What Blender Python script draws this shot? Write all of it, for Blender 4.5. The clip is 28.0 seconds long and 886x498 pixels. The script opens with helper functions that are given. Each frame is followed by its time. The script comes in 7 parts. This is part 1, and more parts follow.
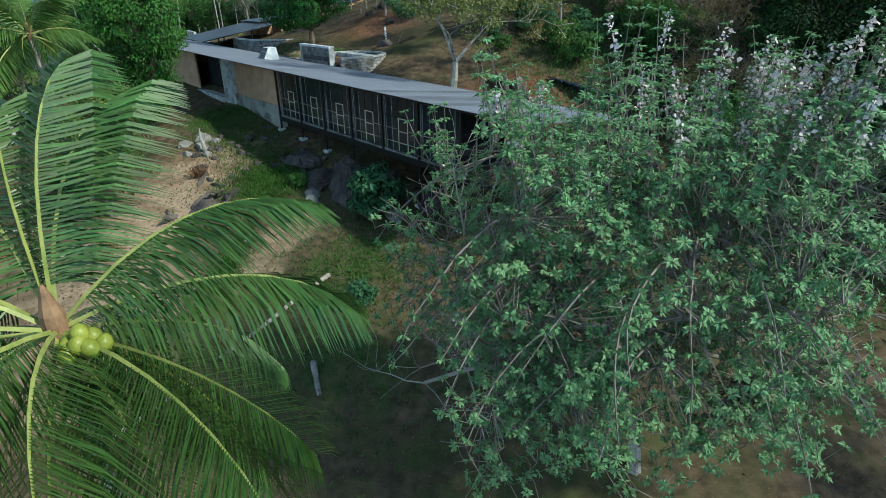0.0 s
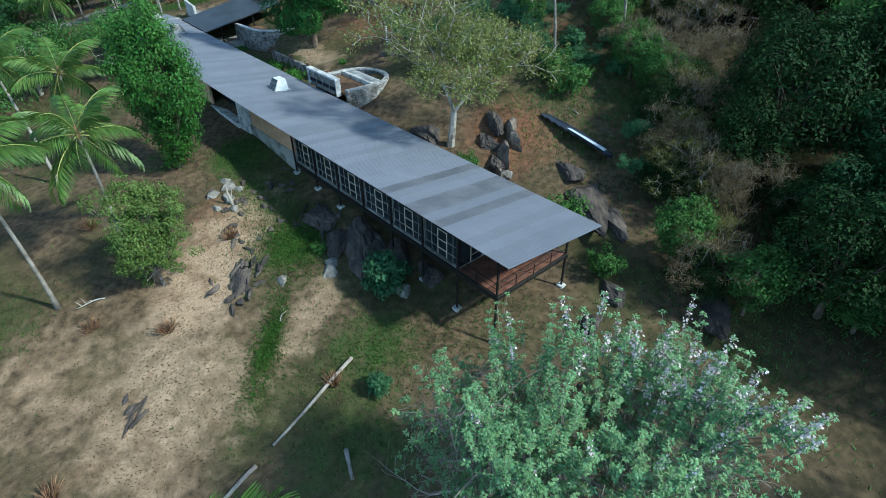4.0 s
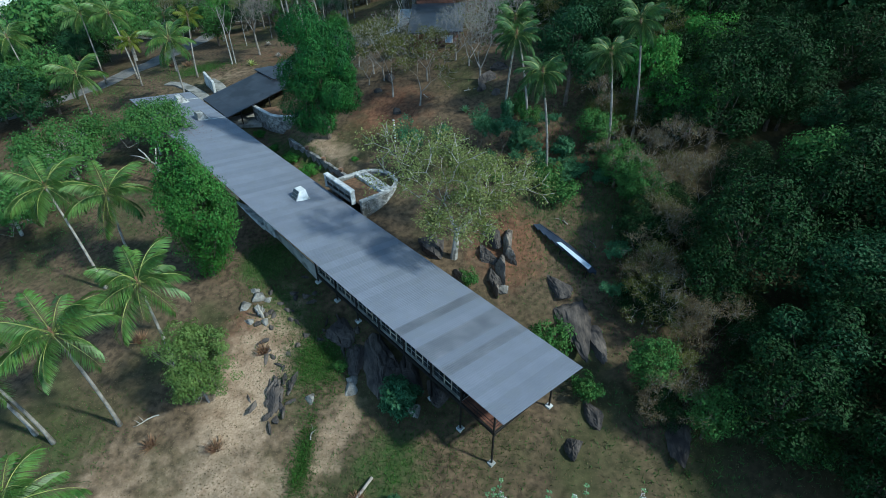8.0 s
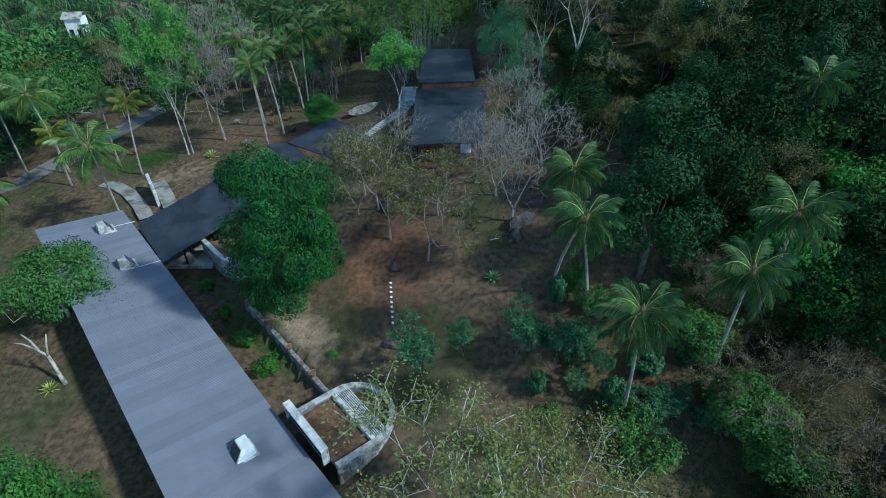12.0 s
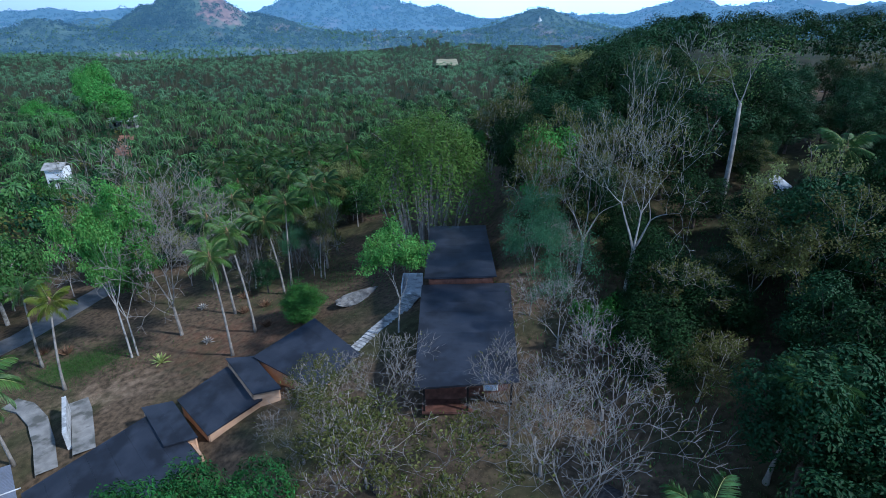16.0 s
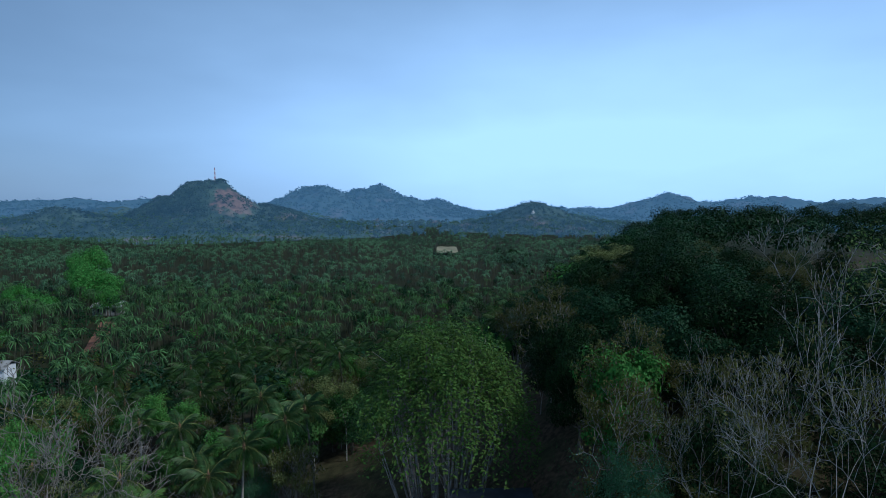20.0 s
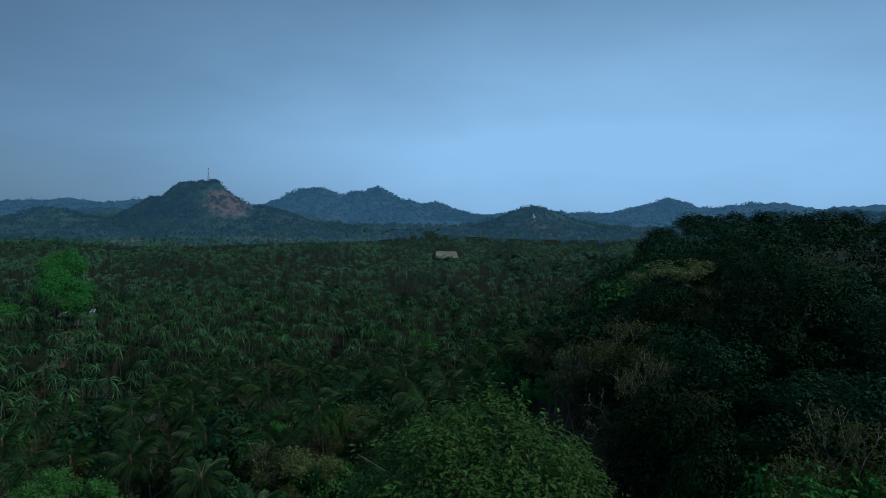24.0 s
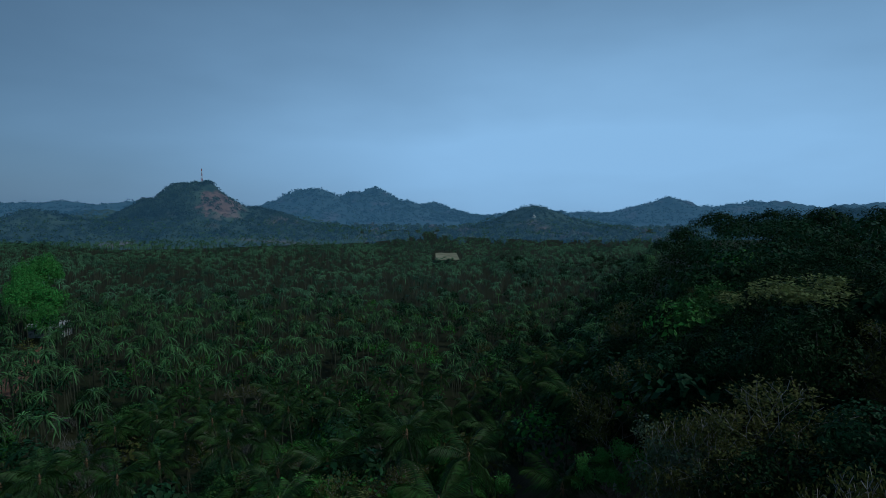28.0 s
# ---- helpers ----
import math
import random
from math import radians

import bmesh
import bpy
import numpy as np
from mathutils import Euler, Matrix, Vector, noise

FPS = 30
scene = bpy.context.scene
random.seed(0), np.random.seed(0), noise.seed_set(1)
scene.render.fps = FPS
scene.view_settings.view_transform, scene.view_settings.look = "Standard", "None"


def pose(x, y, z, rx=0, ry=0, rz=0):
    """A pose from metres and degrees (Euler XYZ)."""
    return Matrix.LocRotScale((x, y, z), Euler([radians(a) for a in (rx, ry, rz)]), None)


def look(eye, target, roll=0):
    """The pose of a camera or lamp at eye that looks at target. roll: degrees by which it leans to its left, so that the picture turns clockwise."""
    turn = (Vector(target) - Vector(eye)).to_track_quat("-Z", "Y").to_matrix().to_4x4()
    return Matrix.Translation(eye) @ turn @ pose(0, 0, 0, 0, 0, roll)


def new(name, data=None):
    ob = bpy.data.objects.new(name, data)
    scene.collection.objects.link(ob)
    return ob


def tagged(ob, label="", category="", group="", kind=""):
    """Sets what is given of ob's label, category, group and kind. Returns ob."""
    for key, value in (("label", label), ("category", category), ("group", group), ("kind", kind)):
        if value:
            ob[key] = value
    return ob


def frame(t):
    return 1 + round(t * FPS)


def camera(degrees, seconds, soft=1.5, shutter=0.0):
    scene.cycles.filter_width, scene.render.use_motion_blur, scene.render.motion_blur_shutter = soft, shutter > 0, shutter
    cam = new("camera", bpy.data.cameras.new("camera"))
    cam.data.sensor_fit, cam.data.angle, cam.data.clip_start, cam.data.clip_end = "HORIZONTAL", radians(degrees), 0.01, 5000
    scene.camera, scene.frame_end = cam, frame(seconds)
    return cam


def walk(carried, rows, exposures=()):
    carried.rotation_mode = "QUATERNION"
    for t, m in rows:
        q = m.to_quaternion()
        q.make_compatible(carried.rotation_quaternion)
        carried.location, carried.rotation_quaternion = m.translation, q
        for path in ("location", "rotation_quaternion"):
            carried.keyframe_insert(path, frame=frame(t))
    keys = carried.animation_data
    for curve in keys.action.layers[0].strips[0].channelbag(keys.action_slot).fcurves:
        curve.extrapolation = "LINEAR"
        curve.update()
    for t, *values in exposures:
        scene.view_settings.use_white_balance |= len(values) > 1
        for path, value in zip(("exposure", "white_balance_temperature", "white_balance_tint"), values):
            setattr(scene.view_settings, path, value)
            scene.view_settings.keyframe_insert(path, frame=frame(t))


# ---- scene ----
cam = camera(78.2, 28.0, 0.9)
PATH = [
    (0, (0.030, -0.019, 20.546), (0.030, 27.181, 7.892), -0.40),
    (0.5, (0.039, -0.054, 21.629), (0.054, 26.730, 8.116), -0.26),
    (1, (0.057, -0.064, 22.878), (0.057, 26.351, 8.657), -0.17),
    (1.5, (0.073, -0.039, 24.298), (0.088, 26.015, 9.426), -0.14),
    (2, (0.023, -0.015, 25.920), (0.008, 25.571, 10.256), -0.16),
    (2.5, (-0.049, 0.020, 27.843), (-0.034, 25.021, 11.262), -0.23),
    (3, (-0.057, 0.102, 29.994), (-0.072, 24.719, 12.848), -0.35),
    (3.5, (-0.014, 0.237, 32.167), (-0.044, 24.793, 14.933), -0.50),
    (5.5, (0.487, 0.349, 42.427), (0.502, 24.475, 24.596), -0.40),
    (6, (0.474, 0.344, 44.104), (0.519, 24.560, 26.396), -0.36),
    (6.5, (0.405, 0.308, 45.584), (0.465, 24.510, 27.857), -0.35),
    (7, (0.253, 0.297, 46.846), (0.314, 24.494, 29.112), -0.37),
    (7.5, (-0.013, 0.588, 47.919), (0.017, 24.777, 30.174), -0.40),
    (8, (-0.336, 1.622, 48.769), (-0.321, 25.816, 31.032), -0.42),
    (8.5, (-0.590, 3.717, 49.361), (-0.605, 27.887, 31.590), -0.44),
    (9, (-0.726, 6.917, 49.798), (-0.816, 31.067, 32.000), -0.46),
    (9.5, (-0.786, 11.057, 50.225), (-0.921, 35.182, 32.393), -0.46),
    (10, (-0.865, 15.788, 50.672), (-1.015, 39.933, 32.867), -0.44),
    (10.5, (-1.018, 20.641, 51.129), (-1.138, 44.773, 33.307), -0.37),
    (11, (-1.263, 25.290, 51.603), (-1.353, 49.442, 33.808), -0.26),
    (11.5, (-1.610, 29.603, 52.117), (-1.655, 53.805, 34.389), -0.16),
    (12, (-1.970, 33.429, 52.645), (-1.955, 57.785, 35.130), -0.17),
    (12.5, (-2.233, 36.708, 53.133), (-2.203, 61.120, 35.695), -0.30),
    (14.5, (-2.618, 48.898, 53.734), (-2.603, 74.627, 38.306), -0.30),
    (15, (-2.827, 51.349, 53.863), (-2.872, 77.710, 39.542), -0.32),
    (15.5, (-3.058, 53.631, 53.942), (-3.058, 80.431, 40.459), -0.32),
    (16, (-3.295, 55.917, 54.000), (-3.280, 83.405, 41.982), -0.31),
    (16.5, (-3.523, 58.245, 54.045), (-3.493, 86.360, 43.579), -0.30),
    (17, (-3.769, 60.586, 54.039), (-3.724, 89.181, 44.965), -0.29),
    (17.5, (-4.064, 63.033, 53.964), (-3.989, 91.983, 46.094), -0.25),
    (18, (-4.396, 65.585, 53.834), (-4.291, 94.842, 47.199), -0.19),
    (18.5, (-4.787, 68.240, 53.687), (-4.637, 97.708, 48.066), -0.10),
    (19, (-5.257, 71.045, 53.596), (-5.092, 100.723, 49.214), 0.02),
    (19.5, (-5.715, 73.876, 53.571), (-5.505, 103.702, 50.353), 0.14),
    (20, (-6.103, 76.665, 53.555), (-5.893, 106.561, 51.069), 0.23),
    (20.5, (-6.428, 79.500, 53.524), (-6.188, 109.408, 51.189), 0.28),
    (21, (-6.699, 82.377, 53.483), (-6.429, 112.284, 51.147), 0.34),
    (21.5, (-6.945, 85.217, 53.432), (-6.675, 115.125, 51.098), 0.40),
    (23.5, (-8.124, 97.071, 53.185), (-7.779, 126.981, 50.894), 0.80),
    (24, (-8.476, 99.973, 52.999), (-8.116, 129.884, 50.710), 0.75),
    (24.5, (-8.804, 102.757, 52.828), (-8.414, 132.667, 50.538), 0.71),
    (25, (-9.056, 105.477, 52.681), (-8.666, 135.387, 50.391), 0.70),
    (25.5, (-9.203, 108.084, 52.573), (-8.827, 137.996, 50.298), 0.68),
    (26, (-9.326, 110.591, 52.520), (-8.936, 140.501, 50.229), 0.63),
    (26.5, (-9.472, 113.122, 52.496), (-9.082, 143.032, 50.205), 0.54),
    (27, (-9.586, 115.683, 52.483), (-9.166, 145.593, 50.207), 0.45),
    (27.5, (-9.681, 118.260, 52.478), (-9.246, 148.172, 50.218), 0.40),
    (28, (-9.818, 120.922, 52.472), (-9.368, 150.833, 50.211), 0.40),
]
SKY, SUN, HAZE = 0.05, 5.0, (27.0, 38.5, 51.5, 1)
EXPOSURES = [(0.0, 0.03, 6000, -3), (1.0, 0.28, 5750, -2), (3.0, 0.32, 5600, -2), (8.0, 0.08, 5400, -3), (12.5, -0.08, 5150, -2), (15.0, 0.12, 5100, 11), (16.0, -0.12, 5000, 13), (17.0, -0.40, 5150, 13), (18.0, -0.66, 5350, 15), (20.0, -1.22, 5200, 9), (24.0, -1.93, 5100, 0), (25.0, -2.03, 5100, 0), (28.0, -2.06, 5150, 0)]
walk(cam, [(t, look(eye, target, roll)) for t, eye, target, roll in PATH], EXPOSURES)

# ---- world and sun ----
SUN_AZ, SUN_EL = 111.7, 42.0          # degrees clockwise from +y, and above the horizon
world = bpy.data.worlds.new("hazy_sky")
scene.world = world
world.use_nodes = True
wn, wl = world.node_tree.nodes, world.node_tree.links
wn.clear()
w_out = wn.new("ShaderNodeOutputWorld")
w_bg = wn.new("ShaderNodeBackground")
w_sky = wn.new("ShaderNodeTexSky")
w_sky.sky_type, w_sky.sun_disc = "NISHITA", False
w_sky.sun_elevation, w_sky.sun_rotation = radians(SUN_EL), radians(SUN_AZ)
w_sky.air_density, w_sky.dust_density, w_sky.ozone_density = 1.15, 1.0, 5.5
w_co, w_map = wn.new("ShaderNodeTexCoord"), wn.new("ShaderNodeMapping")
w_map.inputs["Scale"].default_value = (1.0, 1.0, 1.7)
w_noise = wn.new("ShaderNodeTexNoise")
w_noise.inputs["Scale"].default_value, w_noise.inputs["Detail"].default_value = 1.5, 3.0
w_ramp = wn.new("ShaderNodeValToRGB")
w_ramp.color_ramp.elements[0].position, w_ramp.color_ramp.elements[1].position = 0.36, 0.80
w_ramp.color_ramp.elements[1].color = (0.26, 0.26, 0.26, 1)
w_mix = wn.new("ShaderNodeMix")
w_mix.data_type = "RGBA"
w_mix.inputs["B"].default_value = (15.0, 22.0, 31.0, 1)
w_bg.inputs["Strength"].default_value = SKY
# pale haze that thickens towards the horizon
w_xyz, w_low, w_haze = wn.new("ShaderNodeSeparateXYZ"), wn.new("ShaderNodeValToRGB"), wn.new("ShaderNodeMix")
w_low.color_ramp.elements[0].position, w_low.color_ramp.elements[1].position = 0.0, 0.55
w_low.color_ramp.elements[0].color, w_low.color_ramp.elements[1].color = (0.74, 0.74, 0.74, 1), (0.0, 0.0, 0.0, 1)
for spot, share in ((0.11, 0.84), (0.36, 0.36)):
    w_low.color_ramp.elements.new(spot).color = (share, share, share, 1)
w_haze.data_type = "RGBA"
w_haze.inputs["B"].default_value = HAZE
wl.new(w_co.outputs["Generated"], w_map.inputs["Vector"])
wl.new(w_map.outputs["Vector"], w_noise.inputs["Vector"])
wl.new(w_noise.outputs["Fac"], w_ramp.inputs["Fac"])
# the veil of haze is brighter towards the sun's side of the sky
w_side, w_veil, w_sum = wn.new("ShaderNodeVectorMath"), wn.new("ShaderNodeMapRange"), wn.new("ShaderNodeMath")
w_side.operation, w_sum.operation = "DOT_PRODUCT", "ADD"
w_side.inputs[1].default_value = (math.sin(radians(SUN_AZ)), math.cos(radians(SUN_AZ)), 0.0)
w_veil.inputs["From Min"].default_value, w_veil.inputs["From Max"].default_value = -0.9, 0.6
w_veil.inputs["To Min"].default_value, w_veil.inputs["To Max"].default_value = 0.0, 0.28
w_sum.use_clamp = True
wl.new(w_co.outputs["Generated"], w_side.inputs[0])
wl.new(w_side.outputs["Value"], w_veil.inputs["Value"])
wl.new(w_veil.outputs["Result"], w_sum.inputs[0])
wl.new(w_ramp.outputs["Color"], w_sum.inputs[1])
wl.new(w_sum.outputs[0], w_mix.inputs["Factor"])
wl.new(w_sky.outputs["Color"], w_mix.inputs["A"])
wl.new(w_co.outputs["Generated"], w_xyz.inputs["Vector"])
wl.new(w_xyz.outputs["Z"], w_low.inputs["Fac"])
# thin streaky cloud in the haze, and a thinner haze away from the sun
w_map2, w_streak, w_thin, w_away = wn.new("ShaderNodeMapping"), wn.new("ShaderNodeTexNoise"), wn.new("ShaderNodeMapRange"), wn.new("ShaderNodeMapRange")
w_map2.inputs["Scale"].default_value, w_map2.inputs["Rotation"].default_value = (1.0, 1.0, 3.2), (0.25, 0.12, 0.0)
w_streak.inputs["Scale"].default_value, w_streak.inputs["Detail"].default_value = 1.8, 4.0
w_thin.inputs["From Min"].default_value, w_thin.inputs["From Max"].default_value = 0.35, 0.68
w_thin.inputs["To Min"].default_value, w_thin.inputs["To Max"].default_value = 0.86, 1.10
w_away.inputs["From Min"].default_value, w_away.inputs["From Max"].default_value = -0.92, -0.3
w_away.inputs["To Min"].default_value, w_away.inputs["To Max"].default_value = 0.38, 1.2
w_m1, w_m2 = wn.new("ShaderNodeMath"), wn.new("ShaderNodeMath")
w_m1.operation = w_m2.operation = "MULTIPLY"
w_m2.use_clamp = True
wl.new(w_co.outputs["Generated"], w_map2.inputs["Vector"])
wl.new(w_map2.outputs["Vector"], w_streak.inputs["Vector"])
wl.new(w_streak.outputs["Fac"], w_thin.inputs["Value"])
wl.new(w_side.outputs["Value"], w_away.inputs["Value"])
wl.new(w_thin.outputs["Result"], w_m1.inputs[0])
wl.new(w_away.outputs["Result"], w_m1.inputs[1])
wl.new(w_m1.outputs[0], w_m2.inputs[0])
wl.new(w_low.outputs["Color"], w_m2.inputs[1])
wl.new(w_m2.outputs[0], w_haze.inputs["Factor"])
wl.new(w_mix.outputs["Result"], w_haze.inputs["A"])
wl.new(w_haze.outputs["Result"], w_bg.inputs["Color"])
wl.new(w_bg.outputs["Background"], w_out.inputs["Surface"])
sun_data = bpy.data.lights.new("sun", "SUN")
sun_data.energy, sun_data.angle, sun_data.color = SUN, radians(3.5), (1.0, 0.92, 0.78)
sun = new("sun", sun_data)
az, el = radians(SUN_AZ), radians(SUN_EL)
sun.matrix_world = look((0, 0, 300), Vector((0, 0, 300)) - Vector((math.sin(az) * math.cos(el), math.cos(az) * math.cos(el), math.sin(el))))


# ---- materials ----
def material(name, dark, light, scale=3.0, rough=0.8, metal=0.0, bump=0.3, fine=40.0, vary=0.15, per="object", spec=0.3, trans=0.0, stain=None, stain_scale=0.4, stain_at=0.5, stretch=None):
    """Two-scale noise between two colours, with relief, and a tint by object or island."""
    m = bpy.data.materials.new(name)
    m.use_nodes = True
    n, l = m.node_tree.nodes, m.node_tree.links
    b = n["Principled BSDF"]
    b.inputs["Roughness"].default_value, b.inputs["Metallic"].default_value = rough, metal
    b.inputs["Specular IOR Level"].default_value = spec
    co = n.new("ShaderNodeNewGeometry")
    coarse, grain = n.new("ShaderNodeTexNoise"), n.new("ShaderNodeTexNoise")
    coarse.inputs["Scale"].default_value, coarse.inputs["Detail"].default_value = scale, 6.0
    grain.inputs["Scale"].default_value, grain.inputs["Detail"].default_value = fine, 3.0
    place = co.outputs["Position"]
    if stretch:
        lie = n.new("ShaderNodeMapping")
        lie.inputs["Scale"].default_value = stretch
        l.new(place, lie.inputs["Vector"])
        place = lie.outputs["Vector"]
    l.new(place, coarse.inputs["Vector"])
    l.new(place, grain.inputs["Vector"])
    add = n.new("ShaderNodeMath")
    add.operation = "MULTIPLY_ADD"
    add.inputs[1].default_value = 0.35
    l.new(grain.outputs["Fac"], add.inputs[0])
    l.new(coarse.outputs["Fac"], add.inputs[2])
    ramp = n.new("ShaderNodeValToRGB")
    ramp.color_ramp.elements[0].position, ramp.color_ramp.elements[1].position = 0.48, 0.86
    ramp.color_ramp.elements[0].color, ramp.color_ramp.elements[1].color = (*dark, 1), (*light, 1)
    l.new(add.outputs[0], ramp.inputs["Fac"])
    colour = ramp.outputs["Color"]
    if stain:
        spots, cut = n.new("ShaderNodeTexNoise"), n.new("ShaderNodeValToRGB")
        spots.inputs["Scale"].default_value, spots.inputs["Detail"].default_value = stain_scale, 8.0
        cut.color_ramp.elements[0].position, cut.color_ramp.elements[1].position = stain_at, stain_at + 0.12
        l.new(co.outputs["Position"], spots.inputs["Vector"])
        l.new(spots.outputs["Fac"], cut.inputs["Fac"])
        over = n.new("ShaderNodeMix")
        over.data_type = "RGBA"
        over.inputs["B"].default_value = (*stain, 1)
        l.new(cut.outputs["Color"], over.inputs["Factor"])
        l.new(colour, over.inputs["A"])
        colour = over.outputs["Result"]
    if vary:
        hsv, rng = n.new("ShaderNodeHueSaturation"), n.new("ShaderNodeMapRange")
        rng.inputs["To Min"].default_value, rng.inputs["To Max"].default_value = 1 - vary, 1 + vary
        if per == "object":
            l.new(n.new("ShaderNodeObjectInfo").outputs["Random"], rng.inputs["Value"])
        else:
            l.new(co.outputs["Random Per Island"], rng.inputs["Value"])
        l.new(rng.outputs["Result"], hsv.inputs["Value"])
        l.new(colour, hsv.inputs["Color"])
        if per == "island":
            hue = n.new("ShaderNodeMapRange")
            hue.inputs["To Min"].default_value, hue.inputs["To Max"].default_value = 0.485, 0.515
            l.new(co.outputs["Random Per Island"], hue.inputs["Value"])
            l.new(hue.outputs["Result"], hsv.inputs["Hue"])
        colour = hsv.outputs["Color"]
    l.new(colour, b.inputs["Base Color"])
    if bump:
        bp = n.new("ShaderNodeBump")
        bp.inputs["Strength"].default_value, bp.inputs["Distance"].default_value = bump, 0.03
        l.new(grain.outputs["Fac"], bp.inputs["Height"])
        l.new(bp.outputs["Normal"], b.inputs["Normal"])
    if trans:
        tr, mix = n.new("ShaderNodeBsdfTranslucent"), n.new("ShaderNodeMixShader")
        mix.inputs["Fac"].default_value = trans
        l.new(colour, tr.inputs["Color"])
        l.new(b.outputs["BSDF"], mix.inputs[1])
        l.new(tr.outputs["BSDF"], mix.inputs[2])
        l.new(mix.outputs["Shader"], n["Material Output"].inputs["Surface"])
    return m


def leaf_material(name, dark, light, trans=0.25, vary=0.28, scale=0.7, spec=0.14, rough=0.6):
    deep = lambda c: tuple(0.62 * k for k in c)
    return material(name, deep(dark), deep(light), scale=scale, rough=rough, bump=0, fine=9, vary=vary, per="island", spec=spec, trans=trans)


ROOF_METAL = material("zinc_roof_sheet", (0.138, 0.154, 0.194), (0.164, 0.181, 0.226), 0.5, 0.58, 0.2, 0.05, 30, 0.10, spec=0.5, stain=(0.15, 0.166, 0.202), stain_scale=0.9)
OLD_METAL = material("weathered_roof_sheet", (0.12, 0.13, 0.155), (0.19, 0.20, 0.228), 0.5, 0.5, 0.5, 0.05, 30, 0.10)
DARK_ROOF = material("dark_roof_sheet", (0.035, 0.042, 0.058), (0.06, 0.068, 0.088), 0.5, 0.45, 0.4, 0.05, 30, 0.08, stain=(0.028, 0.032, 0.042), stain_scale=0.3)
STEEL = material("black_steel", (0.012, 0.012, 0.013), (0.03, 0.028, 0.027), 3, 0.5, 0.3, 0.1, 60)
TIMBER = material("red_brown_boards", (0.075, 0.032, 0.022), (0.17, 0.08, 0.055), 2.0, 0.65, 0, 0.3, 30, 0.2)
PLYWOOD = material("tan_wall_panel", (0.42, 0.26, 0.16), (0.56, 0.37, 0.235), 1.2, 0.75, 0, 0.15, 25, 0.06)
CONCRETE = material("grey_concrete", (0.22, 0.215, 0.20), (0.38, 0.37, 0.34), 0.9, 0.9, 0, 0.35, 30, 0.08, stain=(0.13, 0.13, 0.115), stain_scale=0.6)
PATH = material("weathered_path_concrete", (0.15, 0.148, 0.138), (0.27, 0.262, 0.245), 0.9, 0.9, 0, 0.35, 30, 0.08, stain=(0.10, 0.10, 0.088), stain_scale=0.6)
PALE = material("pale_weathered_render", (0.40, 0.41, 0.41), (0.62, 0.63, 0.63), 1.4, 0.85, 0, 0.3, 30, 0.06, stain=(0.27, 0.28, 0.28), stain_scale=1.1)
WHITE = material("white_paint", (0.62, 0.63, 0.62), (0.80, 0.80, 0.79), 2, 0.6, 0, 0.1, 40, 0.05)
STONE = material("rubble_stone_wall", (0.10, 0.10, 0.105), (0.30, 0.295, 0.285), 3.2, 0.9, 0, 0.9, 9, 0.12, stain=(0.09, 0.09, 0.08), stain_scale=1.2)
LATERITE = material("red_earth", (0.16, 0.075, 0.045), (0.34, 0.17, 0.11), 0.4, 0.95, 0, 0.5, 6, 0, stain=(0.12, 0.07, 0.045), stain_scale=0.2)
COPING = material("weathered_coping", (0.22, 0.225, 0.225), (0.46, 0.465, 0.46), 2.4, 0.9, 0, 0.6, 16, 0.06, stain=(0.16, 0.165, 0.16), stain_scale=1.4)
CREAM = material("cream_joinery", (0.44, 0.37, 0.27), (0.60, 0.52, 0.40), 2, 0.6, 0, 0.1, 40, 0.05)
ROCK = material("dark_gneiss", (0.022, 0.02, 0.021), (0.125, 0.105, 0.092), 1.3, 0.88, 0, 0.9, 9, 0.2, stain=(0.05, 0.044, 0.043), stain_scale=0.6, stretch=(1.0, 0.35, 0.4))
PALE_ROCK = material("pale_rock", (0.13, 0.125, 0.115), (0.34, 0.325, 0.30), 0.9, 0.88, 0, 0.8, 8, 0.2, stain=(0.10, 0.095, 0.09), stain_scale=0.8)
BARK = material("brown_bark", (0.06, 0.045, 0.035), (0.17, 0.135, 0.105), 2.5, 0.9, 0, 0.8, 14, 0.15)
PALE_BARK = material("pale_grey_bark", (0.24, 0.225, 0.20), (0.50, 0.48, 0.44), 1.5, 0.85, 0, 0.6, 12, 0.12, stain=(0.17, 0.16, 0.14), stain_scale=1.5)
GREY_TWIG = material("bare_grey_twigs", (0.17, 0.15, 0.135), (0.34, 0.31, 0.28), 1.5, 0.9, 0, 0.4, 14, 0.15)
PALM_BARK = material("ringed_palm_bark", (0.15, 0.135, 0.115), (0.33, 0.305, 0.27), 1.6, 0.88, 0, 0.7, 16, 0.12)
# palm bark again, its colour darkened to stand in for the grove's shade
SHADED_BARK = material("shaded_palm_bark", (0.03, 0.036, 0.02), (0.085, 0.088, 0.055), 1.6, 0.9, 0, 0.5, 14, 0.12)
DRY = material("dry_brown_stalks", (0.11, 0.06, 0.035), (0.27, 0.16, 0.09), 3, 0.85, 0, 0.3, 14, 0.3, per="island")
GLASS = material("dark_window_glass", (0.015, 0.02, 0.024), (0.028, 0.034, 0.04), 0.5, 0.08, 0, 0.0, 10, 0.0, spec=0.4)
SOIL_BED = material("planted_roof_soil", (0.075, 0.045, 0.028), (0.19, 0.11, 0.062), 2.2, 0.95, 0, 1.0, 12, 0)
TARMAC = material("worn_grey_road", (0.10, 0.10, 0.10), (0.20, 0.195, 0.19), 0.6, 0.92, 0, 0.3, 20, 0)
SOLAR = material("blue_roof_sheet", (0.02, 0.03, 0.055), (0.045, 0.06, 0.095), 0.8, 0.4, 0.2, 0.05, 20, 0.05)
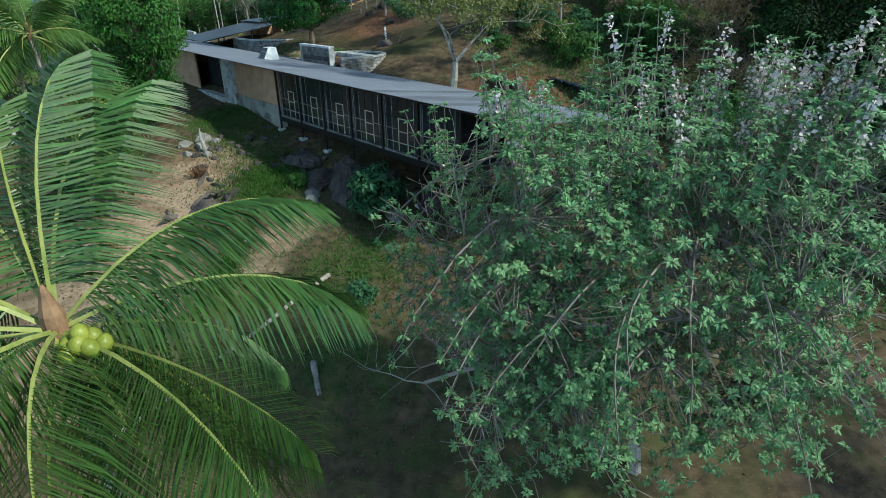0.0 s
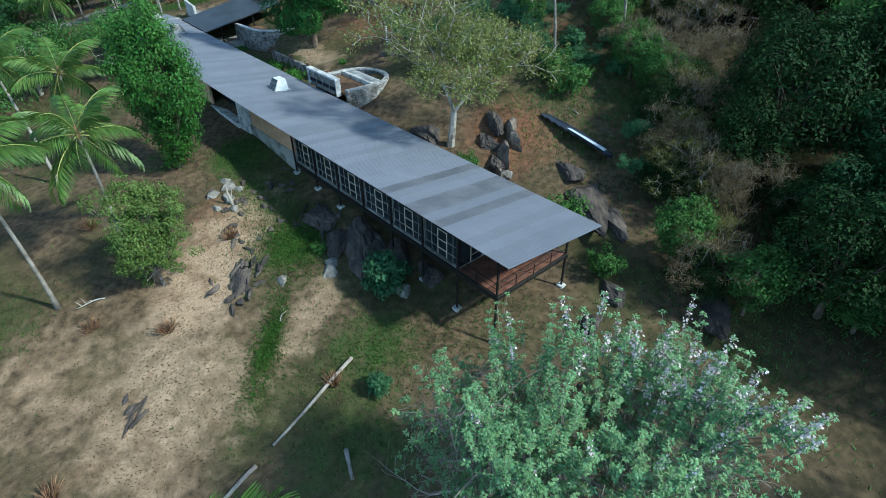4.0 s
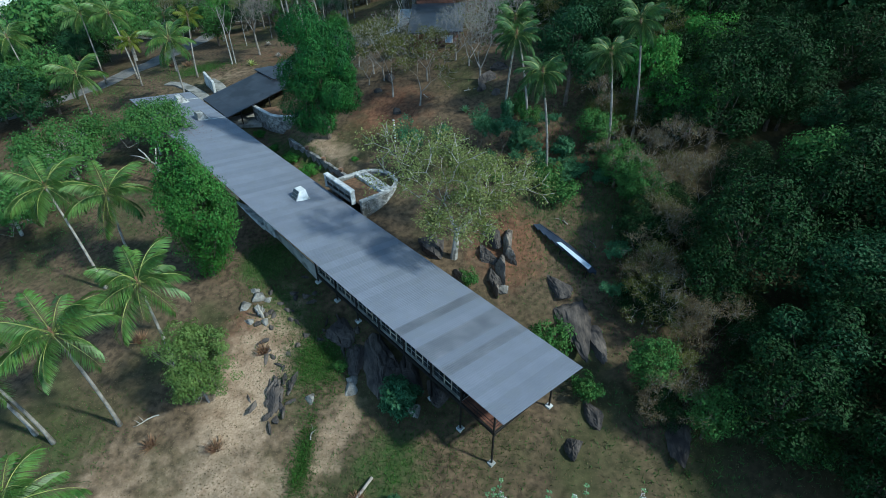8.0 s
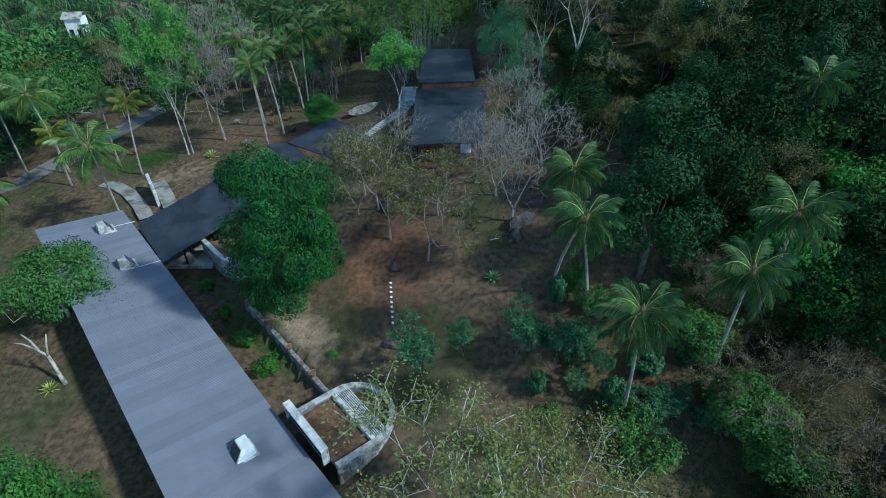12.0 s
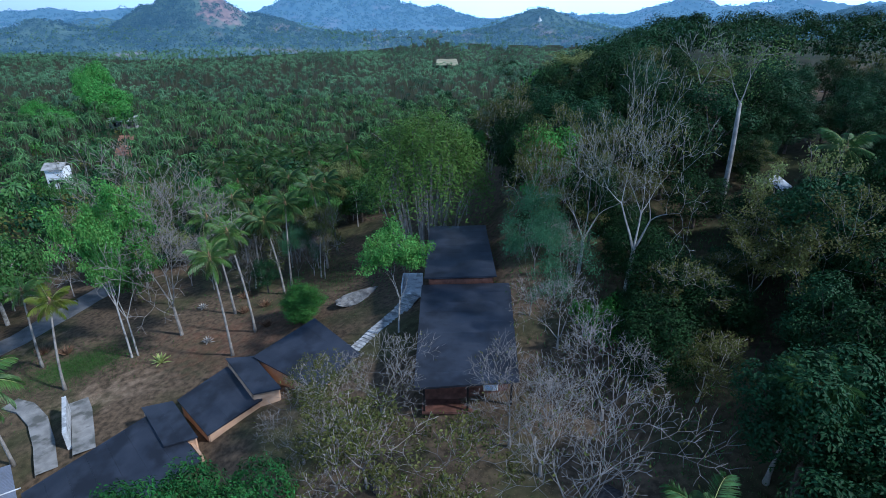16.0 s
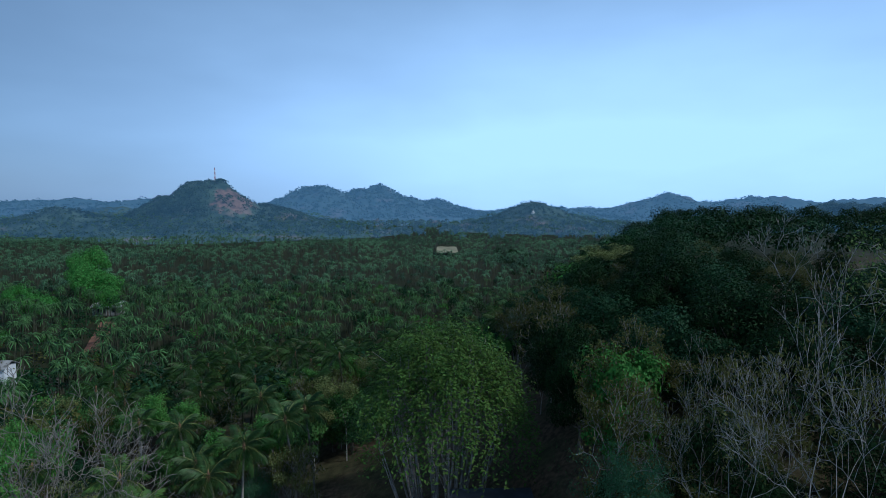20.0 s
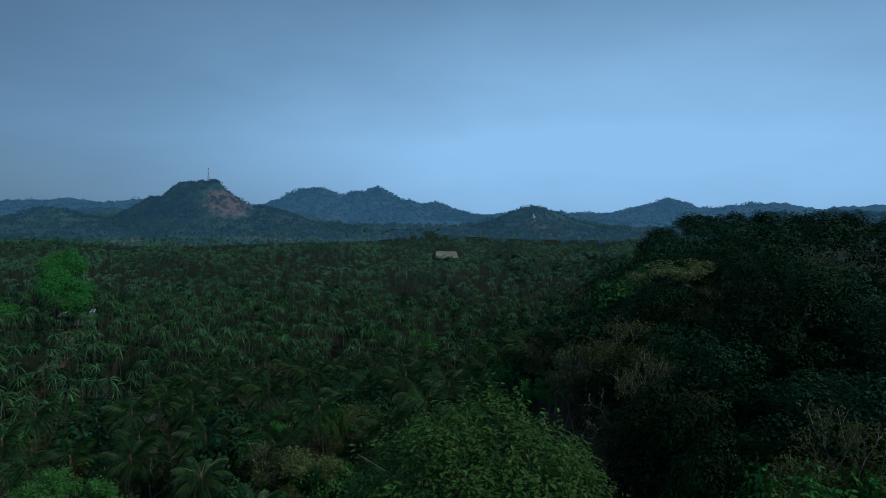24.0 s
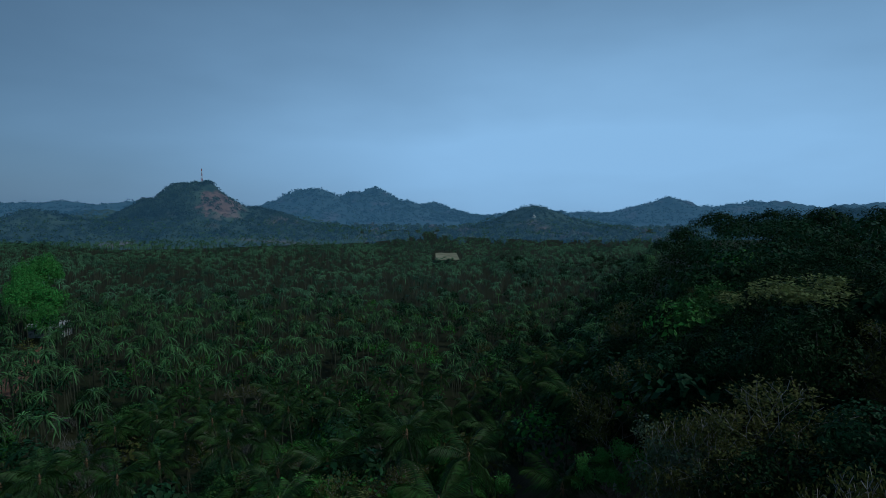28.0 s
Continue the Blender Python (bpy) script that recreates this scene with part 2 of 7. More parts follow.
SHEET = material("pale_blue_sheet", (0.42, 0.52, 0.68), (0.56, 0.66, 0.80), 0.8, 0.35, 0, 0.05, 20, 0.05)
RUSTPOT = material("clay_pot", (0.16, 0.10, 0.075), (0.30, 0.21, 0.16), 4, 0.85, 0, 0.3, 30, 0.1)
NUT = material("green_coconut", (0.15, 0.19, 0.025), (0.28, 0.30, 0.05), 5, 0.4, 0, 0.1, 20, 0.1)
RED = material("red_paint", (0.30, 0.07, 0.06), (0.42, 0.11, 0.09), 2, 0.5, 0, 0.05, 30, 0)
FLOWER = material("pale_pink_blossom", (0.58, 0.49, 0.51), (0.82, 0.75, 0.75), 3, 0.7, 0, 0, 20, 0.12, per="island", trans=0.3)
FROND = leaf_material("coconut_frond", (0.075, 0.17, 0.035), (0.22, 0.37, 0.085), 0.3, 0.3, 0.8, 0.35, 0.45)
FROND_NEAR = leaf_material("broad_coconut_frond", (0.055, 0.14, 0.03), (0.17, 0.31, 0.075), 0.3, 0.35, 0.8, 0.5, 0.36)
# the coconut frond once more, with shade put into its colour
FROND_SHADE = leaf_material("shaded_coconut_frond", (0.04, 0.105, 0.028), (0.125, 0.23, 0.065), 0.25, 0.3, 0.8, 0.25, 0.5)
FROND_YELLOW = leaf_material("yellowing_frond", (0.13, 0.19, 0.02), (0.28, 0.32, 0.05), 0.3, 0.3, 0.8)
RACHIS = material("frond_midrib", (0.17, 0.21, 0.05), (0.32, 0.34, 0.10), 3, 0.5, 0, 0.1, 30, 0.1)
LEMON = leaf_material("pale_yellow_agave_leaf", (0.34, 0.42, 0.08), (0.78, 0.85, 0.32), 0.2, 0.25, 0.8)
LEAF_DARK = leaf_material("glossy_dark_leaf", (0.014, 0.058, 0.02), (0.04, 0.115, 0.038), 0.15)
LEAF_MID = leaf_material("mid_green_leaf", (0.06, 0.16, 0.036), (0.15, 0.32, 0.08), 0.25)
LEAF_BRIGHT = leaf_material("bright_green_leaf", (0.06, 0.20, 0.03), (0.15, 0.38, 0.07), 0.3)
LEAF_LEAFY = leaf_material("fresh_green_leaf", (0.035, 0.125, 0.02), (0.115, 0.29, 0.05), 0.25, 0.45, 0.7, 0.16, 0.5)
LEAF_YELLOW = leaf_material("olive_yellow_leaf", (0.09, 0.11, 0.025), (0.21, 0.21, 0.06), 0.3)
LEAF_BLUE = leaf_material("grey_green_leaf", (0.17, 0.37, 0.155), (0.38, 0.64, 0.30), 0.3, 0.28, 0.7, 0.3, 0.5)
LEAF_TEAL = leaf_material("blue_green_leaf", (0.05, 0.155, 0.068), (0.14, 0.31, 0.145), 0.25)
THIN_TWIG = material("brown_twigs", (0.10, 0.085, 0.07), (0.24, 0.21, 0.18), 1.5, 0.9, 0, 0.3, 14, 0.15)
LEAF_FOREST = leaf_material("forest_leaf", (0.008, 0.029, 0.008), (0.036, 0.084, 0.024), 0.12, 0.55, 0.7, 0.09)
GROVE_FROND = leaf_material("grove_frond", (0.016, 0.048, 0.008), (0.085, 0.17, 0.034), 0.2, 0.5, 0.3, 0.2, 0.5)
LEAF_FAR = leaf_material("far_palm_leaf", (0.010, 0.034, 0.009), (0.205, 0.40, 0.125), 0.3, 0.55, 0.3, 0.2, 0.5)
# distance haze mixed into the base colour: paler and bluer than the nearer leaf
LEAF_FAR_HAZED = leaf_material("hazed_palm_leaf", (0.024, 0.07, 0.036), (0.225, 0.43, 0.195), 0.25, 0.45, 0.02, 0.2, 0.5)
LEAF_DRY = leaf_material("dry_leaf", (0.13, 0.095, 0.05), (0.30, 0.235, 0.13), 0.25)
GRASS = leaf_material("grass_blade", (0.045, 0.12, 0.02), (0.10, 0.22, 0.04), 0.25)


# ---- the lie of the land ----
def step01(a, b, x):
    t = np.clip((x - a) / (b - a), 0, 1)
    return t * t * (3 - 2 * t)


TURN_HOUSE = 41.15
HX, HY = 4.2, 26.2                     # south-west eave corner of the long house
CU, SU = math.cos(radians(TURN_HOUSE)), math.sin(radians(TURN_HOUSE))


def plan(u, v):
    """World x, y of a place u along and v across the long house."""
    return HX - SU * u + CU * v, HY + CU * u + SU * v


def land(x, y):
    """Ground height: a slope that climbs to the east, a plain in the north and west."""
    x, y = np.asarray(x, float), np.asarray(y, float)
    u, v = (x - HX) * -SU + (y - HY) * CU, (x - HX) * CU + (y - HY) * SU
    a = 0.17 + 0.08 * step01(8, 34, u)
    z = 6.4 + 0.125 * np.clip(u, -40, 36) + 0.15 * np.clip(v, -45, 0) + a * np.clip(v, 0, 30) + 0.30 * np.clip(v - 30, 0, 30) + 0.25 * np.clip(v - 60, 0, 40)
    z = z - step01(60, 95, u) * 0.11 * np.clip(v, 0, 60) * (1 - step01(50, 90, v))
    n = step01(95, 260, y - 2.2 * np.clip(x, 0, 140))
    z = z * (1 - n) - 4 * n
    w = step01(55, 190, -x)
    z = z * (1 - w) - 4 * w
    # terrace between the house and the garden wall
    z = z - 0.9 * step01(30, 42, u) * (1 - step01(66, 78, u)) * step01(4, 12, v) * (1 - step01(18, 30, v))
    edge = 13.5 + 2.6 * step01(57, 62, u)
    cut = step01(32, 34, u) * (1 - step01(72, 76, u)) * step01(0, 2, v) * (1 - step01(edge - 0.3, edge + 0.3, v))
    z = z * (1 - cut) + np.minimum(z, 12.0) * cut
    z = z - 0.5 * step01(24, 29, u) * (1 - step01(42, 48, u)) * step01(-9, -2, v) * (1 - step01(1.5, 4, v))
    rough = np.clip(1 - np.hypot(x + 10, y - 60) / 260, 0, 1)
    z = z + rough * (0.22 * np.sin(x * 0.43 + 1.3 * np.sin(y * 0.21)) * np.sin(y * 0.37 + 0.8) + 0.10 * np.sin(x * 1.13 + y * 0.7) * np.sin(y * 0.97 - x * 0.3))
    return z


def ground_z(x, y):
    return float(land(x, y))


# ---- building blocks ----
def mesh_of(name, V, F, mat, smooth=False):
    me = bpy.data.meshes.new(name)
    me.from_pydata(V.tolist() if isinstance(V, np.ndarray) else V, [], F.tolist() if isinstance(F, np.ndarray) else F)
    if mat is not None:
        me.materials.append(mat)
    if smooth:
        me.polygons.foreach_set("use_smooth", [True] * len(me.polygons))
    me.update()
    return me


def under(name, me, parent, m=None, label=""):
    ob = new(name, me)
    ob.parent = parent
    if m is not None:
        ob.matrix_basis = m
    if label:
        ob["label"] = label
    return ob


def part(name, bm, mat, parent, label="", smooth=False):
    me = bpy.data.meshes.new(name)
    bm.to_mesh(me)
    bm.free()
    me.materials.append(mat)
    if smooth:
        me.polygons.foreach_set("use_smooth", [True] * len(me.polygons))
    return under(name, me, parent, None, label)


def thing(name, m, label, category, group="", kind=""):
    ob = new(name)
    ob.empty_display_size = 0.3
    ob.matrix_basis = m
    return tagged(ob, label, category, group, kind)


def box(bm, x0, x1, y0, y1, z0, z1, bevel=0.0):
    m = Matrix.Translation(((x0 + x1) / 2, (y0 + y1) / 2, (z0 + z1) / 2)) @ Matrix.Diagonal((abs(x1 - x0), abs(y1 - y0), abs(z1 - z0), 1))
    made = bmesh.ops.create_cube(bm, size=1, matrix=m)
    if bevel:
        edges = list({e for v in made["verts"] for e in v.link_edges})
        bmesh.ops.bevel(bm, geom=edges, offset=bevel, segments=1, affect="EDGES")
    return bm


def box_part(name, dims, mat, parent, label="", bevel=0.012):
    return part(name, box(bmesh.new(), *dims, bevel), mat, parent, label)


def slab(bm, corners, thick):
    """A plate from a ring of top corners, thick metres deep."""
    top = [bm.verts.new(c) for c in corners]
    low = [bm.verts.new((c[0], c[1], c[2] - thick)) for c in corners]
    bm.faces.new(top)
    bm.faces.new(low[::-1])
    for i in range(len(top)):
        j = (i + 1) % len(top)
        bm.faces.new((top[j], top[i], low[i], low[j]))
    bmesh.ops.recalc_face_normals(bm, faces=bm.faces)
    return bm


def segments_mesh(segs):
    """Frusta for a list of (p0, p1, r0, r1, sides)."""
    V, F = [], []
    for p0, p1, r0, r1, n in segs:
        d = p1 - p0
        d = d / (np.linalg.norm(d) + 1e-9)
        a = np.cross(d, (0, 0, 1.0) if abs(d[2]) < 0.9 else (1.0, 0, 0))
        a /= np.linalg.norm(a)
        b = np.cross(d, a)
        k = len(V)
        for p, r in ((p0, r0), (p1, r1)):
            for i in range(n):
                w = 2 * math.pi * i / n
                V.append(p + (a * math.cos(w) + b * math.sin(w)) * r)
        F += [(k + i, k + (i + 1) % n, k + n + (i + 1) % n, k + n + i) for i in range(n)]
    return np.array(V), F


def tube(points, radii, n=8, cap=True):
    """One swept tube with shared rings."""
    P = np.array(points, float)
    V, F = [], []
    for i, p in enumerate(P):
        d = P[min(i + 1, len(P) - 1)] - P[max(i - 1, 0)]
        d /= np.linalg.norm(d) + 1e-9
        a = np.cross(d, (0.0, 1.0, 0.0) if abs(d[1]) < 0.9 else (1.0, 0, 0))
        a /= np.linalg.norm(a)
        b = np.cross(d, a)
        for k in range(n):
            w = 2 * math.pi * k / n
            V.append(p + (a * math.cos(w) + b * math.sin(w)) * radii[i])
    for i in range(len(P) - 1):
        F += [(i * n + k, i * n + (k + 1) % n, (i + 1) * n + (k + 1) % n, (i + 1) * n + k) for k in range(n)]
    if cap:
        F += [tuple(range(n))[::-1], tuple(range((len(P) - 1) * n, len(P) * n))]
    return np.array(V), F


def leaves(rng, C, size, up=0.35, ratio=0.45, out=None, face=None):
    """A pointed leaf (folded pair of triangles) at every place in C."""
    N = len(C)
    a = rng.normal(size=(N, 3))
    if out is not None:
        a = a * 0.7 + out
    a /= np.linalg.norm(a, axis=1)[:, None] + 1e-9
    nrm = rng.normal(size=(N, 3)) * (1 - up) + np.array([0, 0, 1.0]) * up * 2
    if face is not None:
        nrm = face + rng.normal(size=(N, 3)) * 0.38 + np.array([0, 0, 0.25])
    b = np.cross(nrm, a)
    b /= np.linalg.norm(b, axis=1)[:, None] + 1e-9
    if face is not None:
        a = np.cross(b, nrm)
        a /= np.linalg.norm(a, axis=1)[:, None] + 1e-9
    L = (size * rng.uniform(0.6, 1.35, N))[:, None]
    mid = C + a * L * 0.5
    V = np.empty((N, 4, 3))
    V[:, 0], V[:, 1], V[:, 2], V[:, 3] = C, mid + b * L * ratio * 0.5, C + a * L, mid - b * L * ratio * 0.5
    V[:, 2, 2] -= 0.15 * L[:, 0]
    return V.reshape(-1, 3), np.arange(N * 4).reshape(-1, 4)


def grow(rng, height, fork, levels=4, kids=(3, 4), spread=0.75, up=0.25, shrink=0.68, thick=0.16, wiggle=0.25, lean=0.05):
    """A branching skeleton: its segments, and its tips with their direction."""
    segs, tips = [], []

    def limb(p, d, length, r, level):
        n = 3 if level < 3 else 2
        for i in range(n):
            d2 = d + rng.normal(size=3) * wiggle * (0.35 if level == 0 else 1) / n
            d2[2] += up * (0.15 if level else 0) / n
            d = d2 / np.linalg.norm(d2)
            q = p + d * length / n
            r1 = r * (0.86 if level == 0 else 0.78)
            segs.append((p, q, r, r1, 7 if level == 0 else (5 if level == 1 else 3)))
            p, r = q, r1
            if level >= levels - 1:
                tips.append((p, d))
        if level < levels:
            k = rng.integers(kids[0], kids[1] + 1)
            turn = rng.uniform(0, 6.28)
            side = np.cross(d, (0, 0, 1.0) if abs(d[2]) < 0.9 else (1.0, 0, 0))
            side /= np.linalg.norm(side)
            other = np.cross(d, side)
            for j in range(k):
                w = turn + 6.28 * j / k + rng.uniform(-0.4, 0.4)
                s = spread * rng.uniform(0.65, 1.25)
                e = d + (side * math.cos(w) + other * math.sin(w)) * s + np.array([0, 0, up])
                limb(p, e / np.linalg.norm(e), length * shrink * rng.uniform(0.75, 1.2) if level else (height - fork) * 0.42 * rng.uniform(0.8, 1.15), r * 0.68, level + 1)

    d0 = np.array([rng.normal() * lean, rng.normal() * lean, 1.0])
    limb(np.array([0, 0, -0.4]), d0 / np.linalg.norm(d0), fork + 0.4, thick, 0)
    return segs, tips


def crown_points(rng, tips, per, radius):
    P = np.array([t[0] for t in tips])
    C = np.repeat(P, per, axis=0)
    off = rng.normal(size=C.shape)
    off *= (radius * rng.uniform(0.25, 1.0, len(C)) ** 0.6 / (np.linalg.norm(off, axis=1) + 1e-9))[:, None]
    off[:, 2] *= 0.75
    return C + off, off

# ---- ground ----
def axis(lo, hi, step, far_lo, far_hi):
    mid = list(np.arange(lo, hi + 0.01, step))
    out, s = [mid[-1]], step
    while out[-1] < far_hi:
        s *= 1.16
        out.append(min(out[-1] + s, far_hi))
    back, s = [mid[0]], step
    while back[-1] > far_lo:
        s *= 1.16
        back.append(max(back[-1] - s, far_lo))
    return np.array(back[:0:-1] + mid + out[1:])


def blob(x, y, cx, cy, rx, ry, turn=0.0):
    c, s = math.cos(radians(turn)), math.sin(radians(turn))
    a, b = (x - cx) * c + (y - cy) * s, -(x - cx) * s + (y - cy) * c
    return np.clip(1.25 - np.sqrt((a / rx) ** 2 + (b / ry) ** 2), 0, 1)


def ground_material():
    m = bpy.data.materials.new("litter_and_sandy_soil")
    m.use_nodes = True
    n, l = m.node_tree.nodes, m.node_tree.links
    b = n["Principled BSDF"]
    b.inputs["Roughness"].default_value, b.inputs["Specular IOR Level"].default_value = 0.95, 0.1
    geo = n.new("ShaderNodeNewGeometry")
    kind = n.new("ShaderNodeVertexColor")
    kind.layer_name = "soil"
    split = n.new("ShaderNodeSeparateColor")
    l.new(kind.outputs["Color"], split.inputs["Color"])

    def noise_at(scale, detail=6.0):
        t = n.new("ShaderNodeTexNoise")
        t.inputs["Scale"].default_value, t.inputs["Detail"].default_value = scale, detail
        l.new(geo.outputs["Position"], t.inputs["Vector"])
        return t.outputs["Fac"]

    def ramp(fac, a, b2, lo, hi):
        r = n.new("ShaderNodeValToRGB")
        r.color_ramp.elements[0].position, r.color_ramp.elements[1].position = lo, hi
        r.color_ramp.elements[0].color, r.color_ramp.elements[1].color = (*a, 1), (*b2, 1)
        l.new(fac, r.inputs["Fac"])
        return r.outputs["Color"]

    def mixed(fac, a, b2):
        x = n.new("ShaderNodeMix")
        x.data_type = "RGBA"
        l.new(fac, x.inputs["Factor"])
        l.new(a, x.inputs["A"])
        l.new(b2, x.inputs["B"])
        return x.outputs["Result"]

    def edge(channel, scale, lo, hi):
        """A zone with a ragged border."""
        a = n.new("ShaderNodeMath")
        a.operation = "MULTIPLY_ADD"
        a.inputs[1].default_value, a.inputs[2].default_value = 0.9, -0.45
        l.new(noise_at(scale, 8.0), a.inputs[0])
        c = n.new("ShaderNodeMath")
        l.new(a.outputs[0], c.inputs[0])
        l.new(split.outputs[channel], c.inputs[1])
        return ramp(c.outputs[0], (0, 0, 0), (1, 1, 1), lo, hi)

    litter = ramp(noise_at(1.7), (0.054, 0.041, 0.027), (0.155, 0.11, 0.07), 0.35, 0.72)
    weeds = ramp(noise_at(0.9), (0.032, 0.037, 0.016), (0.08, 0.08, 0.036), 0.35, 0.7)
    patchy = ramp(noise_at(0.11, 7.0), (0, 0, 0), (0.85, 0.85, 0.85), 0.46, 0.62)
    base = mixed(patchy, litter, weeds)
    sand = ramp(noise_at(5.5, 9.0), (0.25, 0.175, 0.115), (0.42, 0.315, 0.22), 0.30, 0.70)
    strewn = ramp(noise_at(0.55, 9.0), (0, 0, 0), (0.7, 0.7, 0.7), 0.50, 0.66)
    sand = mixed(strewn, sand, ramp(noise_at(3.1, 8.0), (0.10, 0.066, 0.042), (0.25, 0.165, 0.105), 0.35, 0.65))
    base = mixed(edge("Red", 0.8, 0.25, 0.75), base, sand)
    turf = ramp(noise_at(2.4), (0.026, 0.046, 0.014), (0.066, 0.10, 0.03), 0.3, 0.72)
    base = mixed(edge("Green", 0.9, 0.3, 0.7), base, turf)
    red = ramp(noise_at(1.9), (0.095, 0.046, 0.028), (0.21, 0.112, 0.068), 0.33, 0.7)
    base = mixed(edge("Blue", 0.7, 0.3, 0.75), base, red)
    fleck = ramp(noise_at(14.0, 2.0), (0, 0, 0), (0.55, 0.55, 0.55), 0.63, 0.72)
    tan = n.new("ShaderNodeRGB")
    tan.outputs[0].default_value = (0.24, 0.16, 0.095, 1)
    base = mixed(fleck, base, tan.outputs[0])
    # shade under the palms and eastern woods, painted as a darker ground colour
    ground_shade = n.new("ShaderNodeRGB")
    ground_shade.outputs[0].default_value = (0.018, 0.026, 0.010, 1)
    base = mixed(kind.outputs["Alpha"], base, ground_shade.outputs[0])
    l.new(base, b.inputs["Base Color"])
    bp = n.new("ShaderNodeBump")
    bp.inputs["Strength"].default_value, bp.inputs["Distance"].default_value = 0.4, 0.05
    l.new(noise_at(7.0), bp.inputs["Height"])
    l.new(bp.outputs["Normal"], b.inputs["Normal"])
    return m


def build_ground():
    xs, ys = axis(-72, 60, 1.1, -4300, 4300), axis(-24, 150, 1.1, -900, 4400)
    X, Y = np.meshgrid(xs, ys)
    Z = land(X, Y)
    V = np.stack([X, Y, Z], -1).reshape(-1, 3)
    w, h = len(xs), len(ys)
    i = np.arange(w * h).reshape(h, w)
    F = np.stack([i[:-1, :-1], i[:-1, 1:], i[1:, 1:], i[1:, :-1]], -1).reshape(-1, 4)
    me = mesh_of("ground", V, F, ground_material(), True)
    x, y = V[:, 0], V[:, 1]
    sand = np.max([blob(x, y, -19, 37, 4.6, 12, -8), 0.6 * blob(x, y, -19, 25, 9, 11), 0.42 * blob(x, y, -27, 26, 9, 9), 0.6 * blob(x, y, -10, 31, 2.2, 7, -20),
                   0.7 * blob(x, y, -17, 74, 3, 9, 41), 0.38 * blob(x, y, -42, 108, 12, 6, 20), 0.3 * blob(x, y, -62, 120, 14, 9)], axis=0)
    turf = np.max([blob(x, y, -12.5, 38.5, 3.2, 3.6), blob(x, y, -12.6, 28.5, 0.9, 4.5, -12), 0.66 * blob(x, y, -5, 28, 5, 5), 0.55 * blob(x, y, -5, 21, 7, 6), 0.45 * blob(x, y, 3, 17, 10, 8), 0.4 * blob(x, y, 14, 20, 9, 9), 0.9 * blob(x, y, -21, 52, 4, 5),
                   0.42 * blob(x, y, -34, 31, 6, 5), 0.9 * blob(x, y, -50, 114, 7, 4, 20), 0.7 * blob(x, y, -22, 76, 2.4, 14, 41), 0.6 * blob(x, y, -17, 45, 3, 7, 40)], axis=0)
    red = np.max([0.9 * blob(x, y, 7, 52, 6, 7), 0.8 * blob(x, y, -8, 80, 8, 10, 30), 0.5 * blob(x, y, -30, 116, 18, 12), 0.7 * blob(x, y, 14, 66, 6, 5), 0.6 * blob(x, y, -21, 43, 3, 3)], axis=0)
    col = me.color_attributes.new("soil", "FLOAT_COLOR", "POINT")
    # alpha holds the painted shade of the palm plain and the eastern woods
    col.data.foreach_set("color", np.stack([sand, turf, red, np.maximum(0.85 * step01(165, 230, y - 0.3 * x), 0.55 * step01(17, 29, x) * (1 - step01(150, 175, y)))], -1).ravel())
    return tagged(new("ground", me), "sloping dry ground of leaf litter, sandy clearings and grass", "ground", kind="structure")


build_ground()


def ribbon(name, centre, width, mat, label, kind="structure", lift=0.03, thick=0.12):
    """A paved strip that lies on the ground along a line of plan points."""
    P = np.array(centre, float)
    dense = []
    for a, b in zip(P[:-1], P[1:]):
        k = max(2, int(np.linalg.norm(b - a) / 1.0))
        dense += [a + (b - a) * i / k for i in range(k)]
    P = np.array(dense + [P[-1]])
    D = np.gradient(P, axis=0)
    D /= np.linalg.norm(D, axis=1)[:, None]
    S = np.stack([-D[:, 1], D[:, 0]], -1) * width / 2
    rows = []
    for k in (1, 0, -1):
        q = P + S * k
        rows.append(np.column_stack([q, land(q[:, 0], q[:, 1]) + lift]))
    z = np.max([r[:, 2] for r in rows], axis=0)
    for r in rows:
        r[:, 2] = z
    n = len(P)
    low = [r - np.array([0, 0, thick]) for r in (rows[0], rows[2])]
    V = np.concatenate(rows + low)
    F = []
    for a, b in ((0, 1), (1, 2), (3, 0), (2, 4)):
        F += [(a * n + i, b * n + i, b * n + i + 1, a * n + i + 1) for i in range(n - 1)]
    ob = new(name, mesh_of(name, V, F, mat))
    return tagged(ob, label, name.split("_")[-1], kind=kind)


ribbon("road", [(-150, 92), (-110, 100), (-84, 104), (-70, 112), (-63, 124), (-59, 138), (-58, 156)], 4.0, TARMAC, "narrow worn grey driveway between the palms")
ribbon("pavement", [(-54.0, 107.2), (-51.4, 106.2), (-48.5, 104), (-45, 100), (-42.2, 96.2)], 1.9, PATH, "pale concrete path leading to the porch", lift=0.1, thick=0.3)

ribbon("pavement", [(-45.4, 106.6), (-43.6, 104.4), (-41.6, 101.4), (-39.4, 98.0)], 2.0, PATH, "pale concrete strip beside the freestanding wall", lift=0.1, thick=0.3)

# ---- the long house ----
HOUSE = pose(HX, HY, 0, 0, 0, TURN_HOUSE)
FLOOR = 11.0
POSTS = [1.9 + 3.9 * i for i in range(8)]


def eave_z(v, u):
    return 14.93 - 0.115 * v + 0.010 * u


def local_ground(v, u):
    return ground_z(*plan(u, v))


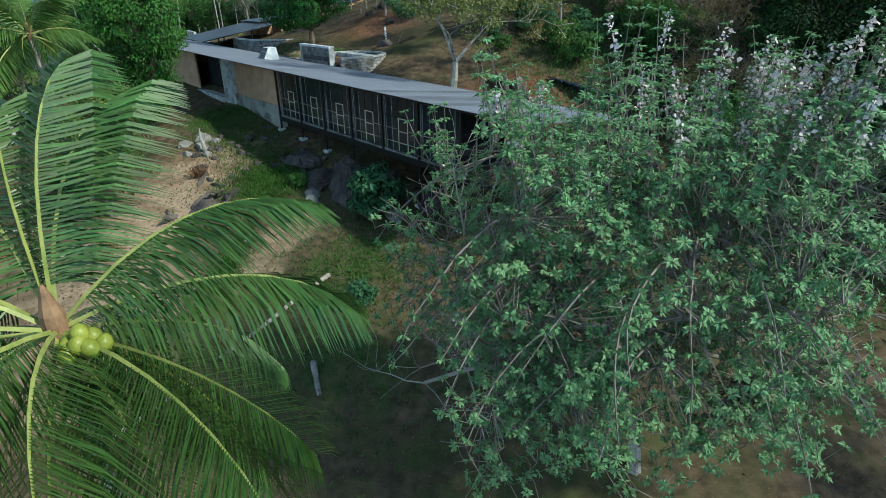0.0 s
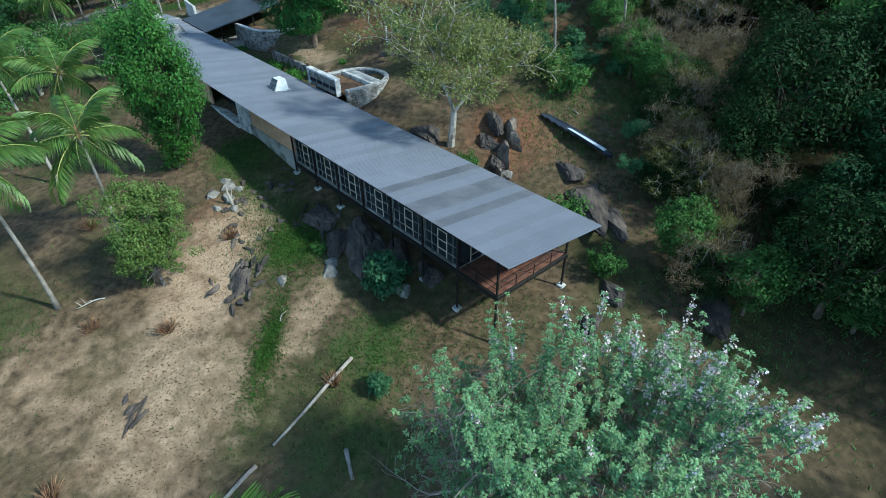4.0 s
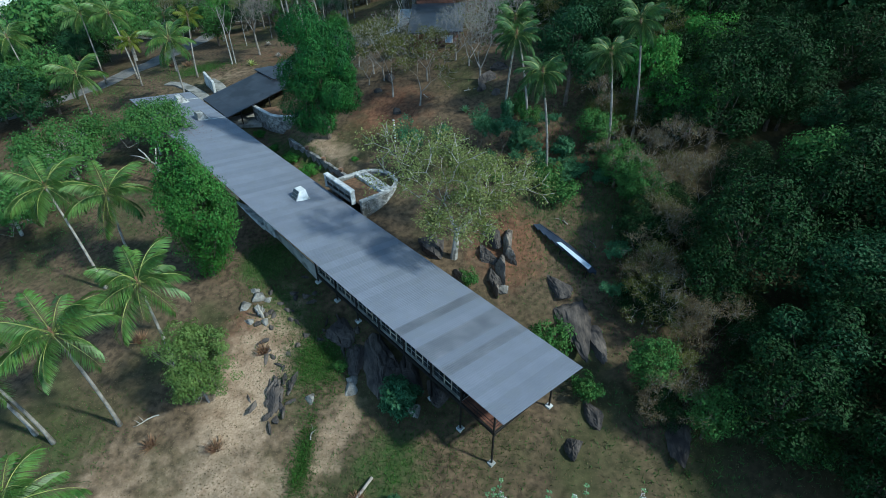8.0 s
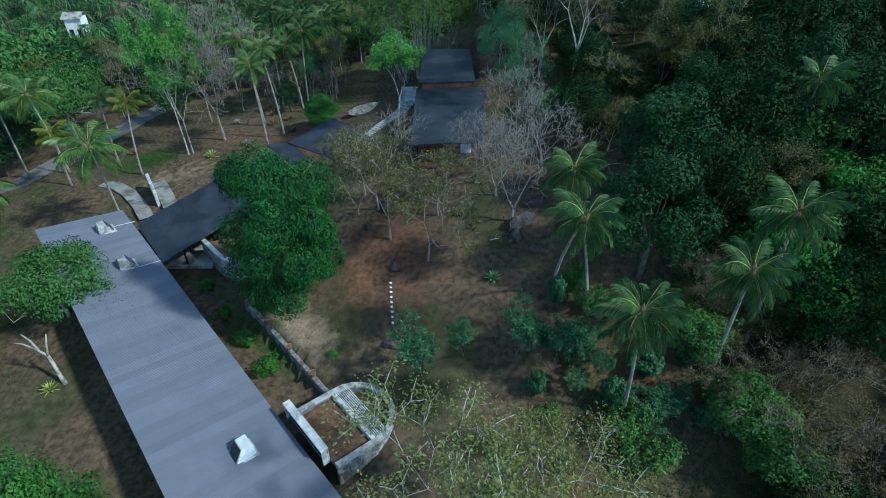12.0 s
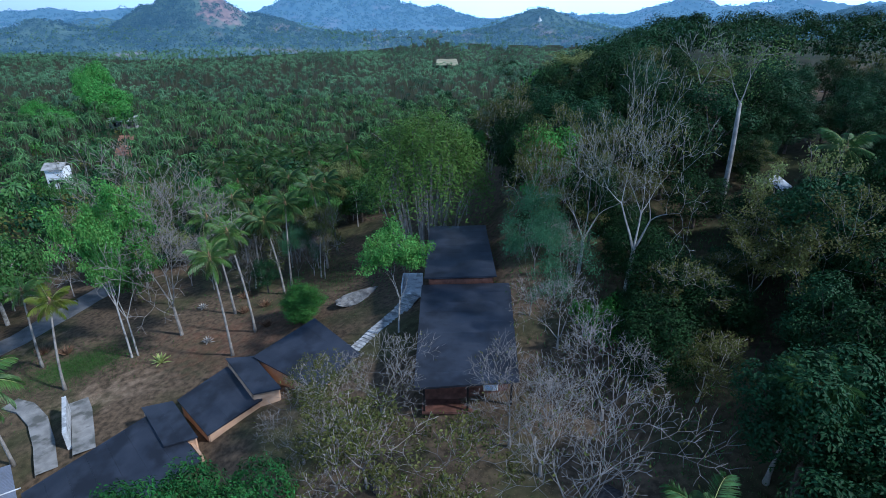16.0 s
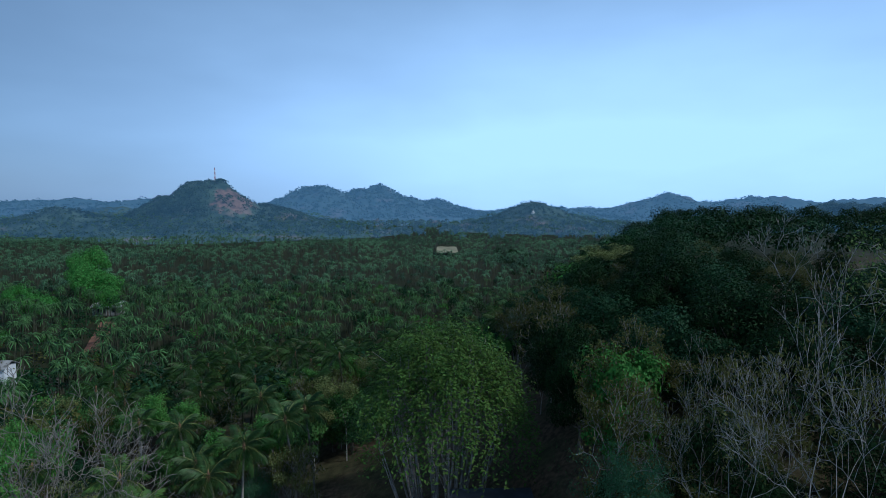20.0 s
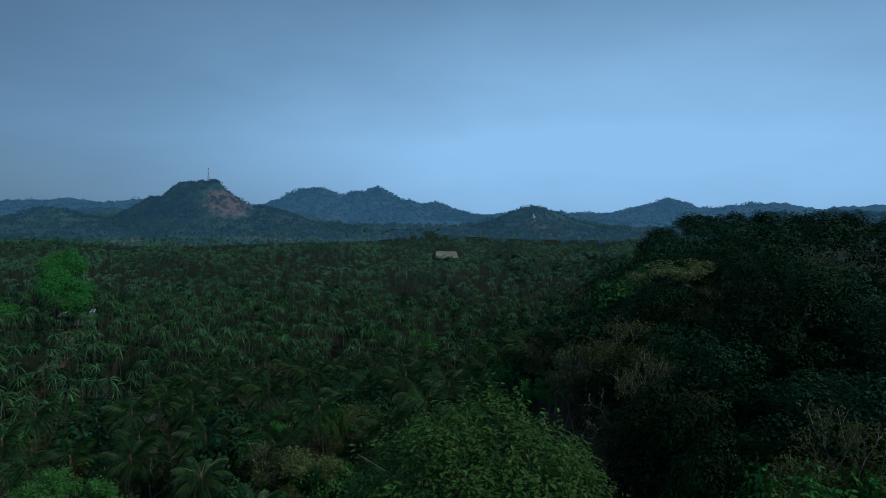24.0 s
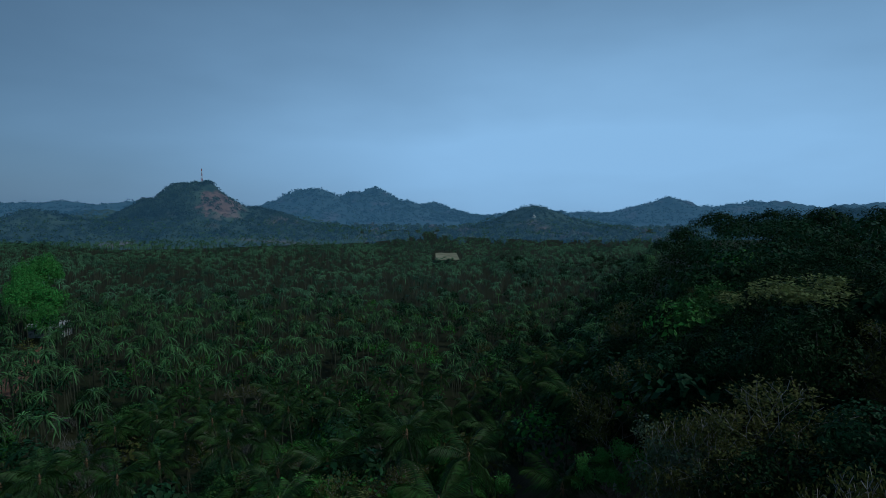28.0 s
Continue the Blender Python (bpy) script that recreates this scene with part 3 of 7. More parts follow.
def rib_sheet(width, length, ribs, depth=0.014):
    """A ribbed metal sheet: ribs along x, one beside another along y."""
    V, F = [], []
    pitch = width / ribs
    prof = []
    for r in range(ribs):
        y = r * pitch
        prof += [(y, 0), (y + pitch * 0.45, 0), (y + pitch * 0.58, depth), (y + pitch * 0.87, depth)]
    prof.append((width, 0))
    for x in (0, length):
        for y, z in prof:
            V.append((x, y, z))
    n = len(prof)
    F = [(i, n + i, n + i + 1, i + 1) for i in range(n - 1)]
    k = len(V)
    V += [(0, 0, -0.02), (length, 0, -0.02), (length, width, -0.02), (0, width, -0.02)]
    F += [(k, k + 3, k + 2, k + 1), (0, k, k + 1, n), (n - 1, 2 * n - 1, k + 2, k + 3)]
    return V, F


def build_long_house():
    h = thing("long_house", HOUSE, "long dark house on steel posts with a ribbed grey metal roof", "house")
    # frame
    for u in POSTS:
        for v in (0.95, 8.3):
            g = local_ground(v, u)
            p = box_part("post", (v - 0.07, v + 0.07, u - 0.07, u + 0.07, g + 0.1, eave_z(v, u) - 0.05), STEEL, h, "black steel post")
            box_part("footing", (v - 0.28, v + 0.28, u - 0.28, u + 0.28, g - 0.5, g + 0.16), PALE, h, "pale concrete footing", 0.03)
    for v in (0.95, 8.3):
        box_part("edge_beam", (v - 0.08, v + 0.08, 1.75, 29.2, FLOOR - 0.42, FLOOR - 0.06), STEEL, h, "black steel edge beam")
    for v in (0.55, 4.6, 8.6):
        bm = bmesh.new()
        slab(bm, [(v - 0.06, 0.15, eave_z(v, 0) - 0.06), (v + 0.06, 0.15, eave_z(v, 0) - 0.06), (v + 0.06, 84, eave_z(v, 84) - 0.06), (v - 0.06, 84, eave_z(v, 84) - 0.06)], 0.2)
        part("roof_beam", bm, STEEL, h, "black roof beam")
    box_part("floor_slab", (1.05, 8.2, 5.8, 84, FLOOR - 0.28, FLOOR), CONCRETE, h, "grey floor slab")
    box_part("cross_beam", (1.0, 8.3, 1.78, 1.92, FLOOR - 0.4, FLOOR - 0.05), STEEL, h)
    for i in range(28):
        u = 1.95 + i * 0.1375
        box_part("plank", (1.03, 8.22, u, u + 0.128, FLOOR - 0.04, FLOOR), TIMBER, h, bevel=0.004)
    # railing round the deck
    for a in ((0.92, 0.98, 1.85, 5.7), (0.95, 8.3, 1.85, 1.91)):
        box_part("top_rail", (*a, FLOOR + 0.93, FLOOR + 0.98), STEEL, h)
        box_part("middle_rail", (*a, FLOOR + 0.50, FLOOR + 0.52), STEEL, h)
    for v, u in ((0.95, 3.85), (2.8, 1.88), (4.65, 1.88), (6.5, 1.88)):
        box_part("baluster", (v - 0.03, v + 0.03, u - 0.03, u + 0.03, FLOOR - 0.02, FLOOR + 0.93), STEEL, h)
    # glazed bays on the west side, one between each pair of posts
    for i, u in enumerate(POSTS[1:-1]):
        bay = under("glazed_bay", None, h, Matrix.Translation((1.25, u + 0.07, FLOOR)), "dark glazed bay with a cream door frame")
        top = eave_z(1.25, u) - FLOOR - 0.3
        for y0, y1 in ((0.05, 1.35), (1.42, 2.32), (2.39, 3.72)):
            box_part("pane", (-0.012, 0.012, y0, y1, 0.06, top), GLASS, bay, bevel=0)
        for y in (1.385, 2.355):
            box_part("door_stile", (-0.05, 0.05, y - 0.035, y + 0.035, 0.05, 2.25), CREAM, bay, "cream door stile", 0.006)
        for z in (0.62, 1.38, 2.22):
            box_part("door_rail", (-0.045, 0.045, 1.42, 2.32, z - 0.03, z + 0.03), CREAM, bay, "cream door rail", 0.006)
        for y in (0.03, 0.72, 3.05, 3.74):
            box_part("glazing_bar", (-0.03, 0.03, y - 0.025, y + 0.025, 0.02, top), CONCRETE, bay, "thin grey glazing bar", 0.004)
        for z in (0.05, 0.62, 1.5, 2.25, top - 0.05):
            for y0, y1 in ((0.05, 1.35), (2.39, 3.72)):
                box_part("glazing_bar", (-0.03, 0.03, y0, y1, z - 0.022, z + 0.022), STEEL if z in (0.05, 2.25) else CONCRETE, bay, bevel=0.004)
    end = under("end_screen", None, h, Matrix.Translation((0, 5.85, FLOOR)), "glazed end wall towards the deck")
    for k in range(6):
        v = 1.1 + k * 1.18
        box_part("pane", (v + 0.05, v + 1.12, -0.012, 0.012, 0.06, eave_z(v + 1.1, 5) - FLOOR - 0.25), GLASS, end, bevel=0)
        box_part("mullion", (v - 0.035, v + 0.035, -0.05, 0.05, 0.0, eave_z(v, 5) - FLOOR - 0.22), CREAM if k in (1, 2) else STEEL, end, bevel=0.006)
        for z in (0.62, 2.2):
            box_part("rail", (v + 0.04, v + 1.14, -0.04, 0.04, z - 0.025, z + 0.025), CREAM if k == 1 else STEEL, end, bevel=0.005)
    box_part("back_wall", (8.0, 8.2, 5.8, 84, FLOOR, 13.9), PLYWOOD, h, "plain wall towards the hill")
    box_part("inner_wall", (1.4, 8.0, 29.3, 29.45, FLOOR, 14.1), PLYWOOD, h)
    # tan panels on a concrete plinth
    for k in range(4):
        u = 29.3 + k * 2.35
        box_part("wall_panel", (1.14, 1.26, u + 0.012, u + 2.338, FLOOR + 0.75, eave_z(1.2, u) - 0.22), PLYWOOD, h, "tan wall panel", 0.006)
    box_part("plinth", (1.0, 1.6, 29.25, 39.0, local_ground(1.2, 34) - 1.6, FLOOR + 0.75), CONCRETE, h, "stained concrete plinth", 0.03)
    box_part("pier", (0.9, 1.7, 39.0, 41.6, local_ground(1.2, 40) - 1, eave_z(1, 40) - 0.2), PALE, h, "pale concrete pier", 0.03)
    box_part("sill", (0.75, 1.7, 41.6, 49.5, FLOOR - 0.5, FLOOR + 0.1), PALE, h, "wide pale concrete sill", 0.03)
    box_part("foundation", (1.0, 8.2, 39.0, 84, FLOOR - 3.5, FLOOR - 0.3), CONCRETE, h)
    for k in range(3):
        u = 41.7 + k * 2.6
        box_part("window", (2.5, 2.53, u, u + 2.5, FLOOR + 0.05, eave_z(2.5, u) - 0.3), GLASS, h, "recessed dark glass", 0)
        box_part("window_post", (2.46, 2.56, u + 2.5, u + 2.6, FLOOR, eave_z(2.5, u) - 0.28), STEEL, h)
    box_part("west_wall", (1.1, 1.3, 49.5, 84, FLOOR - 1, 14.9), PLYWOOD, h, "tan rendered wall")
    # roof sheets, one metre each
    V, F = rib_sheet(1.0, 9.68 / math.cos(math.atan(0.115)), 5)
    me = mesh_of("roof_sheet", V, F, ROOF_METAL)
    old = mesh_of("roof_sheet", V, F, OLD_METAL)
    for i in range(84):
        v = -0.28 - 0.6 * min(1.0, i / 38)
        under("roof_sheet", old if i in (6, 8, 9, 12) else me, h, pose(v, i * 1.0, eave_z(v, i + 0.5), 0, math.degrees(math.atan(0.115)), 0))
    # pale flashing strips round the north rooflight
    for u in (69.2, 79.9):
        bm = bmesh.new()
        slab(bm, [(5.6, u, eave_z(5.6, u) + 0.07), (9.2, u, eave_z(9.2, u) + 0.07), (9.2, u + 0.14, eave_z(9.2, u) + 0.07), (5.6, u + 0.14, eave_z(5.6, u) + 0.07)], 0.04)
        part("flashing", bm, PALE, h, "pale flashing strip")
    return h


build_long_house()


def build_rooflight(u, v, turn, group, coat=WHITE, look_of="white boxy roof light with sloping glazed face on the roof"):
    """A white boxy roof light with one sloping glazed face."""
    x, y = plan(u, v)
    r = thing("roof_light", pose(x, y, eave_z(v, u) - 0.12, 0, 0, TURN_HOUSE + turn), look_of, "roof light", group)
    bm = bmesh.new()
    lo = [(-0.9, -0.8, 0), (0.85, -0.8, 0), (0.85, 0.8, 0), (-0.9, 0.8, 0)]
    hi = [(-0.15, -0.62, 1.25), (0.68, -0.62, 1.25), (0.68, 0.62, 1.25), (-0.15, 0.62, 1.25)]
    a, b = [bm.verts.new(c) for c in lo], [bm.verts.new(c) for c in hi]
    bm.faces.new(b)
    for i in range(4):
        bm.faces.new((a[i], a[(i + 1) % 4], b[(i + 1) % 4], b[i]))
    bmesh.ops.bevel(bm, geom=list(bm.edges), offset=0.03, segments=1, affect="EDGES")
    part("casing", bm, coat, r)
    box_part("flashing", (-1.05, 0.95, -0.95, 0.95, -0.05, 0.16), PALE, r, "pale metal flashing", 0.02)
    slope = math.degrees(math.atan2(1.25, 0.75))
    for i in range(3):
        for j in range(2):
            pane = box_part("pane", (0.10 + 0.44 * i, 0.50 + 0.44 * i, -0.60 + 0.62 * j, -0.02 + 0.62 * j, 0.0, 0.03), GLASS, r, "dark glass pane", 0.004)
            pane.matrix_basis = pose(-0.92, 0, 0.05, 0, -slope, 0)
    return r


build_rooflight(39.0, 5.0, 0, "roof lights")
for u, v in ((79.6, 5.7), (70.3, 5.5)):
    build_rooflight(u, v, 180, "roof lights", COPING, "lichen-stained grey roof light with a sloping glazed face")


# ---- the walled court beside the house ----
def build_court():
    c = thing("walled_court", HOUSE, "half-round stone court with pale coping and a planted roof", "court")
    def outline(off, z):
        pts = [(9.9, 33.3 - off, z), (13.6, 33.1 - off, z)]
        for k in range(1, 12):
            w = math.pi * k / 12
            pts.append((13.6 + (2.9 + off) * math.sin(w), 36.15 - (3.05 + off) * math.cos(w), z))
        return pts + [(13.6, 39.2 + off, z), (9.9, 39.4 + off, z)]
    def strip(bm, off0, off1, z0, z1):
        a, b, e, d = (outline(off0, z0), outline(off1, z0), outline(off1, z1), outline(off0, z1))
        rings = [[bm.verts.new(p) for p in q] for q in (a, b, e, d)]
        for i in range(len(a) - 1):
            for k in range(4):
                r, s = rings[k], rings[(k + 1) % 4]
                bm.faces.new((r[i], r[i + 1], s[i + 1], s[i]))
        for i in (0, len(a) - 1):
            bm.faces.new([q[i] for q in rings])
        bmesh.ops.recalc_face_normals(bm, faces=bm.faces)
        return bm
    part("wall", strip(bmesh.new(), -0.02, 0.38, 10.0, 14.75), STONE, c, "rubble stone wall")
    part("coping", strip(bmesh.new(), -0.08, 0.44, 14.75, 14.92), COPING, c, "grey weathered coping")
    box_part("planted_roof", (9.9, 13.2, 33.3, 39.2, 14.2, 14.5), SOIL_BED, c, "bed of brown dead plants", 0.05)
    box_part("cross_wall", (13.2, 13.6, 33.1, 39.2, 12.0, 14.9), PALE, c, "pale cross wall", 0.03)
    for k in range(7):
        v = 13.68 + k * 0.165
        half = 3.0 * math.sqrt(max(0.05, 1 - ((v - 13.6) / 2.9) ** 2))
        box_part("slat", (v, v + 0.075, 36.15 - half, 36.15 + half, 14.70, 14.84), PALE, c, "pale concrete slat", 0.01)
    box_part("screen_wall", (9.55, 9.8, 34.3, 40.2, 14.0, 15.75), STONE, c, "dark screen wall")
    box_part("screen_cap", (9.3, 9.95, 34.2, 40.3, 15.75, 15.95), PALE, c, "pale cap slab", 0.02)
    for y in (34.25, 40.15):
        box_part("screen_end", (9.35, 9.95, y, y + 0.12, 14.0, 15.75), PALE, c, "pale end fin", 0.01)
    for k in range(4):
        box_part("slot", (9.5, 9.56, 34.7 + k * 1.38, 35.85 + k * 1.38, 14.5, 14.9), GLASS, c, "dark slot window", 0)
    box_part("court_floor", (9.9, 16.4, 33.4, 39.1, 10.6, 10.75), CONCRETE, c)
    return c


build_court()


def build_garden_wall():
    w = thing("garden_wall", HOUSE, "low grey stone retaining wall along the garden strip", "wall", kind="structure")
    rng = np.random.default_rng(3)
    u = 40.6
    while u < 57.5:
        L = rng.uniform(0.7, 1.2)
        box_part("stone", (13.35 + rng.uniform(-.04, .04), 13.8 + rng.uniform(-.04, .04), u, u + L - 0.03, 12.0, 13.5 + rng.uniform(-.06, .06)), STONE, w, bevel=0.04)
        u += L
    for u in (43.3, 47.8, 52.4):
        x, y = plan(u, 13.6)
        p = thing("planter_pot", pose(x, y, 13.48), "round clay pot on the garden wall", "pot", "pots on the wall")
        V, F = tube([(0, 0, 0), (0, 0, 0.2), (0, 0, 0.42), (0, 0, 0.46)], [0.2, 0.3, 0.34, 0.37], 14, False)
        under("body", mesh_of("body", V, F, RUSTPOT, True), p)
        V, F = tube([(0, 0, 0.36), (0, 0, 0.40)], [0.31, 0.33], 14)
        under("soil", mesh_of("soil", V, F, SOIL_BED), p)


build_garden_wall()


# ---- porch, curved wall and the stepped roofs up the slope ----
def roof_plate(parent, corners, thick=0.16, mat=None, label="", strips=8):
    """A roof laid in strips between its two ends; corners run round it."""
    a, b, c, d = [np.array(p, float) for p in corners]
    for i in range(strips):
        s, t = i / strips, (i + 1) / strips - 0.0006
        bm = slab(bmesh.new(), [a + (b - a) * s, a + (b - a) * t, d + (c - d) * t, d + (c - d) * s], thick)
        part("roof_panel", bm, mat or DARK_ROOF, parent, label)


def wall_run(parent, pts, z0, z1, thick, mat, name="wall", label=""):
    """Straight walls between plan points, upright, butted end to end."""
    for (x0, y0, t0), (x1, y1, t1) in zip(pts[:-1], pts[1:]):
        d = Vector((x1 - x0, y1 - y0, 0)).normalized()
        n = Vector((-d.y, d.x, 0)) * thick / 2
        bm = bmesh.new()
        ring = [(x0, y0, t0), (x1, y1, t1)]
        low = [bm.verts.new((x + s * n.x, y + s * n.y, z0)) for (x, y, t) in ring for s in (1, -1)]
        top = [bm.verts.new((x + s * n.x, y + s * n.y, t + z1)) for (x, y, t) in ring for s in (1, -1)]
        for q in ((low[0], low[1], top[1], top[0]), (low[3], low[2], top[2], top[3]), (low[2], low[0], top[0], top[2]), (low[1], low[3], top[3], top[1]), (top[0], top[1], top[3], top[2]), (low[0], low[2], low[3], low[1])):
            bm.faces.new(q)
        bmesh.ops.recalc_face_normals(bm, faces=bm.faces)
        part(name, bm, mat, parent, label)


def build_porch():
    p = thing("porch", pose(0, 0, 0), "broad porch under a dark sloping metal roof", "porch")
    roof_plate(p, [(-34.3, 83.7, 14.75), (-25.2, 93.6, 16.9), (-32.4, 100.6, 16.9), (-41.0, 91.8, 14.75)], label="dark metal roof panel", strips=7)
    for x, y in ((-33.0, 86.4), (-29.2, 90.2), (-26.6, 93.0), (-38.6, 92.0), (-35.6, 95.6), (-32.6, 99.0)):
        z = 14.75 + (x + y - 49.4) / (68.4 - 49.4) * 2.1
        box_part("post", (x - .08, x + .08, y - .08, y + .08, ground_z(x, y) - .3, z - .2), STEEL, p)
    box_part("floor", (-40, -30, 86, 99, 12.0, 12.5), CONCRETE, p)
    wall_run(p, [(-28.6, 97.4, 0), (-25.6, 94.4, 0)], 12, 16.5, 0.25, PLYWOOD, "wall", "tan wall under the roof")


build_porch()


def build_curved_wall():
    c = thing("curved_wall", pose(0, 0, 0), "curved rubble stone garden wall with a white coping", "wall")
    pts = [(-31.4, 88.3)]
    for k in range(13):
        w = radians(225 + 150 * k / 12)
        pts.append((-24.9 + 4.6 * math.cos(w), 88.0 + 4.4 * math.sin(w)))
    pts.append((-21.6, 91.5))
    ring = [(x, y, 0) for x, y in pts]
    wall_run(c, ring, 11.2, 14.8, 0.4, STONE, "wall", "rubble stone wall")
    wall_run(c, ring, 14.8, 14.97, 0.52, PALE, "coping", "white coping")
    V = [(-26, 88, 14.3)] + [(x, y, 14.3) for x, y in pts]
    F = [(0, i, i + 1) for i in range(1, len(V) - 1)]
    bm = slab(bmesh.new(), [(x, y, 14.25) for x, y in pts], 0.4)
    part("planting_bed", bm, SOIL_BED, c, "dry brown planted bed")
    f = thing("freestanding_wall", pose(0, 0, 0), "pale freestanding wall beside the path", "wall")
    wall_run(f, [(-45.2, 104.6, 0), (-41.6, 99.0, 0)], 11.5, 15.2, 0.4, PALE)


build_curved_wall()


def build_step_house():
    h = thing("stepped_house", pose(0, 0, 0), "house of dark metal roofs stepping up the slope", "house")
    quads = [((-34.3, 100.7, 16.9), (-31.2, 101.2, 17.3), (-26.5, 96.0, 17.3), (-29.4, 95.2, 16.9)),
             ((-31.0, 101.6, 17.1), (-27.2, 106.0, 18.1), (-21.6, 100.4, 18.1), (-25.8, 96.4, 17.1)),
             ((-27.4, 106.4, 18.9), (-24.2, 106.2, 19.3), (-19.6, 100.6, 19.3), (-22.4, 100.2, 18.9)),
             ((-24.1, 105.8, 19.5), (-18.4, 111.4, 21.0), (-12.1, 104.4, 20.8), (-15.6, 99.6, 19.6))]
    for k, q in enumerate(quads):
        part_label = "dark metal roof" if k % 2 else "narrow stepped roof panel"
        roof_plate(h, (q[0], q[1], q[2], q[3]), 0.16, DARK_ROOF, part_label, 2 if k % 2 == 0 else 5)
        c = np.mean(np.array(q), axis=0)
        ring = [(x + (c[0] - x) * 0.1, y + (c[1] - y) * 0.1, z - 0.25) for x, y, z in q]
        wall_run(h, ring + ring[:1], 12.5, 0.0, 0.2, PLYWOOD, "wall", "tan rendered wall")
    x, y = -13.4, 102.3
    w = box_part("window", (-0.45, 0.45, -0.14, 0.14, 18.2, 19.3), GLASS, h, "dark window opening", 0.01)
    w.matrix_basis = pose(-13.85, 102.4, 0, 0, 0, 53)


build_step_house()


def build_stairs():
    s = thing("outdoor_stairs", pose(0, 0, 0), "long flight of pale concrete steps up the slope", "stairs", kind="structure")
    a, b = np.array([-13.1, 105.6]), np.array([-7.0, 115.2])
    n = 22
    yaw = math.degrees(math.atan2(b[1] - a[1], b[0] - a[0]))
    za, zb = 18.0, 21.9
    for i in range(n):
        p = a + (b - a) * (i + 0.5) / n
        z = max(za + (zb - za) * (i + 1) / n, ground_z(p[0], p[1]) + 0.12)
        ob = box_part("step", (-0.252, 0.252, -0.95, 0.95, -0.15, 0), COPING, s, bevel=0.015)
        ob.matrix_basis = pose(p[0], p[1], z, 0, 0, yaw)
    for i in range(n):
        p = a + (b - a) * (i + 0.5) / n
        z = max(za + (zb - za) * (i + 1) / n, ground_z(p[0], p[1]) + 0.12)
        ob = box_part("riser_block", (-0.26, 0.26, -0.85, 0.85, -0.9, -0.13), STONE, s, bevel=0)
        ob.matrix_basis = pose(p[0], p[1], z, 0, 0, yaw)
    ob = box_part("landing", (-8.3, -5.9, 115.4, 119.6, 19.6, 22.0), PALE, s, "pale concrete landing", 0.02)
    ob = box_part("parapet", (-8.5, -8.3, 115.4, 119.7, 19.6, 22.7), PALE, s, "low pale parapet", 0.02)
    ob = box_part("parapet", (-8.5, -5.9, 119.6, 119.8, 19.6, 22.7), PALE, s, "low pale parapet", 0.02)


build_stairs()


def build_hill_house():
    h = thing("hill_house", pose(0, 0, 0), "tall house on the slope under two dark flat metal roofs", "house")
    roof_plate(h, [(-5.8, 93.4, 24.8), (-5.7, 111.0, 25.5), (4.3, 111.0, 25.7), (3.2, 94.0, 25.0)], 0.2, DARK_ROOF, "dark metal roof panel", 9)
    roof_plate(h, [(-5.4, 111.2, 26.3), (-5.0, 126.0, 26.8), (2.6, 126.0, 26.9), (2.8, 111.2, 26.5)], 0.2, DARK_ROOF, "dark metal roof panel", 7)
    wall_run(h, [(-4.9, 96.0, 24.6), (2.4, 96.0, 24.7), (3.2, 110.8, 25.4), (-5.0, 110.8, 25.2), (-4.9, 96.0, 24.6)], 17.5, 0, 0.25, TIMBER, "wall", "red-brown boarded wall")
    wall_run(h, [(-4.8, 111.4, 26.0), (2.3, 111.4, 26.2), (2.2, 125.4, 26.5), (-4.5, 125.4, 26.5), (-4.8, 111.4, 26.0)], 18, 0, 0.25, TIMBER, "wall", "red-brown boarded wall")
    for x in (-5.0, -1.2, 2.6):
        box_part("post", (x - .09, x + .09, 94.2, 94.38, ground_z(x, 94.3) - .4, 24.75), STEEL, h, "black steel post")
    box_part("balcony", (-5.2, 2.8, 94.1, 96.0, 21.4, 21.65), TIMBER, h, "boarded balcony")
    box_part("window_frame", (0.3, 1.6, 95.8, 95.9, 22.6, 23.8), WHITE, h, "white window frame", 0.02)
    box_part("window", (0.42, 1.48, 95.76, 95.84, 22.72, 23.68), SHEET, h, "pale blind in the window", 0)


build_hill_house()


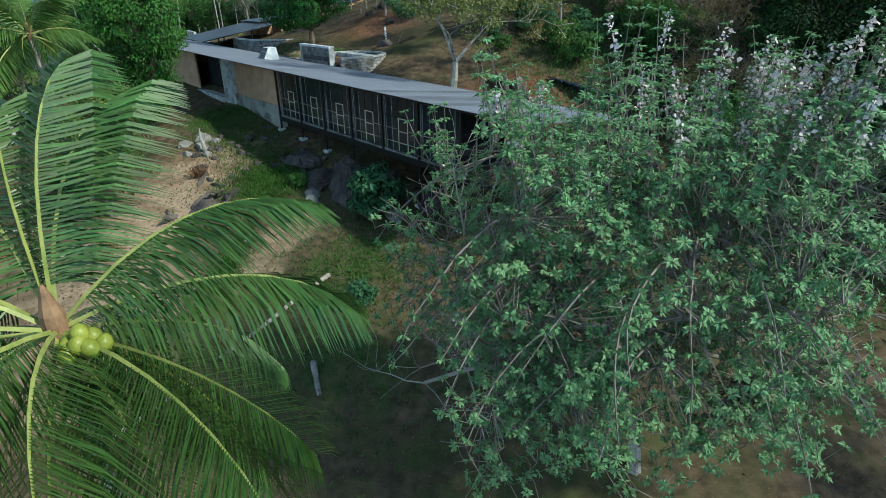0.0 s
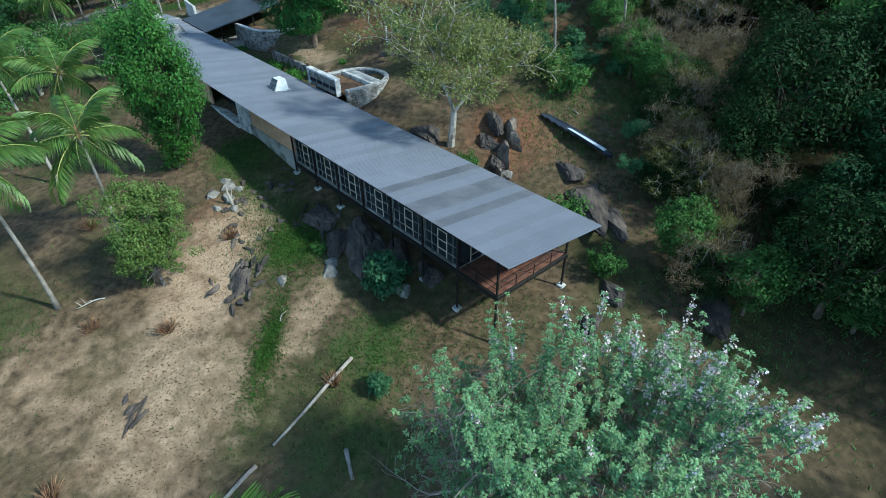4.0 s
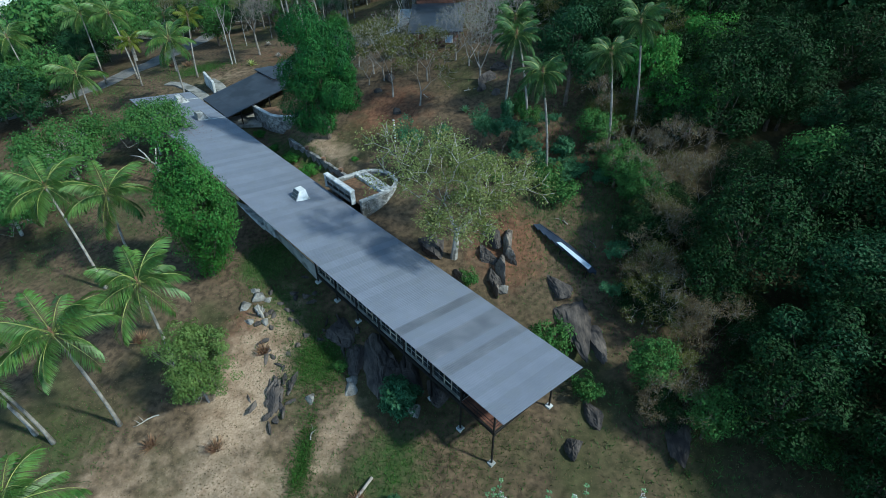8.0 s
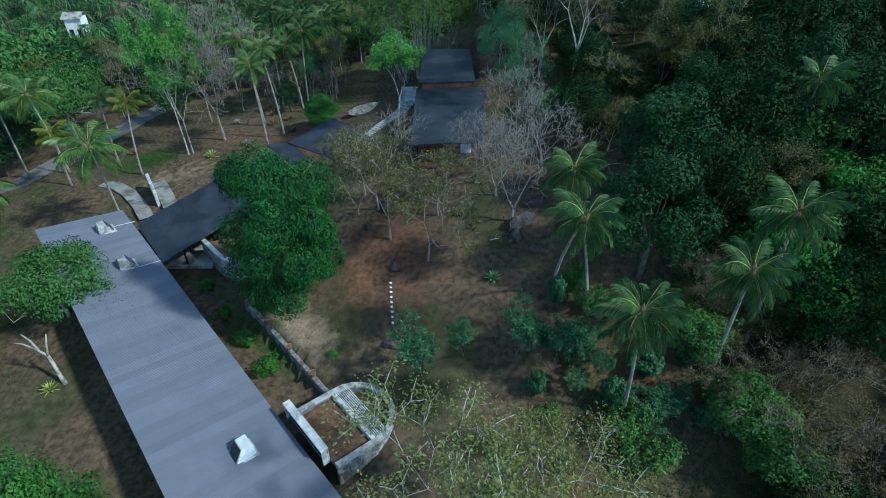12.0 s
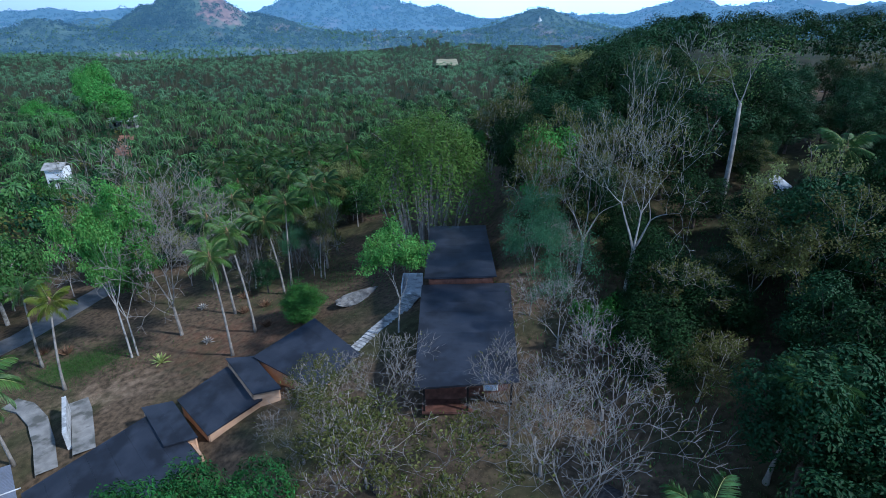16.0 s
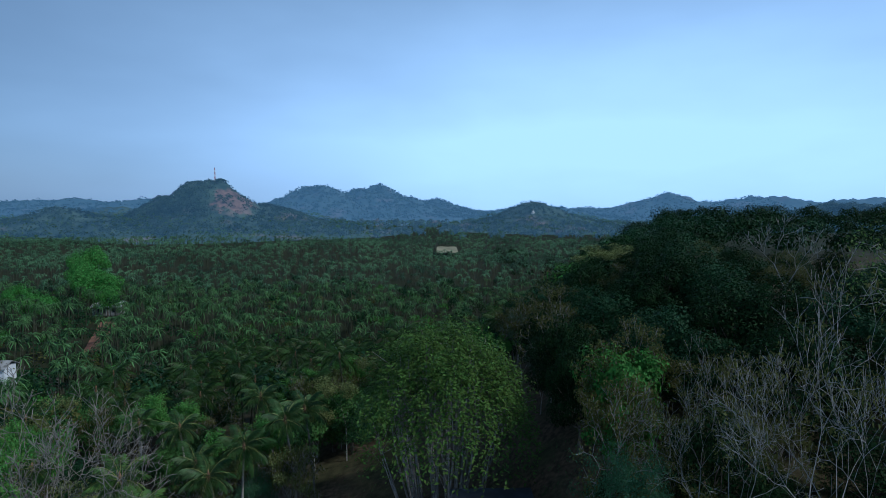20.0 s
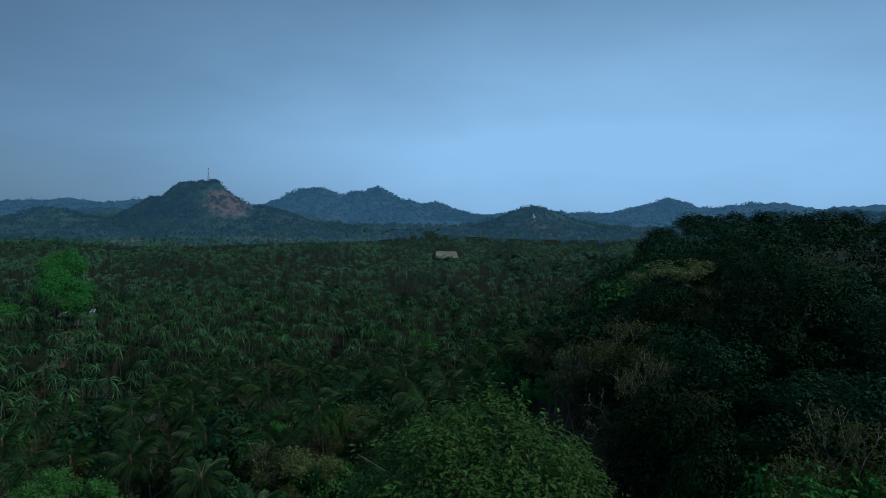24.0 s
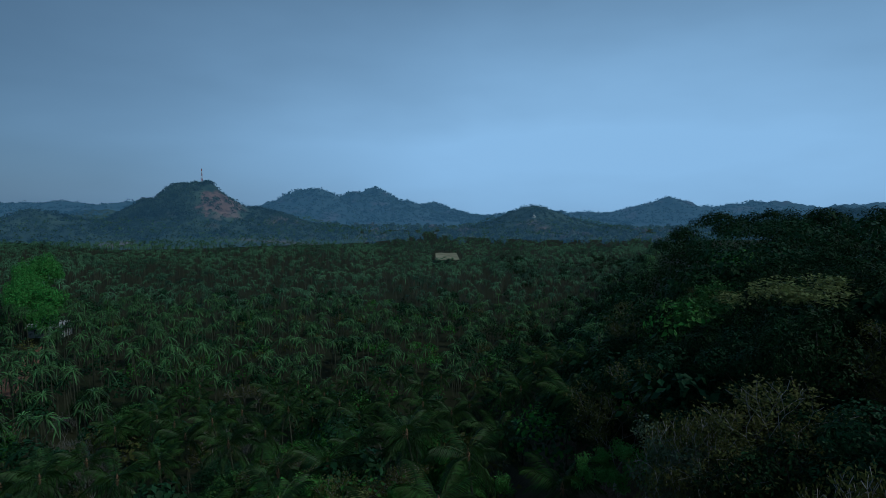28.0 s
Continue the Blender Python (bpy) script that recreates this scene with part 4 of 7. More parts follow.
def build_shed():
    s = thing("hillside_shelter", pose(0, 0, 0), "long low shelter with a dark blue roof and pale sheet", "shelter")
    a, b = np.array([10.6, 54.8]), np.array([15.7, 47.0])
    d = (b - a) / np.linalg.norm(b - a)
    n = np.array([-d[1], d[0]]) * -1
    def at(t, w, z):
        q = a + (b - a) * t + n * w
        return (q[0], q[1], z)
    bow = lambda t: 0.35 + 0.75 * math.sin(math.pi * min(1.0, 0.1 + 0.85 * t)) * (0.55 + 0.45 * t)
    for k in range(9):
        t0, t1 = k / 9, (k + 1) / 9 - 0.001
        part("roof_panel", slab(bmesh.new(), [at(t0, -bow(t0), 13.15 - 1.05 * t0), at(t1, -bow(t1), 13.15 - 1.05 * t1), at(t1, 0.62, 13.45 - 0.95 * t1), at(t0, 0.40, 13.45 - 0.95 * t0)], 0.1), SOLAR, s, "dark blue roof sheet")
        part("fascia", slab(bmesh.new(), [at(t0, -bow(t0) - 0.10, 13.2 - 1.05 * t0), at(t1, -bow(t1) - 0.10, 13.2 - 1.05 * t1), at(t1, -bow(t1) - 0.004, 13.2 - 1.05 * t1), at(t0, -bow(t0) - 0.004, 13.2 - 1.05 * t0)], 0.45), SOLAR, s, "dark edge board")
    bm = slab(bmesh.new(), [at(0.42, -0.30, 12.92), at(0.92, -0.52, 12.40), at(0.97, 0.52, 12.72), at(0.42, 0.36, 13.16)], 0.03)
    part("translucent_sheet", bm, SHEET, s, "pale blue translucent sheet")
    for t in (0.06, 0.5, 0.94):
        for w in (-0.4, 0.4):
            x, y, z = at(t, w, 13.0 - 1.0 * t)
            box_part("post", (x - .05, x + .05, y - .05, y + .05, ground_z(x, y) - .4, z), STEEL, s)


build_shed()


def build_lean_to():
    x, y = 35.6, 116.8
    z = ground_z(x, y)
    s = thing("lean_to", pose(x, y, z, 0, 0, 25), "small lean-to with a slanted grey sheet roof on the slope", "shelter")
    part("roof_panel", slab(bmesh.new(), [(-1.0, -1.2, 1.7), (1.0, -1.2, 2.0), (1.0, 1.0, 2.9), (-1.0, 1.0, 2.6)], 0.06), PALE, s, "slanted grey sheet")
    for px, py, top in ((-0.9, -1.05, 1.7), (0.9, -1.05, 1.95), (0.9, 0.85, 2.75), (-0.9, 0.85, 2.5)):
        box_part("post", (px - .05, px + .05, py - .05, py + .05, -0.5, top), BARK, s)
    box_part("back_wall", (-0.85, 0.85, 0.72, 0.78, -0.3, 2.45), TIMBER, s)


build_lean_to()


# ---- rubble stones of the court and the curved wall ----
def stone_mesh(seed):
    a = random.Random(seed)
    bm = bmesh.new()
    ring = []
    for k in range(7):
        w = 6.283 * k / 7 + a.uniform(-.25, .25)
        ring.append((0.5 * math.cos(w) * a.uniform(.8, 1.05), 0.5 * math.sin(w) * a.uniform(.8, 1.05)))
    low = [bm.verts.new((x, -0.6, z)) for x, z in ring]
    mid = [bm.verts.new((x, 0.3, z)) for x, z in ring]
    top = [bm.verts.new((x * 0.75, 0.5, z * 0.75)) for x, z in ring]
    for p, q in ((low, mid), (mid, top)):
        for k in range(7):
            j = (k + 1) % 7
            bm.faces.new((p[k], p[j], q[j], q[k]))
    bm.faces.new(top)
    bmesh.ops.recalc_face_normals(bm, faces=bm.faces)
    me = bpy.data.meshes.new("stone")
    bm.to_mesh(me)
    bm.free()
    me.materials.append(RUBBLE)
    return me


RUBBLE = material("rubble_stone", (0.13, 0.128, 0.125), (0.36, 0.35, 0.335), 1.6, 0.9, 0, 0.8, 12, 0.3, stain=(0.09, 0.09, 0.08), stain_scale=0.9)
STONES = [stone_mesh(k) for k in range(6)]


def face_stones(parent, pts, z0, z1, seed, most):
    """Stones laid over the outer face of a wall; pts run with the outside on their right."""
    a = random.Random(seed)
    made = 0
    for (x0, y0), (x1, y1) in zip(pts[:-1], pts[1:]):
        L = math.hypot(x1 - x0, y1 - y0)
        yaw = math.degrees(math.atan2(y1 - y0, x1 - x0)) + 180
        z = z0
        while z < z1 - 0.1:
            h = min(a.uniform(0.24, 0.36), z1 - z)
            s = a.uniform(-0.15, 0.0)
            while s < L - 0.1 and made < most:
                w = a.uniform(0.3, 0.55)
                t = min((s + w / 2) / L, 0.99)
                under("stone", STONES[a.randrange(6)], parent, pose(x0 + (x1 - x0) * t, y0 + (y1 - y0) * t, z + h / 2, 0, 0, yaw) @ Matrix.Diagonal((w * 1.05, 0.09, h * 1.08, 1)))
                s += w
                made += 1
            z += h


court = bpy.data.objects["walled_court"]
arc = [(9.9, 32.93), (13.6, 32.73)] + [(13.6 + 3.28 * math.sin(math.pi * k / 12), 36.15 - 3.43 * math.cos(math.pi * k / 12)) for k in range(1, 12)]
face_stones(court, arc, 12.0, 14.72, 5, 290)
bend = bpy.data.objects["curved_wall"]
arc = [(-31.4, 88.3)] + [(-24.9 + 4.8 * math.cos(radians(225 + 150 * k / 12)), 88.0 + 4.6 * math.sin(radians(225 + 150 * k / 12))) for k in range(13)]
face_stones(bend, arc[1:], 12.3, 14.75, 6, 290)


# ---- palms ----
def frond_mesh(name, rng, length, pairs, rise, droop, mat, leaf=0.85, bend=1, broad=1.0, rib=None):
    """A feather leaf along +x: midrib and leaflets that hang from both sides."""
    s = np.linspace(0, 1, 9)
    curve = lambda q: np.stack([length * (q - 0.16 * droop * q ** 3), 0 * q, length * (rise * q - 0.55 * droop * q ** 2.2)], -1)
    V0, F0 = tube(curve(s), (0.035 if bend == 1 else 0.024) * (1.05 - s) * length / 4 + 0.006, 3, False)
    V, F = [V0], list(F0)
    k = len(V0)
    for i in range(pairs):
        q = 0.12 + 0.87 * i / (pairs - 1)
        p = curve(np.array([q]))[0]
        l = leaf * length / 4 * (math.sin(math.pi * (0.13 + 0.80 * q)) ** 0.8 + 0.12)
        for side in (1, -1):
            sweep = 0.55 + 0.5 * q + rng.uniform(-0.08, 0.08)
            hang = 0.75 + rng.uniform(-0.25, 0.6)
            d = np.array([sweep, side * 1.0, -hang * (0.6 if bend == 1 else 0.85)])
            d /= np.linalg.norm(d)
            w = broad * np.array([0.022, 0, 0.010]) * length / 4 * (62 / pairs) ** 0.6
            if bend == 1:
                m, e = p + d * l * 0.5 + w, p + d * l + np.array([0, 0, -0.28 * l])
                V.append(np.array([p, p + d * l * 0.5 - w, e, m]))
                F.append((k, k + 1, k + 2, k + 3))
                k += 4
            else:
                m, e = p + d * l * 0.55, p + d * l * 0.92 + np.array([0, 0, -0.36 * l])
                V.append(np.array([p - w * 0.6, p + w * 0.6, m + w, m - w, e]))
                F += [(k, k + 1, k + 2, k + 3), (k + 3, k + 2, k + 4)]
                k += 5
    me = bpy.data.meshes.new(name)
    me.from_pydata(np.concatenate(V).tolist(), [], F)
    me.materials.append(mat)
    me.materials.append(rib or RACHIS)
    idx = np.zeros(len(F), int)
    idx[:len(F0)] = 1
    me.polygons.foreach_set("material_index", idx)
    return me


RNG = np.random.default_rng(7)
FRONDS = [frond_mesh("frond", RNG, 4.0, 44, r, d, FROND, 1.05, 1, 1.6) for r, d in ((0.55, 0.9), (0.35, 0.85), (0.15, 0.8))]
SHADED_FRONDS = [frond_mesh("frond", RNG, 4.0, 38, r, d, FROND_SHADE, 1.2, 1, 1.7) for r, d in ((0.55, 0.9), (0.35, 0.85), (0.15, 0.8))]
YELLOWS = [frond_mesh("frond", RNG, 4.0, 38, r, d, FROND_YELLOW, 1.2, 1, 1.9) for r, d in ((0.55, 0.9), (0.35, 0.85), (0.15, 0.8))]
BIG_FRONDS = [frond_mesh("frond", RNG, 4.4, 92, r, d, FROND_NEAR, 1.0, 2, 0.88) for r, d in ((0.7, 1.0), (0.5, 0.95), (0.32, 0.9))]
GROVE_FRONDS = [frond_mesh("frond", RNG, 4.0, 24, r, d, GROVE_FROND, 1.0, 1, 1.3, GROVE_FROND) for r, d in ((0.55, 0.9), (0.35, 0.9), (0.15, 0.85))]
NUT_V, NUT_F = tube([(0, 0, -0.15), (0, 0, -0.12), (0, 0, -0.04), (0, 0, 0.05), (0, 0, 0.12), (0, 0, 0.15)], [0.03, 0.09, 0.125, 0.12, 0.075, 0.02], 8)
NUT_MESH = mesh_of("coconut", NUT_V, NUT_F, NUT, True)


def build_palm(x, y, height, lean=(0.0, 0.0), size=1.0, kind=0, count=17, nuts=0, group="coconut palms", seed=0, base=None):
    rng = np.random.default_rng(seed + int(abs(x) * 31 + abs(y) * 17))
    z = ground_z(x, y) if base is None else base
    label = {0: "tall coconut palm with a pale leaning trunk and green fronds", 1: "slender palm with bright yellow-green fronds", 2: "coconut palm with broad fronds and green coconuts", 3: "coconut palm in the grove on the plain", 4: "tall coconut palm with a pale thin trunk and fronds coloured as in shade"}[kind]
    p = thing("coconut_palm", pose(x, y, z), label, "palm", group)
    s = np.linspace(0, 1, 9)
    top = np.array([lean[0], lean[1], height])
    line = np.stack([lean[0] * s ** 1.6, lean[1] * s ** 1.6, -0.3 + (height + 0.3) * s], -1)
    rad = 0.17 - 0.075 * s + 0.10 * np.exp(-s * 22)
    V, F = tube(line, rad, 8)
    under("trunk", mesh_of("trunk", V, F, PALM_BARK if kind != 3 else SHADED_BARK, True), p)
    V, F = tube([top + np.array([0, 0, d]) for d in (-0.5, -0.1, 0.35, 0.8)], [0.12, 0.2, 0.16, 0.03], 8)
    under("heart", mesh_of("heart", V, F, DRY), p, None, "fibrous brown leaf bases")
    pool = {0: FRONDS, 1: YELLOWS, 2: BIG_FRONDS, 3: GROVE_FRONDS, 4: SHADED_FRONDS}[kind]
    # the near palm: erect young leaves behind, long arching ones to the front
    crown = ((96, -45, 0, 1.0), (72, -38, 0, 0.95), (118, -34, 0, 0.95), (150, -20, 0, 1.0), (176, -8, 1, 1.05), (27, -20, 1, 0.95), (11, 2, 1, 1.0), (-9, 15, 2, 0.95), (-26, 12, 2, 1.08), (-40, 20, 2, 1.0), (-58, 6, 1, 1.05), (-86, 0, 1, 1.05), (-112, 12, 2, 1.0), (-70, 30, 2, 1.0),
             (-136, -4, 1, 1.0), (-160, 10, 2, 1.05), (198, -16, 1, 1.0), (165, 22, 2, 1.0), (40, 24, 2, 0.85), (100, 26, 2, 0.8), (-8, 34, 2, 0.9)) if kind == 2 else ()
    for turn, dip, shape, k in crown:
        m = pose(*top, 0, 0, turn + rng.uniform(-4, 4)) @ pose(0, 0, 0.05, 0, dip, 0) @ pose(0, 0, 0, rng.uniform(-16, 16)) @ Matrix.Diagonal((k * size, k * size, k * size, 1))
        under("frond", pool[shape], p, m)
    for i in range(0 if crown else count):
        ring = i / count
        pitch = -62 + 82 * ring + rng.uniform(-8, 8) if kind != 2 else -60 + 70 * ring + rng.uniform(-7, 7)
        yaw = i * 137.5 + rng.uniform(-12, 12)
        k = size * rng.uniform(0.85, 1.08)
        m = pose(*top, 0, 0, yaw) @ pose(0, 0, 0.05, 0, pitch + (25 if kind != 2 else 18), 0) @ pose(0, 0, 0, rng.uniform(-14, 14)) @ Matrix.Diagonal((k, k, k, 1))
        under("frond", pool[0 if ring < 0.35 else (1 if ring < 0.7 else 2)], p, m)
    for i in range(nuts):
        w = 2.4 * i
        r = 0.26 * math.sqrt(i / nuts)
        spot = top + np.array([0.62 + r * math.cos(w), -0.40 + r * math.sin(w), 0.26 - 0.9 * r])
        under("coconut", NUT_MESH, p, Matrix.Translation(spot) @ pose(0, 0, 0, rng.uniform(-30, 30), rng.uniform(-30, 30)), "green coconut")
    return p


# the near palm beside the flight's start, then those on the slope and behind
build_palm(-5.2, 6.1, 16.1 - ground_z(-5.2, 6.1), (-0.4, 0.6), 1.15, 2, 28, 9)
PALMS = [(-29.9, 32.4, 13.2, 0.4, -1.6), (-26.2, 37.6, 10.6, -0.8, 0.8), (-37.2, 53.0, 9.0, -0.5, 1.4), (-39.0, 49.6, 11.0, -4.5, 4.0), (-35.3, 30.9, 12.5, -1.5, -1.0), (-37.3, 31.7, 11.0, -3.5, 0.5), (-30.0, 20.5, 9.5, 0.2, 0.3),
         (-78.2, 104.2, 13.0, -3.0, 3.0), (-69.1, 112.4, 13.5, -1.0, 1.5), (-62.5, 112.7, 12.5, -2.0, 1.0), (-64.4, 97.0, 7.5, 0.5, -0.5), (-46.6, 97.6, 11.4, 1.0, -2.1)]
for k, (x, y, hgt, lx, ly) in enumerate(PALMS):
    build_palm(x, y, hgt, (lx, ly), 1.28, 0, 18, 0, seed=k)
for k, (x, y, hgt, lx, ly) in enumerate([(-48.6, 109.1, 11.2, 0.7, 1.2), (-55.0, 114.4, 10.8, 0.4, 0.4), (-59.5, 108.0, 8.6, 0.3, 0.2)]):
    build_palm(x, y, hgt, (lx, ly), 0.7, 1 if k != 1 else 0, 15, 0, "young palms by the path", seed=40 + k)
for k, (x, y, hgt, lx, ly) in enumerate([(-29.1, 112.0, 13.3, -0.45, -0.2), (-28.0, 117.4, 14.2, -1.25, -0.5), (-32.9, 123.5, 14.6, -1.2, -0.6), (-26.9, 127.9, 11.8, -1.4, -0.5), (-31.8, 132.5, 11.2, 0.0, 0.0), (-26.6, 130.8, 13.3, 0.5, 0.2), (-21.9, 135.7, 13.7, -1.2, -0.3),
                                         (-21.2, 141.1, 12.8, -1.1, -0.3), (-29.6, 151.5, 12.4, -1.4, -0.4), (-45.0, 146.0, 12.0, -0.7, 0.8), (-52.0, 136.0, 11.0, -0.4, 0.8), (-37.5, 143.0, 12.0, -1.0, 0.0)]):
    build_palm(x, y, hgt, (lx, ly), 0.78, 0 if k < 3 else 4, 20, 0, "palms behind the porch lawn", seed=60 + k)
for k, (x, y, hgt, lx, ly) in enumerate([(8.3, 73.0, 12.5, 0.0, -6.6), (11.2, 71.0, 12.9, -2.2, 3.0), (12.6, 61.6, 14.6, -2.4, -3.4), (20.8, 65.0, 14.0, -3.0, -4.2), (24.5, 67.5, 15.6, -3.2, -3.8), (33.0, 84.0, 11.0, -1.0, -2.0), (19.0, 84.0, 9.0, 0.3, -1.2), (36.0, 108.0, 10.0, -1.0, -1.0), (44.0, 112.0, 11.0, 0.0, -1.0)]):
    build_palm(x, y, hgt, (lx, ly), 0.78, 4, 24, 0, "palms on the hill side", seed=90 + k)


def grove():
    """Palms at the near edge of the plain, each with feather fronds."""
    rng = np.random.default_rng(71)
    spots = []
    while len(spots) < 84:
        x, y = rng.uniform(-75, 16), rng.uniform(158, 262)
        if all((x - a) ** 2 + (y - b) ** 2 > 30 for a, b in spots) and ground_z(x, y) < 22 and math.hypot(x + 5.5, y - 141) > 15:
            spots.append((x, y))
    for k, (x, y) in enumerate(spots):
        build_palm(x, y, rng.uniform(9.5, 14), (rng.normal() * 1.0, rng.normal() * 1.0), rng.uniform(0.95, 1.15), 3, 17, 0, "palms of the near grove", seed=200 + k)


# ---- broad-leaved trees ----
def make_kind(name, seed, height, fork, leaf_mat, bark_mat, levels=4, kids=(3, 3), per=16, leaf=0.32, radius=0.75, spread=0.75, up=0.25, shrink=0.70, thick=0.16, ratio=0.5, keep=1.0, least=0.0):
    """Trunk and crown meshes of one growth form, with its height and width."""
    rng = np.random.default_rng(seed)
    segs, tips = grow(rng, height, fork, levels, kids, spread, up, shrink, thick)
    segs = [(p, q, max(a, least), max(b, least), n) for p, q, a, b, n in segs]
    V, F = segments_mesh(segs)
    trunk = mesh_of(name + "_trunk", V, F, bark_mat, False)
    P = np.array([t[0] for t in tips])
    high, wide = np.percentile(P[:, 2], 98) + radius * 0.5, 2 * np.percentile(np.hypot(P[:, 0], P[:, 1]), 90) + radius
    crown = None
    if per:
        tips = [t for t in tips if rng.random() < keep]
        C, off = crown_points(rng, tips, per, radius)
        V, F = leaves(rng, C, leaf, 0.35, ratio, off * 0.8)
        crown = mesh_of(name + "_crown", V, F, leaf_mat)
    return trunk, crown, high, wide


def dense_kind(name, seed, height, width, base, leaf_mat, bark_mat, clumps=150, per=70, leaf=0.4, thick=0.3, lump=0.16, ratio=0.5, flat=1.0):
    """A full crown of leaf clumps over forked limbs; base: height of the crown's underside."""
    rng = np.random.default_rng(seed)
    R, H = width / 2, (height - base) / 2
    ph = rng.uniform(0, 6.28, 4)
    d = rng.normal(size=(clumps, 3))
    d /= np.linalg.norm(d, axis=1)[:, None]
    swell = 1 + 0.17 * np.sin(d[:, 0] * 4 + ph[0]) + 0.15 * np.sin(d[:, 1] * 5 + ph[1]) + 0.13 * np.sin(d[:, 2] * 6 + ph[2])
    P = d * (swell * rng.uniform(0.3, 1.0, clumps) ** 0.5 * 0.86)[:, None] * np.array([R, R, H]) + np.array([0, 0, base + H])
    cr = width * lump * rng.uniform(0.6, 1.15, clumps)
    off = rng.normal(size=(clumps, per, 3))
    off /= np.linalg.norm(off, axis=2)[:, :, None]
    off[:, :, 2] = off[:, :, 2] * 0.7 + 0.12
    C = P[:, None, :] + off * (cr[:, None] * rng.uniform(0.55, 1.0, (clumps, per)))[:, :, None]
    away = (P - np.array([0, 0, base + H])) / np.array([R, R, H])
    V, F = leaves(rng, C.reshape(-1, 3), leaf, 0.3, ratio, None, off.reshape(-1, 3) * 0.8 + np.repeat(away, per, axis=0) * 0.5)
    crown = mesh_of(name + "_crown", V, F, leaf_mat)
    fork = np.array([rng.normal() * 0.2, rng.normal() * 0.2, base + H * 0.25])
    segs = [(np.array([0, 0, -0.5]), fork * np.array([0.4, 0.4, 0.5]), thick * 1.15, thick, 8), (fork * np.array([0.4, 0.4, 0.5]), fork, thick, thick * 0.85, 8)]
    for k in range(0, clumps, 2):
        mid = fork + (P[k] - fork) * 0.5 + rng.normal(size=3) * 0.06 * width
        mid[2] -= 0.1 * H
        r = thick * (0.42 if k % 8 == 0 else 0.16)
        segs += [(fork, mid, r, r * 0.6, 5), (mid, P[k], r * 0.6, r * 0.2, 4)]
    V, F = segments_mesh(segs)
    return mesh_of(name + "_trunk", V, F, bark_mat), crown, height, width


def lobed_kind(name, seed, height, width, base, leaf_mat, bark_mat, lobes, per, leaf, thick, swell=(0.155, 0.21), out=(0.52, 0.72), apart=0.76, core=0.0):
    """A crown of large rounded lobes with dark gaps between them."""
    rng = np.random.default_rng(seed)
    R, H = width / 2, (height - base) / 2
    d = rng.normal(size=(lobes * 20, 3))
    d /= np.linalg.norm(d, axis=1)[:, None]
    keep = []
    for e in d:
        if e[2] > -0.75 and all(np.dot(e, f) < apart for f in keep):
            keep.append(e)
        if len(keep) == lobes:
            break
    d = np.array(keep)
    P = d * np.array([R, R, H]) * rng.uniform(*out, len(d))[:, None] + np.array([0, 0, base + H])
    rad = width * rng.uniform(*swell, len(d))
    if core:
        P, rad = np.vstack([P, [[0, 0, base + H]], [[0, 0, base + H * 1.45]]]), np.append(rad, (width * core, width * core * 0.85))
    V0, F0, k0 = [], [], 0
    for p, r in zip(P, rad):
        o = rng.normal(size=(per, 3))
        o /= np.linalg.norm(o, axis=1)[:, None]
        bump = 1 + 0.16 * np.sin(o[:, 0] * 6 + p[0]) * np.sin(o[:, 1] * 7 + p[1]) + 0.1 * np.sin(o[:, 2] * 9)
        C = p + o * (r * bump * rng.uniform(0.78, 1.0, per))[:, None] * np.array([1, 1, 0.9])
        V, F = leaves(rng, C, leaf, 0.3, 0.45, None, o)
        V0.append(V)
        F0.append(F + k0)
        k0 += len(V)
    crown = mesh_of(name + "_crown", np.concatenate(V0), np.concatenate(F0), leaf_mat)
    fork = np.array([0.1, -0.1, base + H * 0.3])
    segs = [(np.array([0, 0, -0.5]), fork * 0.5, thick * 1.15, thick, 8), (fork * 0.5, fork, thick, thick * 0.85, 8)]
    for p in P:
        mid = (fork + p) / 2 + rng.normal(size=3) * 0.04 * width
        segs += [(fork, mid, thick * 0.4, thick * 0.25, 5), (mid, p, thick * 0.25, thick * 0.1, 4)]
    V, F = segments_mesh(segs)
    return mesh_of(name + "_trunk", V, F, bark_mat), crown, height, width


def plant(kind, x, y, height, width, turn, label, category="tree", group="", name="tree", sink=0.0):
    """A tree of that height and width, its foot on the ground."""
    trunk, crown, high, wide = kind
    t = thing(name, pose(x, y, ground_z(x, y) - sink, 0, 0, turn), label, category, group)
    m = Matrix.Diagonal((width / wide, width / wide, height / high, 1))
    under("trunk", trunk, t, m)
    if crown is not None:
        under("crown", crown, t, m)
    return t


LEAF_OLIVE = leaf_material("pale_olive_leaf", (0.17, 0.22, 0.06), (0.38, 0.42, 0.15), 0.35)
LEAF_OLIVE_DARK = leaf_material("olive_green_leaf", (0.10, 0.18, 0.04), (0.25, 0.36, 0.10), 0.3)
PALE_TWIG = material("bare_pale_twigs", (0.135, 0.124, 0.112), (0.28, 0.26, 0.24), 1.5, 0.9, 0, 0.4, 14, 0.15)
LEAF_MANGO = leaf_material("mango_leaf", (0.010, 0.066, 0.016), (0.070, 0.215, 0.045), 0.2, 0.4, 0.7, 0.12, 0.55)
MANGO = lobed_kind("mango", 11, 16, 13.5, -0.8, LEAF_MANGO, BARK, 22, 3300, 0.25, 0.4, (0.125, 0.20), (0.52, 0.86), 0.84, 0.26)
ROUND = dense_kind("round", 12, 14, 8.8, 0.6, LEAF_LEAFY, BARK, 320, 130, 0.24, 0.26, 0.15)
